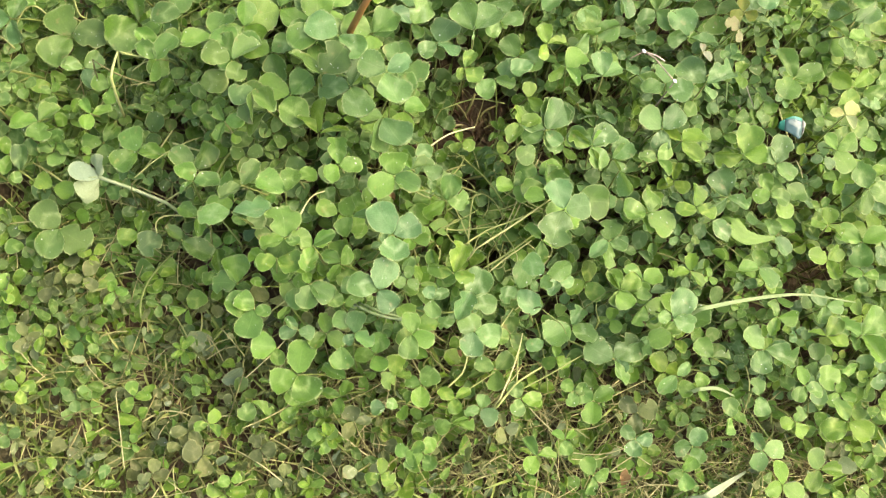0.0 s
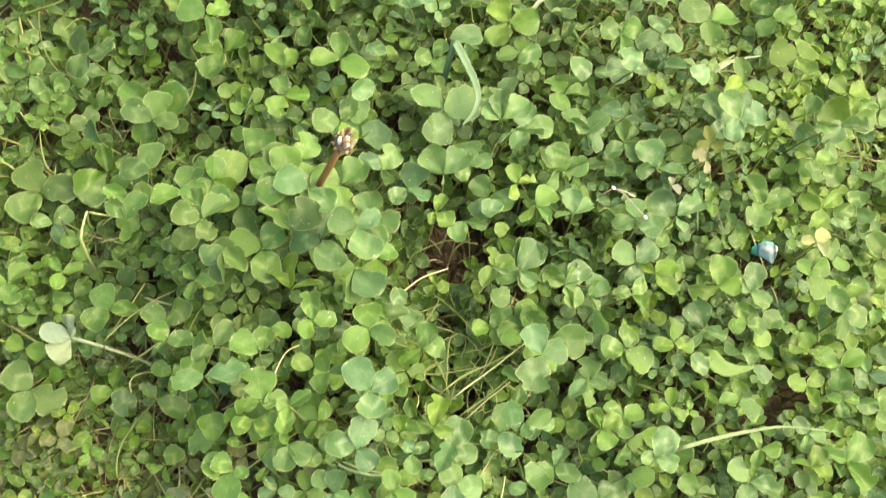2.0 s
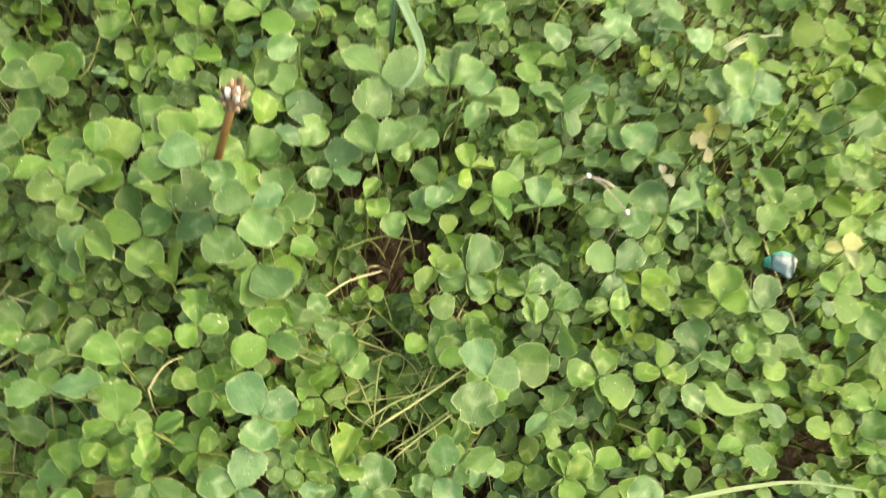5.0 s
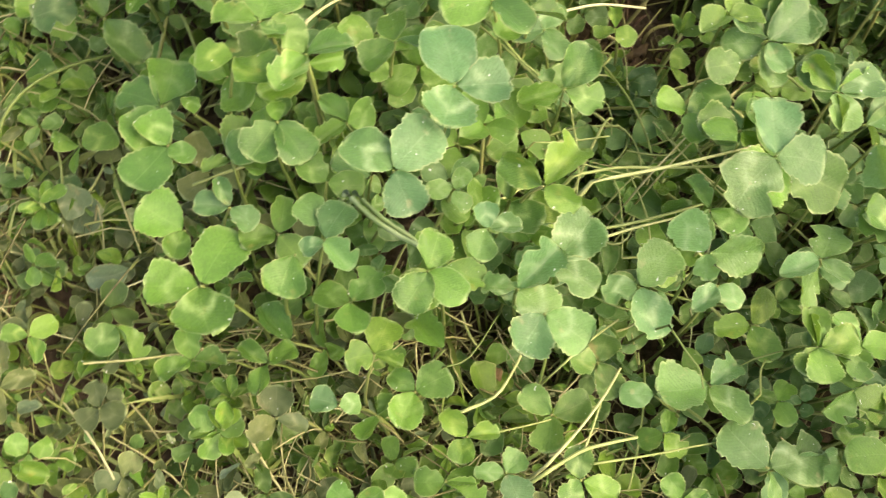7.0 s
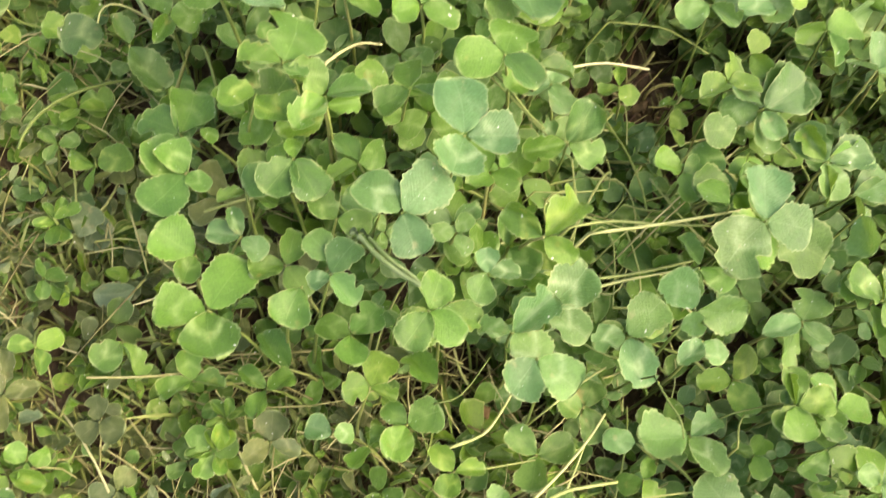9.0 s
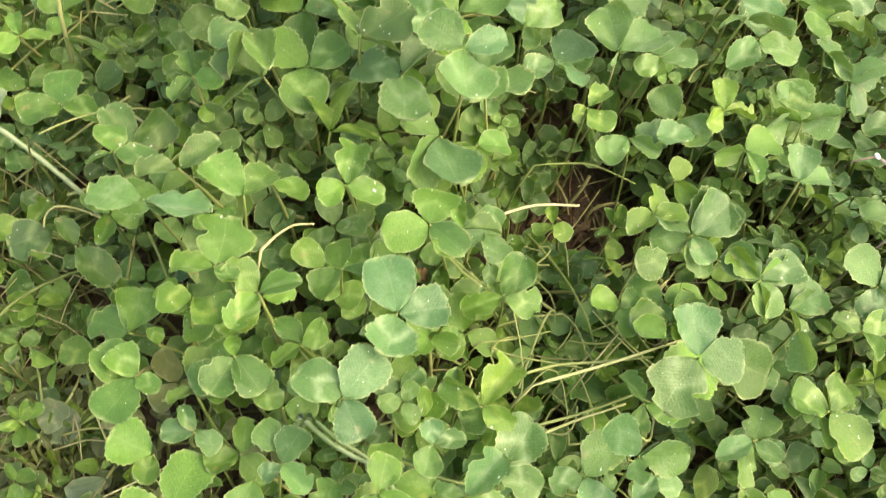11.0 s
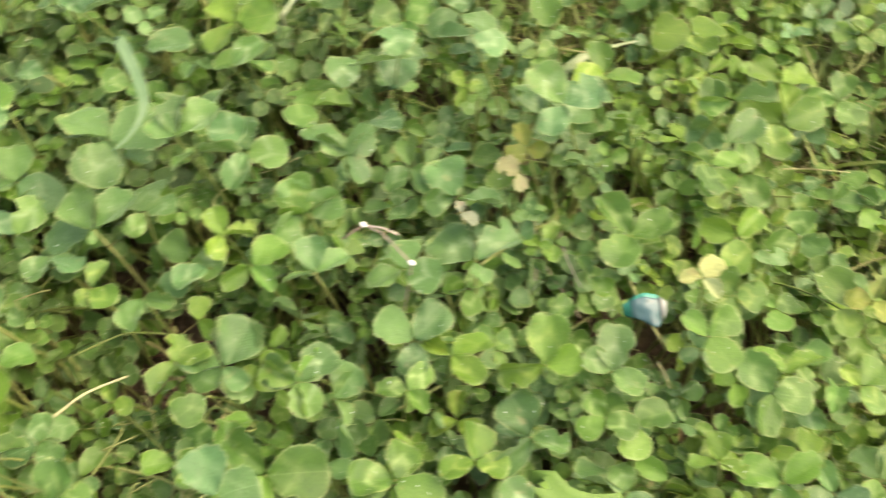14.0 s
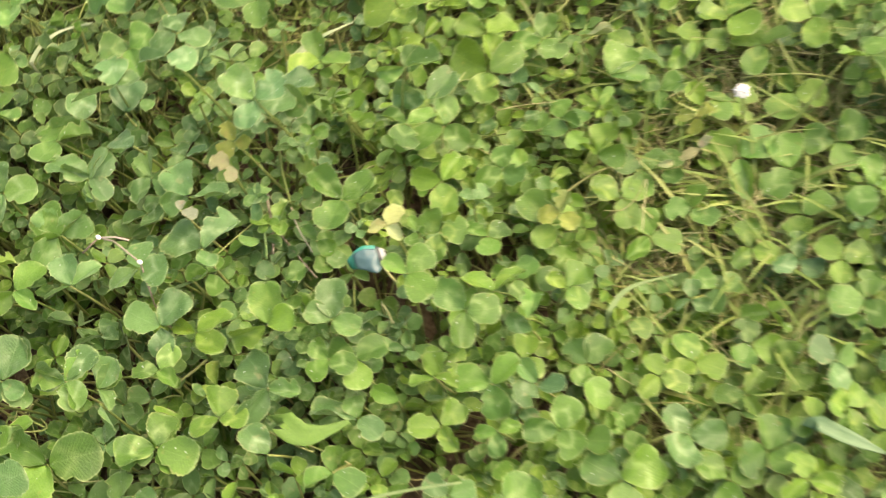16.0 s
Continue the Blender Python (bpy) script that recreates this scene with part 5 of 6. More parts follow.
        end = (x + long * math.cos(b), y + long * math.sin(b), max(0.005, z + rnd.gauss(0, 0.01)))
        tangle.append(stem_chunk(bend((x, y, z), end, (rnd.gauss(0, 0.008), rnd.gauss(0, 0.008), 0.003), 6), rnd.uniform(0.0003, 0.0006), rnd.random()))
    joined("stem_tangle", tangle, STEM, "tangle of thin yellow stems beside the hollow", "stems")
    runners = []
    for _ in range(1600):
        x, y = rnd.uniform(-0.30, 0.58), rnd.uniform(-0.2, 0.72)
        soil = relief(x, y)
        top = canopy(x, y) - soil
        if top < 0.045 or worn(x, y) > 0.3 or math.hypot(x - HOLE[0], y - HOLE[1]) < 0.05:
            continue
        a, long = rnd.uniform(0, math.tau), rnd.uniform(0.02, 0.06)
        z = soil + 0.003 + top * rnd.uniform(0.1, 0.6)
        end = Vector((x + long * math.cos(a), y + long * math.sin(a), max(soil + 0.004, z + rnd.gauss(0, 0.012))))
        pts = bend((x, y, z), end, (rnd.gauss(0, 0.006), rnd.gauss(0, 0.006), rnd.uniform(0, 0.008)), 8)
        runners.append(stem_chunk(pts, rnd.uniform(0.0004, 0.0008), rnd.random()))
    joined("clover_runners", runners, RUNNER, "thin yellow-green clover runners between the leaves", "stems")
    joined("dry_straw", dry, STRAW, "dry straw and stems lying on the soil", "straw")
    joined("mown_grass", green, BLADE, "short mown grass blades between the clover", "grass")


thatch()


# ---- stems, straws and blades that stand out, one by one ----
def stem(points, radius, material, name, label, category):
    """A single stem along its points, with its first end down in the soil."""
    a, b = Vector(points[0]), Vector(points[1])
    down = a + (a - b).normalized() * 0.006
    path = [Vector((down.x, down.y, relief(down.x, down.y) - 0.002)), down * 0.5 + a * 0.5 - Vector((0, 0, 0.25 * a.z))]
    for i in range(len(points) - 1):
        p = [Vector(points[max(0, min(len(points) - 1, i + k))]) for k in (-1, 0, 1, 2)]
        for t in (0, 0.33, 0.67):
            path.append(0.5 * (2 * p[1] + (p[2] - p[0]) * t + (2 * p[0] - 5 * p[1] + 4 * p[2] - p[3]) * t * t + (3 * p[1] - p[0] - 3 * p[2] + p[3]) * t**3))
    path.append(Vector(points[-1]))
    bm = bmesh.new()
    n = len(path)
    tube(bm, path, [radius * (1.0 - 0.35 * i / n) * rng.uniform(0.92, 1.08) for i in range(n)], 6)
    return tagged(link(name, bm, material), label, category)


def blade(points, width, material, name, label, category):
    """A flat blade, creased along the middle and tapering to its tip."""
    a = Vector(points[0])
    path = [Vector((a.x, a.y, relief(a.x, a.y) - 0.002))]
    for i in range(len(points) - 1):
        p = [Vector(points[max(0, min(len(points) - 1, i + k))]) for k in (-1, 0, 1, 2)]
        for t in (0, 0.25, 0.5, 0.75):
            path.append(0.5 * (2 * p[1] + (p[2] - p[0]) * t + (2 * p[0] - 5 * p[1] + 4 * p[2] - p[3]) * t * t + (3 * p[1] - p[0] - 3 * p[2] + p[3]) * t**3))
    path.append(Vector(points[-1]))
    n = len(path)
    bm = bmesh.new()
    rows = []
    for i, p in enumerate(path):
        d = (path[min(n - 1, i + 1)] - path[max(0, i - 1)]).normalized()
        s = d.cross((0, 0, 1))
        s = (s if s.length > 0.2 else Vector((1, 0, 0))).normalized()
        up = s.cross(d).normalized()
        f = i / (n - 1)
        w = width * (0.55 + 0.45 * math.sin(math.pi * min(1, 0.25 + f))) * (1 - 0.75 * max(0, f - 0.65) / 0.35) * rng.uniform(0.95, 1.05)
        rows.append([bm.verts.new(p + k * w * s + up * (0.3 * w * abs(k) - 0.0004 * (j % 2))) for j, k in enumerate((-1, -0.5, 0, 0.5, 1))])
    for a, b in zip(rows, rows[1:]):
        for k in range(4):
            bm.faces.new((a[k], a[k + 1], b[k + 1], b[k]))
    uv = bm.loops.layers.uv.new("leaf")
    for f in bm.faces:
        for l in f.loops:
            l[uv].uv = (0.5, 0.1)
    ob = tagged(link(name, bm, material), label, category)
    ob.data.shade_smooth()
    m = ob.modifiers.new("thickness", "SOLIDIFY")
    m.thickness = 0.0003
    return ob


stem([(0.1235, 0.1474, 0.0725), (0.1239, 0.1595, 0.0725), (0.1253, 0.1747, 0.0725), (0.1320, 0.1913, 0.0725)], 0.0007, PALE_STRAW, "straw", "pale dry straw bent over the bare hollow", "straw")
stem([(0.1103, 0.1799, 0.0775), (0.1171, 0.2003, 0.0775), (0.1245, 0.2087, 0.0775), (0.1333, 0.2160, 0.0775)], 0.0005, STALK, "stolon", "thin green clover runner arched above the hollow", "stem")
stem([(0.1963, 0.1321, 0.0900), (0.1996, 0.1591, 0.0900), (0.2013, 0.1785, 0.0900), (0.2030, 0.1983, 0.0900)], 0.0007, STEM, "stolon", "thick yellow-green clover runner under round leaves", "stem")
stem([(0.1941, 0.1709, 0.0750), (0.1874, 0.1857, 0.0750), (0.1799, 0.2004, 0.0750), (0.1734, 0.2132, 0.0750)], 0.0004, STRAW, "straw", "straight dry straw leaning between clover leaves", "straw")
stem([(0.1250, 0.1201, 0.0900), (0.1385, 0.1250, 0.0900), (0.1466, 0.1274, 0.0900), (0.1539, 0.1313, 0.0900)], 0.0007, STEM, "stolon", "yellowish clover runner beside the hollow", "stem")
stem([(0.2107, 0.1338, 0.0688), (0.2111, 0.1491, 0.0688), (0.2122, 0.1613, 0.0688), (0.2129, 0.1698, 0.0688)], 0.0006, STEM, "stolon", "pale clover runner low among the leaves", "stem")
stem([(0.1799, 0.1466, 0.0625), (0.1850, 0.1551, 0.0625), (0.1884, 0.1636, 0.0625)], 0.0003, STRAW, "straw", "short curved straw on the yellow stems", "straw")
stem([(0.1690, 0.1278, 0.0688), (0.1725, 0.1398, 0.0688), (0.1754, 0.1561, 0.0688)], 0.0004, STEM, "stolon", "thin yellow clover runner low in the patch", "stem")
stem([(0.1923, 0.1568, 0.0525), (0.1890, 0.1645, 0.0525), (0.1872, 0.1719, 0.0525), (0.1812, 0.1826, 0.0525)], 0.0004, STEM, "stolon", "thin yellow clover runner low in the patch", "stem")
stem([(0.2487, 0.0681, 0.0563), (0.2479, 0.0810, 0.0563), (0.2424, 0.0900, 0.0563), (0.2357, 0.0978, 0.0563)], 0.0007, STEM, "stolon", "pale curved clover runner at the mown edge", "stem")
stem([(0.2780, 0.0865, 0.0525), (0.2754, 0.1020, 0.0525), (0.2761, 0.1120, 0.0525), (0.2781, 0.1241, 0.0525)], 0.0008, STEM, "stolon", "thick pale clover runner with a cut end", "stem")
stem([(0.2746, 0.1051, 0.0525), (0.2702, 0.1096, 0.0525), (0.2625, 0.1169, 0.0525)], 0.0005, STEM, "stolon", "pale forked clover runner", "stem")
stem([(0.2457, 0.1087, 0.0563), (0.2417, 0.1199, 0.0563), (0.2379, 0.1344, 0.0563)], 0.0005, STEM, "stolon", "straight yellow-green clover runner", "stem")
stem([(0.2805, 0.1055, 0.0500), (0.2855, 0.1278, 0.0500), (0.2883, 0.1436, 0.0500), (0.2914, 0.1581, 0.0500)], 0.0005, STEM, "stolon", "long yellow-green clover runner near the soil", "stem")
stem([(0.2486, 0.1422, 0.0750), (0.2587, 0.1439, 0.0750), (0.2660, 0.1455, 0.0750), (0.2724, 0.1437, 0.0750)], 0.0005, STALK, "stolon", "green stalk between two round leaves", "stem")
stem([(0.2335, 0.0669, 0.0625), (0.2331, 0.0769, 0.0625), (0.2231, 0.0915, 0.0625)], 0.0004, STALK, "stolon", "thin green stalk low among the leaves", "stem")
stem([(0.2804, 0.1720, 0.0563), (0.2734, 0.1757, 0.0563), (0.2700, 0.1796, 0.0563)], 0.0005, STALK, "stolon", "thin green stalk low among the leaves", "stem")
stem([(0.2682, 0.1755, 0.0563), (0.2695, 0.1896, 0.0563), (0.2706, 0.1974, 0.0563)], 0.0004, STALK, "stolon", "thin green stalk low among the leaves", "stem")
stem([(0.2582, 0.0804, 0.0437), (0.2599, 0.0924, 0.0437), (0.2615, 0.1069, 0.0437), (0.2622, 0.1189, 0.0437)], 0.0004, STEM, "stolon", "yellow clover runner on the mown edge", "stem")
stem([(0.2231, 0.0013, 0.0187), (0.2338, 0.0030, 0.0187), (0.2474, 0.0060, 0.0187), (0.2620, 0.0125, 0.0187)], 0.0006, STRAW, "straw", "long pale straw on the mown strip", "straw")
stem([(0.2263, 0.0199, 0.0150), (0.2386, 0.0192, 0.0150), (0.2557, 0.0210, 0.0150)], 0.0003, STRAW, "straw", "thin pale straw on the mown strip", "straw")
stem([(0.2444, -0.0195, 0.0150), (0.2531, -0.0181, 0.0150), (0.2606, -0.0158, 0.0150)], 0.0004, STRAW, "straw", "thin pale straw on the mown strip", "straw")
stem([(0.2507, -0.0512, 0.0125), (0.2455, -0.0429, 0.0125), (0.2410, -0.0333, 0.0125)], 0.0004, STRAW, "straw", "pale straw lying across the mown strip", "straw")
stem([(0.2156, -0.0858, 0.0125), (0.2127, -0.0776, 0.0125), (0.2110, -0.0707, 0.0125)], 0.0004, STRAW, "straw", "pale straw lying across the mown strip", "straw")
stem([(0.2343, -0.0592, 0.0125), (0.2345, -0.0474, 0.0125), (0.2362, -0.0356, 0.0125)], 0.0003, STRAW, "straw", "pale straw lying across the mown strip", "straw")
stem([(0.2382, -0.0961, 0.0100), (0.2293, -0.0846, 0.0100), (0.2245, -0.0709, 0.0100)], 0.0004, STRAW, "straw", "pale straw lying across the mown strip", "straw")
stem([(0.1415, -0.0266, 0.0150), (0.1300, -0.0239, 0.0150), (0.1209, -0.0234, 0.0150)], 0.0004, STRAW, "straw", "upright pale straw beside a faded leaf", "straw")
stem([(0.1121, -0.0341, 0.0125), (0.1014, -0.0318, 0.0125), (0.0902, -0.0305, 0.0125)], 0.0006, STEM, "stolon", "upright pale stalk of a young leaf", "stem")
stem([(0.1375, -0.0699, 0.0075), (0.1456, -0.0650, 0.0075), (0.1495, -0.0579, 0.0075)], 0.0004, STRAW, "straw", "curved straw on the mown strip", "straw")
stem([(0.1261, -0.0294, 0.0125), (0.1273, -0.0198, 0.0125), (0.1318, -0.0097, 0.0125)], 0.0005, STEM, "stolon", "pale runner on the mown strip", "stem")
stem([(0.1775, 0.0501, 0.1000), (0.1873, 0.0544, 0.1000), (0.1967, 0.0608, 0.1000), (0.2051, 0.0678, 0.1000), (0.2174, 0.0693, 0.1000)], 0.0010, PALE_BLADE, "grass", "pale green grass stalk bent over the clover leaves", "grass")
stem([(0.1778, 0.0531, 0.0980), (0.1895, 0.0588, 0.0980), (0.1981, 0.0649, 0.0980), (0.2074, 0.0690, 0.0980)], 0.0009, PALE_BLADE, "grass", "second pale green stalk lying along the first", "grass")
stem([(-0.0315, 0.0281, 0.0875), (-0.0372, 0.0339, 0.0875), (-0.0434, 0.0418, 0.0875)], 0.0010, STEM, "cut_stem", "thick cut yellow stem with a bent white end", "stem")
stem([(-0.0434, 0.0418, 0.0875), (-0.0371, 0.0464, 0.0875), (-0.0299, 0.0525, 0.0875)], 0.0009, STEM, "cut_stem", "thick cut yellow stem lying flat", "stem")
stem([(-0.0504, 0.0272, 0.0825), (-0.0359, 0.0321, 0.0825), (-0.0250, 0.0381, 0.0825), (-0.0136, 0.0464, 0.0825)], 0.0005, STRAW, "straw", "dry straw across the dark clover", "straw")
stem([(-0.0326, 0.0349, 0.0625), (-0.0269, 0.0469, 0.0625), (-0.0241, 0.0524, 0.0625)], 0.0003, STRAW, "straw", "thin straw between dark leaves", "straw")
stem([(0.0271, -0.0029, 0.0750), (0.0411, 0.0043, 0.0750), (0.0565, 0.0121, 0.0750)], 0.0004, STRAW, "straw", "dry straw across the dark clover", "straw")
stem([(0.1128, 0.0606, 0.0938), (0.1094, 0.0679, 0.0938), (0.1077, 0.0754, 0.0938), (0.1100, 0.0826, 0.0938)], 0.0006, STRAW, "straw", "short pale curved straw on the leaves", "straw")
stem([(0.1190, 0.1237, 0.0750), (0.1318, 0.1300, 0.0750), (0.1452, 0.1356, 0.0750), (0.1628, 0.1441, 0.0750)], 0.0005, STEM, "stolon", "yellow-green runner below the bare hollow", "stem")
stem([(0.1187, 0.1549, 0.0563), (0.1237, 0.1439, 0.0563), (0.1427, 0.1419, 0.0563)], 0.0003, STRAW, "straw", "thin brown straw by the bare hollow", "straw")
stem([(0.1391, 0.1640, 0.0500), (0.1569, 0.1708, 0.0500), (0.1689, 0.1665, 0.0500)], 0.0004, STEM, "stolon", "thin yellow runner below the bare hollow", "stem")
stem([(0.1660, 0.1286, 0.0625), (0.1762, 0.1385, 0.0625), (0.1839, 0.1499, 0.0625), (0.1925, 0.1635, 0.0625)], 0.0005, STEM, "stolon", "long yellow runner lying flat", "stem")
stem([(0.1884, 0.1320, 0.0775), (0.1904, 0.1485, 0.0775), (0.1953, 0.1635, 0.0775), (0.2020, 0.1857, 0.0775)], 0.0007, STEM, "stolon", "thick yellow-green clover runner", "stem")
stem([(0.2066, 0.1319, 0.0688), (0.2092, 0.1494, 0.0688), (0.2105, 0.1669, 0.0688), (0.2111, 0.1811, 0.0688)], 0.0007, STEM, "stolon", "thick pale clover runner", "stem")
stem([(0.1958, 0.1613, 0.0750), (0.1889, 0.1760, 0.0750), (0.1812, 0.1929, 0.0750), (0.1756, 0.2084, 0.0750)], 0.0004, STRAW, "straw", "straight dry straw leaning between clover leaves", "straw")
stem([(0.0776, 0.1787, 0.0875), (0.0815, 0.1876, 0.0875), (0.0843, 0.1916, 0.0875)], 0.0004, STRAW, "straw", "short straw between dark leaves", "straw")
stem([(0.0864, 0.2948, 0.0625), (0.0929, 0.3053, 0.0625), (0.0968, 0.3191, 0.0625)], 0.0003, STRAW, "straw", "thin straw between dark leaves", "straw")
stem([(0.2157, 0.3599, 0.0563), (0.2274, 0.3560, 0.0563), (0.2382, 0.3525, 0.0563), (0.2484, 0.3494, 0.0563)], 0.0005, TWIG, "twig", "thin grey dead twig leaning in a gap", "twig")
stem([(0.2050, 0.3635, 0.0688), (0.2150, 0.3533, 0.0688), (0.2260, 0.3414, 0.0688)], 0.0007, PALE_BLADE, "stalk", "pale upright clover stalk in a gap", "stem")
stem([(0.2878, 0.3538, 0.0625), (0.2936, 0.3514, 0.0625), (0.2990, 0.3480, 0.0625)], 0.0005, STRAW, "straw", "short pale straw between leaves", "straw")
stem([(0.3921, 0.3961, 0.0187), (0.4011, 0.3955, 0.0187), (0.4084, 0.3954, 0.0187)], 0.0004, STRAW, "straw", "brown straw on the mown strip", "straw")
blade([(0.4084, 0.3929, 0.0250), (0.4183, 0.3892, 0.0250), (0.4284, 0.3855, 0.0250)], 0.0011, BLADE, "grass", "short green grass blade on the mown strip", "grass")
blade([(0.3781, 0.4204, 0.0250), (0.3786, 0.4331, 0.0250), (0.3837, 0.4431, 0.0250), (0.3976, 0.4580, 0.0250)], 0.0013, PALE_BLADE, "grass", "pale yellow-green dead grass blade on the mown strip", "grass")
stem([(0.3440, 0.4764, 0.0150), (0.3519, 0.4811, 0.0150), (0.3546, 0.4924, 0.0150), (0.3533, 0.5049, 0.0150)], 0.0004, STRAW, "straw", "arched pale straw over brown soil", "straw")
stem([(0.3545, 0.5038, 0.0150), (0.3610, 0.4893, 0.0150), (0.3678, 0.4754, 0.0150)], 0.0004, STRAW, "straw", "pale straw over brown soil", "straw")
stem([(0.3884, 0.3969, 0.0150), (0.3921, 0.4126, 0.0150), (0.3994, 0.4276, 0.0150)], 0.0004, STRAW, "straw", "pale straw over brown soil", "straw")
stem([(0.4093, 0.3859, 0.0125), (0.4226, 0.3961, 0.0125), (0.4369, 0.4047, 0.0125)], 0.0004, STRAW, "straw", "pale straw on the mown strip", "straw")
stem([(0.3499, 0.4556, 0.0150), (0.3619, 0.4531, 0.0150), (0.3767, 0.4529, 0.0150), (0.3872, 0.4496, 0.0150)], 0.0004, STRAW, "straw", "pale straw on the mown strip", "straw")
stem([(0.2401, 0.5129, 0.0250), (0.2475, 0.5049, 0.0250), (0.2524, 0.4954, 0.0250)], 0.0003, STRAW, "straw", "thin upright straw on mown strip", "straw")
stem([(0.2609, 0.4969, 0.0250), (0.2714, 0.5068, 0.0250), (0.2871, 0.5186, 0.0250)], 0.0004, STRAW, "straw", "pale straw on the mown strip", "straw")
stem([(0.2283, 0.4494, 0.0312), (0.2452, 0.4641, 0.0312), (0.2649, 0.4749, 0.0312)], 0.0005, STEM, "stolon", "yellow runner on the mown strip", "stem")
blade([(0.1490, 0.4504, 0.0500), (0.1490, 0.4621, 0.0500), (0.1512, 0.4781, 0.0500)], 0.0014, PALE_BLADE, "grass", "short pale grass blade at the far mown edge", "grass")
blade([(0.0338, 0.3669, 0.0750), (0.0306, 0.3795, 0.0750), (0.0341, 0.3929, 0.0750), (0.0466, 0.4065, 0.0750)], 0.0014, PALE_BLADE, "grass", "pale curved grass blade at the far edge of the clover", "grass")
stem([(0.0884, 0.4335, 0.0500), (0.1135, 0.4499, 0.0500), (0.1403, 0.4637, 0.0500), (0.1628, 0.4776, 0.0500)], 0.0004, STRAW, "straw", "long arched straw at the far mown edge", "straw")
stem([(0.1801, 0.4567, 0.0312), (0.1599, 0.4541, 0.0312), (0.1432, 0.4607, 0.0312)], 0.0003, STRAW, "straw", "thin straw at the far mown edge", "straw")
blade([(0.2876, 0.2781, 0.0775), (0.2944, 0.2767, 0.0775), (0.3021, 0.2782, 0.0775), (0.3096, 0.2858, 0.0775), (0.3149, 0.2943, 0.0775)], 0.0060, LEAF['m'], "curled_leaf", "curled clover leaf lying on its edge", "clover")
blade([(0.2037, 0.4766, 0.0375), (0.2162, 0.4740, 0.0375), (0.2276, 0.4774, 0.0375), (0.2345, 0.4874, 0.0375), (0.2339, 0.5009, 0.0375)], 0.0055, LEAF['m'], "curled_leaf", "long curled clover leaf at the far mown edge", "clover")
blade([(0.3149, 0.2135, 0.0938), (0.3261, 0.2344, 0.0938), (0.3380, 0.2539, 0.0938), (0.3524, 0.2736, 0.0938), (0.3776, 0.2960, 0.0938)], 0.0011, PALE_BLADE, "grass", "long pale split grass blade lying over clover", "grass")
blade([(0.4065, 0.1477, 0.0563), (0.4095, 0.1630, 0.0563), (0.4124, 0.1786, 0.0563)], 0.0022, PALE_BLADE, "grass", "broad pale grass blade in the clover", "grass")
blade([(0.3531, 0.1867, 0.0688), (0.3610, 0.1971, 0.0688), (0.3718, 0.2021, 0.0688)], 0.0011, PALE_BLADE, "grass", "thin grey-green grass blade between leaves", "grass")
blade([(0.0312, 0.2836, 0.1275), (0.0356, 0.2825, 0.1275), (0.0504, 0.2775, 0.1275), (0.0630, 0.2725, 0.1275), (0.0711, 0.2660, 0.1275), (0.0760, 0.2557, 0.1275), (0.0772, 0.2461, 0.1275)], 0.0026, BLUE_BLADE, "grass", "bent blue-green grass blade standing out of the clover", "grass")
stem([(0.2754, 0.0897, 0.0525), (0.2680, 0.1061, 0.0525), (0.2604, 0.1196, 0.0525), (0.2537, 0.1290, 0.0525)], 0.0007, STEM, "stolon", "pale curved clover runner at the mown edge", "stem")
stem([(0.2652, 0.0949, 0.0375), (0.2690, 0.1165, 0.0375), (0.2833, 0.1393, 0.0375), (0.2840, 0.1490, 0.0375)], 0.0003, STRAW, "straw", "thin straw at the mown edge", "straw")
stem([(0.2924, 0.1156, 0.0375), (0.2994, 0.1295, 0.0375), (0.3236, 0.1326, 0.0375)], 0.0003, STRAW, "straw", "thin pale straw at the mown edge", "straw")
stem([(0.3299, 0.1051, 0.0250), (0.3461, 0.1212, 0.0250), (0.3570, 0.1424, 0.0250)], 0.0004, STRAW, "straw", "pale straw on the mown strip", "straw")
stem([(0.3626, 0.1265, 0.0250), (0.3824, 0.1339, 0.0250), (0.4081, 0.1625, 0.0250)], 0.0003, STRAW, "straw", "pale straw on the mown strip", "straw")
stem([(0.1384, -0.0876, 0.0187), (0.1415, -0.0745, 0.0187), (0.1521, -0.0649, 0.0187), (0.1590, -0.0635, 0.0187)], 0.0005, STRAW, "straw", "arched white straw on the mown strip", "straw")
stem([(0.1141, -0.0912, 0.0187), (0.1330, -0.1022, 0.0187), (0.1545, -0.1149, 0.0187)], 0.0004, STRAW, "straw", "pale straw on the mown strip", "straw")
stem([(0.1234, -0.1759, 0.0125), (0.1260, -0.1633, 0.0125), (0.1344, -0.1482, 0.0125)], 0.0004, STRAW, "straw", "pale straw on the mown strip", "straw")
stem([(0.3041, 0.0344, 0.0187), (0.3048, 0.0488, 0.0187), (0.3129, 0.0665, 0.0187)], 0.0006, STRAW, "straw", "bundle of pale straw on the mown strip", "straw")
stem([(0.2983, 0.0346, 0.0187), (0.3001, 0.0479, 0.0187), (0.3085, 0.0654, 0.0187)], 0.0004, STRAW, "straw", "bundle of pale straw on the mown strip", "straw")
stem([(0.2149, 0.3735, 0.0625), (0.2251, 0.3659, 0.0625), (0.2406, 0.3583, 0.0625)], 0.0004, TWIG, "twig", "thin dead twig in a dark gap", "twig")
stem([(0.0295, 0.4001, 0.0375), (0.0341, 0.4204, 0.0375), (0.0428, 0.4401, 0.0375)], 0.0008, PALE_BLADE, "grass", "pale dry grass at the far mown edge", "grass")
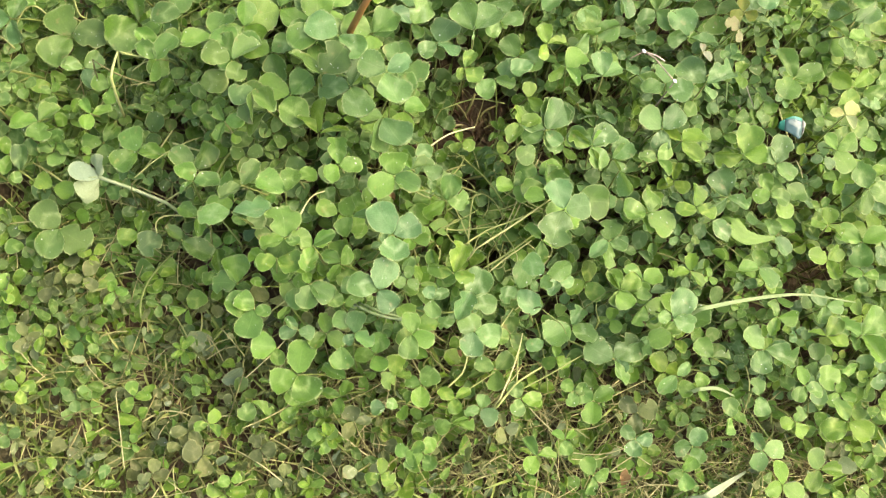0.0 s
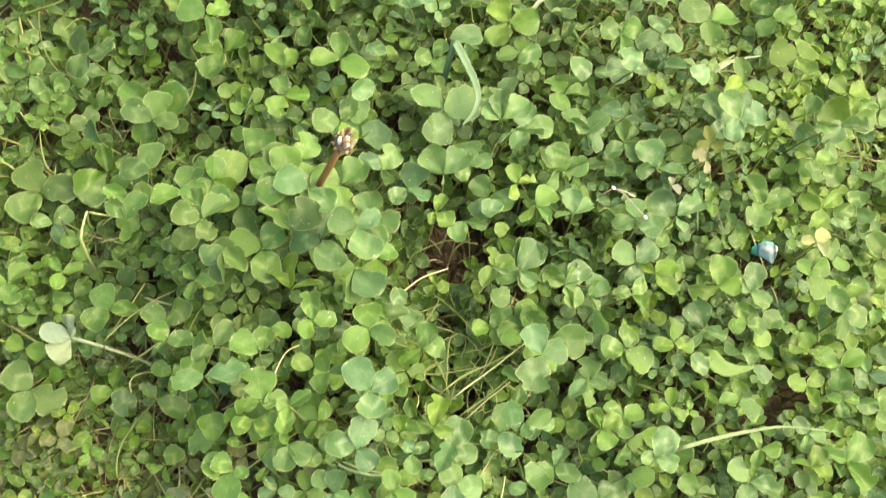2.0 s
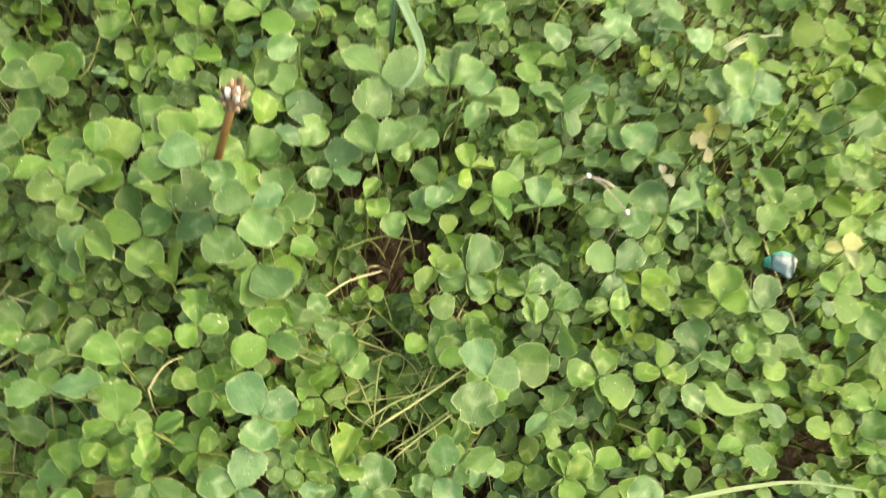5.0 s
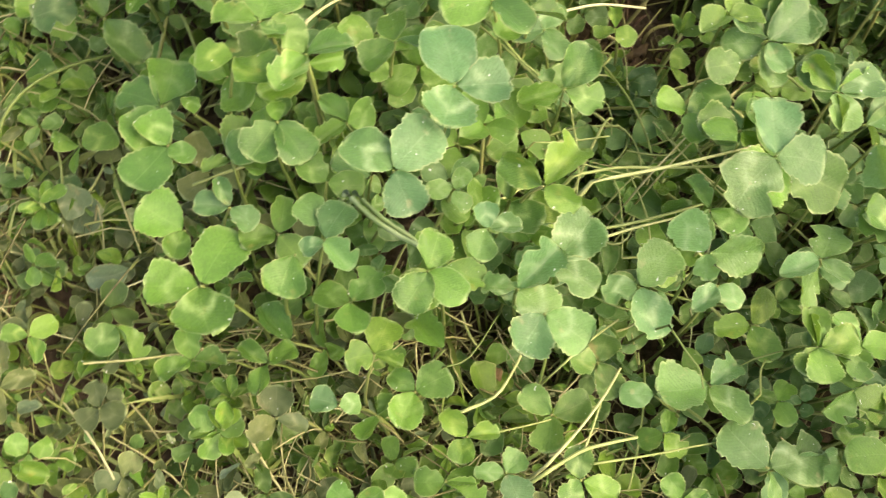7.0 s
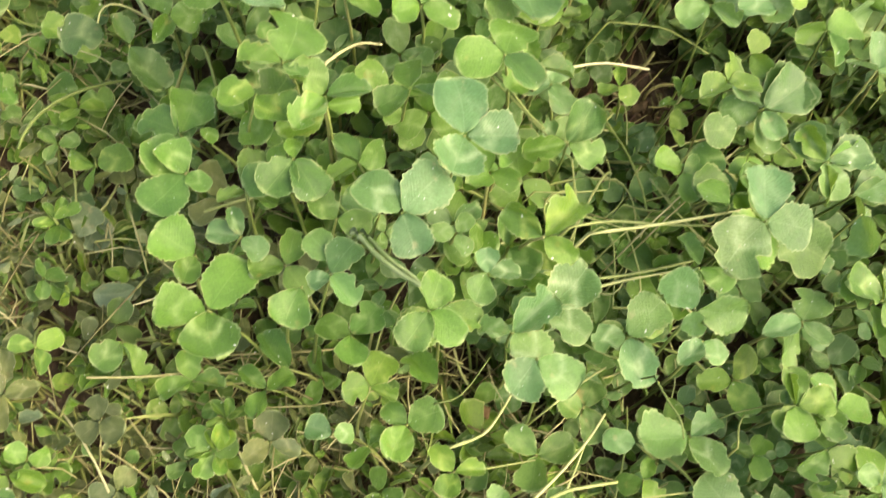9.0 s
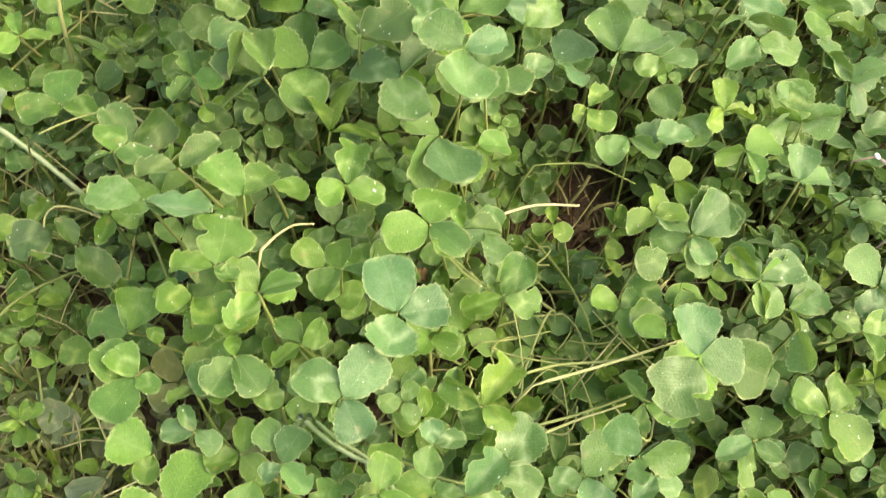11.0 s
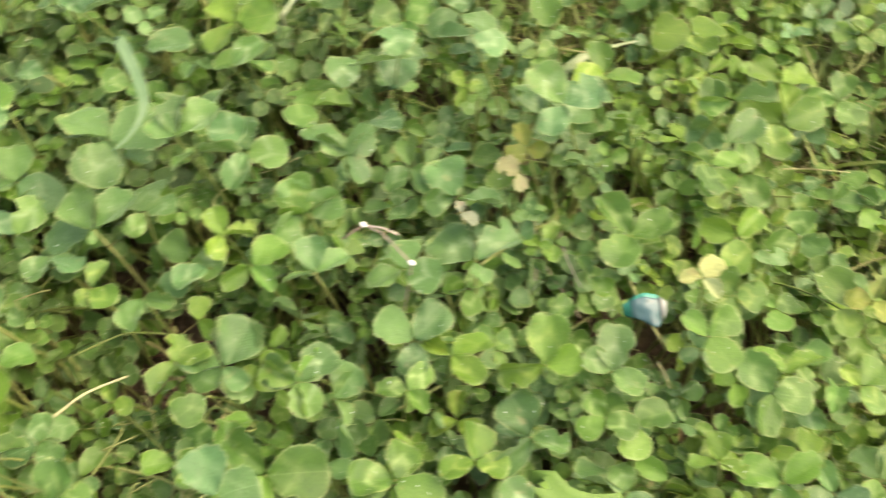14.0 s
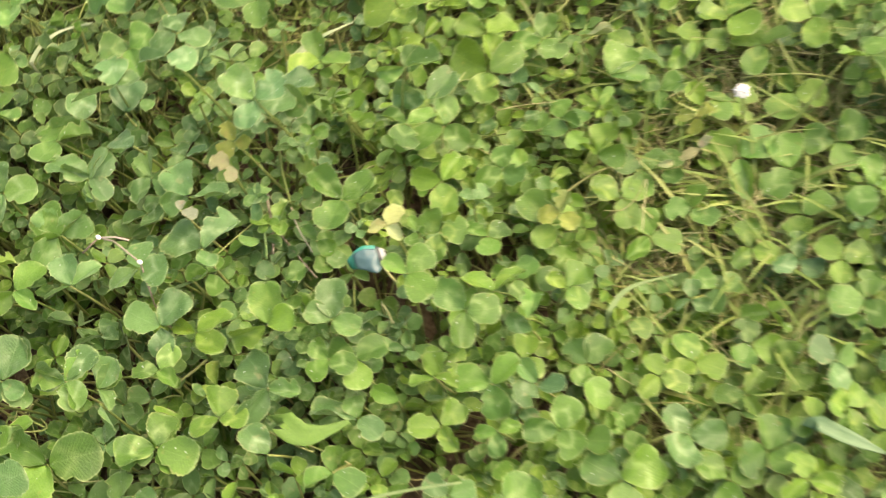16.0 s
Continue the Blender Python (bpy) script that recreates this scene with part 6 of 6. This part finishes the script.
stem([(-0.0112, 0.4551, 0.0375), (-0.0147, 0.4749, 0.0375), (-0.0139, 0.4840, 0.0375)], 0.0004, STRAW, "straw", "dry straw at the far mown edge", "straw")
stem([(0.1663, 0.5024, 0.0187), (0.1704, 0.5407, 0.0187), (0.1715, 0.5689, 0.0187)], 0.0004, STRAW, "straw", "dry straw on the mown strip", "straw")
stem([(0.2273, 0.4781, 0.0187), (0.2421, 0.4740, 0.0187), (0.2716, 0.4728, 0.0187)], 0.0004, STRAW, "straw", "dry straw on the mown strip", "straw")
blade([(0.4894, 0.4111, 0.0563), (0.5026, 0.4116, 0.0563), (0.5140, 0.4128, 0.0563), (0.5221, 0.4139, 0.0563)], 0.0036, BLUE_BLADE, "grass", "broad grey-green grass blade at the far lawn edge", "grass")
blade([(0.0185, 0.3764, 0.0625), (0.0220, 0.3900, 0.0625), (0.0271, 0.4021, 0.0625), (0.0356, 0.4106, 0.0625)], 0.0014, PALE_BLADE, "grass", "pale arching grass blade at the clover edge", "grass")
blade([(0.1509, 0.4537, 0.0500), (0.1526, 0.4706, 0.0500), (0.1581, 0.4829, 0.0500), (0.1648, 0.4936, 0.0500)], 0.0013, PALE_BLADE, "grass", "pale yellow-green grass blade between clover leaves", "grass")
stem([(0.1973, 0.3738, 0.0625), (0.2104, 0.3619, 0.0625), (0.2236, 0.3470, 0.0625)], 0.0007, TWIG, "straw", "pale dry stalk standing in the clover", "straw")


# ---- the bare hollow with brown roots ----
def hollow():
    rnd = random.Random(41)
    for k in range(24):
        a = rnd.uniform(0, math.tau)
        r0, r1 = rnd.uniform(0.0, 0.02), rnd.uniform(0.015, 0.036)
        p = Vector((HOLE[0] + r0 * math.cos(a), HOLE[1] + r0 * math.sin(a), rnd.uniform(0.0, 0.012)))
        b = a + rnd.gauss(0, 0.5)
        q = Vector((HOLE[0] + r1 * math.cos(b), HOLE[1] + r1 * math.sin(b), rnd.uniform(0.002, 0.035)))
        bm = bmesh.new()
        tube(bm, bend(p, q, (rnd.gauss(0, 0.003), rnd.gauss(0, 0.003), 0.003), 5), rnd.uniform(0.0005, 0.0011), 5)
        tagged(link("root", bm, ROOT if k % 4 else STRAW), "dry russet root strand in the bare hollow", "root", "roots in the hollow")
    for k in range(16):
        a, r = rnd.uniform(0, math.tau), rnd.uniform(0, 0.03)
        dead_leaf(HOLE[0] + r * math.cos(a), HOLE[1] + r * math.sin(a), rnd.uniform(0.002, 0.008), rnd.uniform(0.006, 0.013), rnd)


def dead_leaf(x, y, z, size, rnd, mat=None, label="crumpled brown dead leaf lying on the soil"):
    bm = bmesh.new()
    g = leaflet_grid(rnd.randint(0, 999), 12, 3, 5, 0.3)
    vs = [[bm.verts.new((p[0] * size, (p[1] - 0.5) * size, (p[2] + 0.22 * math.sin(7 * p[0] + 5 * p[1]) + 0.1 * math.sin(17 * p[1] - 9 * p[0])) * size)) for p in row] for row in g]
    for a, b in zip(vs, vs[1:]):
        for k in range(4):
            bm.faces.new((a[k], a[k + 1], b[k + 1], b[k]))
    ob = tagged(link("dead_leaf", bm, mat or LITTER), label, "dead leaf", "dead leaves")
    ob.matrix_basis = pose(x, y, relief(x, y) + z, rnd.uniform(-25, 25), rnd.uniform(-25, 25), rnd.uniform(0, 360))


hollow()
rnd_litter = random.Random(77)
for _ in range(46):
    lx, ly = rnd_litter.uniform(-0.1, 0.5), rnd_litter.uniform(-0.18, 0.66)
    if lushness(lx, ly) < 0.5:
        dead_leaf(lx, ly, 0.006, rnd_litter.uniform(0.006, 0.013), rnd_litter)
ORANGE = plain("orange_dead_leaf", [(0.1, (0.11, 0.07, 0.03)), (0.5, (0.22, 0.145, 0.065)), (0.95, (0.35, 0.255, 0.13))], 150, 0.8, 0.5, 0.15)
for lx, ly, lz, ls in ((0.368, 0.124, 0.031, 0.010), (0.131, 0.120, 0.062, 0.008), (0.266, 0.450, 0.062, 0.009), (0.358, 0.556, 0.013, 0.010), (0.367, 0.547, 0.006, 0.008), (0.339, 0.495, 0.013, 0.014), (0.260, 0.107, 0.025, 0.007), (0.235, 0.095, 0.025, 0.006), (0.309, 0.350, 0.037, 0.012), (0.239, 0.512, 0.025, 0.012)):
    dead_leaf(lx, ly, lz, ls, rnd_litter, ORANGE, "curled orange-brown dead leaf among green clover")


# ---- withered flower on a russet stalk ----
def withered_flower():
    thing = new("withered_flower")
    base = Vector((0.043, 0.138, relief(0.043, 0.138)))
    thing.location = base
    tagged(thing, "withered white and brown flower head on a russet stalk", "flower")
    path = [Vector(p) - base for p in ((0.043, 0.138, -0.008), (0.0440, 0.147, 0.06), (0.0450, 0.1545, 0.112), (0.0485, 0.1595, 0.142), (0.0520, 0.1648, 0.170))]
    bm = bmesh.new()
    tube(bm, path, [0.0024, 0.0023, 0.0022, 0.0021, 0.0020], 10)
    link("stalk", bm, RUSSET, thing, "smooth russet stalk")
    rnd = random.Random(3)
    top, lean = path[-1], Vector((0.12, 0.16, 0.98)).normalized()
    turn = lean.to_track_quat("Z", "Y").to_matrix().to_4x4()
    bm = bmesh.new()
    bmesh.ops.create_uvsphere(bm, u_segments=14, v_segments=9, radius=1)
    for v in bm.verts:
        v.co = (turn @ Vector((v.co.x * 0.0048 * (1 + 0.12 * math.sin(7 * math.atan2(v.co.y, v.co.x))), v.co.y * 0.0048, v.co.z * 0.0055 + 0.003))) + top
    link("calyx", bm, ROOT, thing, "dark dry calyx")
    for k in range(9):
        a = math.tau * k / 9
        d = turn @ Vector((math.cos(a), math.sin(a), 0.2))
        bm = bmesh.new()
        tube(bm, bend(top + d * 0.003, top + d * 0.0068 + lean * 0.003, lean * 0.001, 4), [0.0012, 0.0014, 0.0012, 0.0008, 0.0003], 5)
        link("sepal", bm, WITHERED, thing)
    for k in range(26):
        a, r = rnd.uniform(0, math.tau), rnd.uniform(0.0, 0.004)
        d = turn @ Vector((math.cos(a) * r, math.sin(a) * r, 0))
        bm = bmesh.new()
        tube(bm, bend(top + d * 0.6 + lean * 0.006, top + d * 1.6 + lean * rnd.uniform(0.011, 0.016), d * 0.2, 3), [0.0012, 0.0014, 0.0012, 0.0006], 4)
        link("petal", bm, WITHERED if k % 6 else WHITE_TIP, thing)


withered_flower()


# ---- dead twig with white seed tips ----
def seed_twig():
    thing = new("seed_twig")
    thing.location = (0.169, 0.2985, 0.1075)
    tagged(thing, "thin dead twig with white seed tips on clover leaves", "twig")
    o = Vector(thing.location)
    runs = [[(0.1668, 0.2884, 0.1075), (0.168, 0.294, 0.1085), (0.1691, 0.2985, 0.109)],
            [(0.1691, 0.2985, 0.109), (0.177, 0.3008, 0.1095), (0.186, 0.3, 0.11), (0.197, 0.2988, 0.111)],
            [(0.1691, 0.2985, 0.109), (0.176, 0.303, 0.109), (0.1824, 0.3054, 0.108)],
            [(0.197, 0.2988, 0.111), (0.199, 0.29, 0.08), (0.201, 0.285, 0.0)]]
    for run in runs:
        bm = bmesh.new()
        tube(bm, [Vector(p) - o for p in run], 0.00045, 5)
        link("branch", bm, TWIG, thing)
    for p in ((0.1691, 0.2985, 0.1095), (0.197, 0.2988, 0.1115)):
        bm = bmesh.new()
        bmesh.ops.create_icosphere(bm, subdivisions=2, radius=0.0012, matrix=Matrix.Translation(Vector(p) - o) @ Matrix.Diagonal((1.3, 0.9, 0.8, 1)))
        link("seed_tip", bm, WHITE_TIP, thing, "white fluffy seed tip")


seed_twig()


# ---- scrap of plastic wrapper ----
def wrapper():
    """A bent three-cornered scrap: teal band, blue-grey film, a dark line and a white rim."""
    film = plain("scrap_film", [(0.1, (0.038, 0.100, 0.105)), (0.9, (0.105, 0.19, 0.19))], 90, 0.28, 0.1, 0.0, 0.5)
    teal = plain("scrap_teal", [(0.1, (0.005, 0.115, 0.085)), (0.9, (0.02, 0.24, 0.17))], 60, 0.3, 0.1, 0.0, 0.5)
    dark = plain("scrap_dark", [(0.1, (0.010, 0.014, 0.014)), (0.9, (0.03, 0.04, 0.04))], 60, 0.3, 0.1, 0.0, 0.5)
    white = plain("scrap_white", [(0.1, (0.20, 0.23, 0.22)), (0.9, (0.34, 0.37, 0.35))], 60, 0.35, 0.1, 0.0, 0.5)
    thing = new("plastic_scrap")
    thing.matrix_basis = pose(0.2600, 0.3632, 0.0650, 0, 0, 50.5) @ Matrix.Diagonal((0.88, 0.88, 0.88, 1))
    tagged(thing, "crumpled white and teal plastic scrap caught in clover", "litter")

    def surface(s, d):
        """A place on the film: s along its straight upper side, d down towards its point."""
        deep = 0.0150 * min(1.0, s / 0.60, (1.0 - s) / 0.34 + 0.08) ** 0.7 + 0.002
        x, y = 0.022 * s, 0.0035 * math.sin(math.pi * s) - deep * d
        return x, y, 0.0042 * math.sin(math.pi * s) - 0.0045 * d * d + 0.0011 * noise.noise((x * 260, y * 260, 4.0))

    def piece(name, s0, s1, d0, d1, mat, label):
        bm = bmesh.new()
        n = 10
        rows = [[bm.verts.new(surface(s0 + (s1 - s0) * i / n, d0 + (d1 - d0) * j / n)) for i in range(n + 1)] for j in range(n + 1)]
        for a, b in zip(rows, rows[1:]):
            for k in range(n):
                f = bm.faces.new((a[k], b[k], b[k + 1], a[k + 1]))
                f.smooth = True
        ob = link(name, bm, mat, thing, label)
        m = ob.modifiers.new("thickness", "SOLIDIFY")
        m.thickness = 0.0002

    piece("printed_band", 0.0, 0.17, 0.0, 1.0, teal, "teal printed band")
    piece("film", 0.17, 0.80, 0.14, 1.0, film, "blue-grey plastic film")
    piece("printed_edge", 0.17, 0.80, 0.0, 0.14, teal, "thin teal edge")
    piece("printed_line", 0.80, 0.88, 0.0, 1.0, dark, "thin dark line")
    piece("rim", 0.88, 1.0, 0.0, 1.0, white, "white rim")


wrapper()


# ---- small white clover flower in the mown edge ----
def white_flower():
    rnd = random.Random(71)
    thing = new("clover_flower")
    base = Vector((0.376, 0.572, relief(0.376, 0.572)))
    thing.location = base
    tagged(thing, "small white clover flower low among the leaves", "flower")
    top = Vector((0.0, -0.003, 0.034 - base.z))
    bm = bmesh.new()
    tube(bm, bend((0, 0, -0.002), top, (0.003, 0.002, 0.002)), 0.0008, 5)
    link("stalk", bm, STALK, thing)
    bm = bmesh.new()
    for i in range(44):
        up = 1 - 1.35 * i / 43
        a = i * 2.39996
        d = Vector((math.cos(a) * math.sqrt(max(0.0, 1 - up * up)), math.sin(a) * math.sqrt(max(0.0, 1 - up * up)), up))
        long = rnd.uniform(0.0036, 0.0050)
        tube(bm, [top + 0.0010 * d, top + 0.6 * long * d, top + long * (d + Vector((0, 0, 0.15)))], [0.0004, 0.0009, 0.0003], 5)
    link("head", bm, WHITE_TIP, thing, "white floret head")


white_flower()


# ---- clover leaf turned over, pale underside up ----
def upturned_leaf():
    foot = Vector((0.052, 0.016, relief(0.052, 0.016)))
    thing = new("upturned_clover")
    thing.location = foot
    tagged(thing, "clover leaf turned over with its whitish underside up", "clover")
    joint = Vector((0.004, -0.0146, 0.056)) - foot
    bm = bmesh.new()
    tube(bm, [Vector((0, 0, -0.002)), Vector((0.0, 0.0, 0.03)), Vector((-0.012, -0.007, 0.052))] + bend((-0.012, -0.007, 0.052), joint, (0, 0, 0.003), 5)[1:], 0.0011, 6)
    link("stalk", bm, PALE_BLADE, thing, "pale bare stalk")
    for head, s, lean, shape in ((215, 0.019, 32, 0), (290, 0.018, -38, 3), (150, 0.015, -55, 7)):
        ob = new("leaflet", LEAFLETS["u"][shape])
        ob.parent = thing
        ob.matrix_basis = Matrix.Translation(joint) @ Euler((radians(12), 0, radians(head - 90))).to_matrix().to_4x4() @ Euler((0, radians(180 + lean), 0)).to_matrix().to_4x4() @ Matrix.Diagonal((s, s, s, 1))


upturned_leaf()


# ---- young shoots with pointed leaves ----
def seedling(x, y, z, size, seed):
    rnd = random.Random(seed)
    foot = Vector((x, y, relief(x, y)))
    thing = new("seedling")
    thing.location = foot
    tagged(thing, "young shoot with a rosette of pointed yellow-green leaves", "seedling", "young shoots")
    top = Vector((rnd.uniform(-0.003, 0.003), rnd.uniform(-0.003, 0.003), z - foot.z))
    bm = bmesh.new()
    tube(bm, bend((0, 0, -0.002), top, (0.001, 0.001, 0.002), 4), 0.0007, 5)
    link("stem", bm, RUNNER, thing)
    for k in range(6):
        ob = new("leaf", LEAFLETS["y"][(0, 3, 5, 7)[k % 4]])
        ob.parent = thing
        s = size * rnd.uniform(0.7, 1.1)
        turn = Euler((radians(rnd.uniform(15, 50)), radians(rnd.gauss(0, 12)), radians(62 * k + rnd.uniform(-15, 15)))).to_matrix().to_4x4()
        ob.matrix_basis = Matrix.Translation(top - Vector((0, 0, 0.0015 * k))) @ turn @ Matrix.Diagonal((s * 0.55, s, s, 1))


for k, (sx, sy, sz, ss) in enumerate(((0.223, -0.007, 0.033, 0.012), (0.119, -0.042, 0.028, 0.011), (0.209, 0.002, 0.030, 0.009), (0.239, -0.033, 0.025, 0.010), (0.142, 0.206, 0.062, 0.010), (0.194, 0.177, 0.056, 0.009), (0.199, 0.491, 0.050, 0.012), (0.315, 0.524, 0.031, 0.011))):
    seedling(sx, sy, sz, ss, 60 + k)


# ---- green plastic stake at the edge of the clover ----
def stake():
    green = plain("green_plastic", [(0.1, (0.0, 0.22, 0.045)), (0.9, (0.01, 0.33, 0.08))], 40, 0.35, 0.05, 0.0, 0.5)
    thing = new("garden_stake")
    x, y = -0.275, 0.1671
    thing.location = (x, y, relief(x, y))
    tagged(thing, "short emerald green plastic garden stake in the clover", "garden stake")
    bm = bmesh.new()
    tube(bm, [Vector((0, 0, z)) for z in (-0.02, 0.0, 0.03, 0.06, 0.078)], [0.004, 0.0068, 0.0068, 0.0068, 0.0068], 16)
    link("shaft", bm, green, thing)
    bm = bmesh.new()
    tube(bm, [Vector((0, 0, z)) for z in (0.078, 0.0795, 0.088, 0.090)], [0.0076, 0.0086, 0.0086, 0.0072], 16)
    link("cap", bm, green, thing, "rounded green cap")


stake()
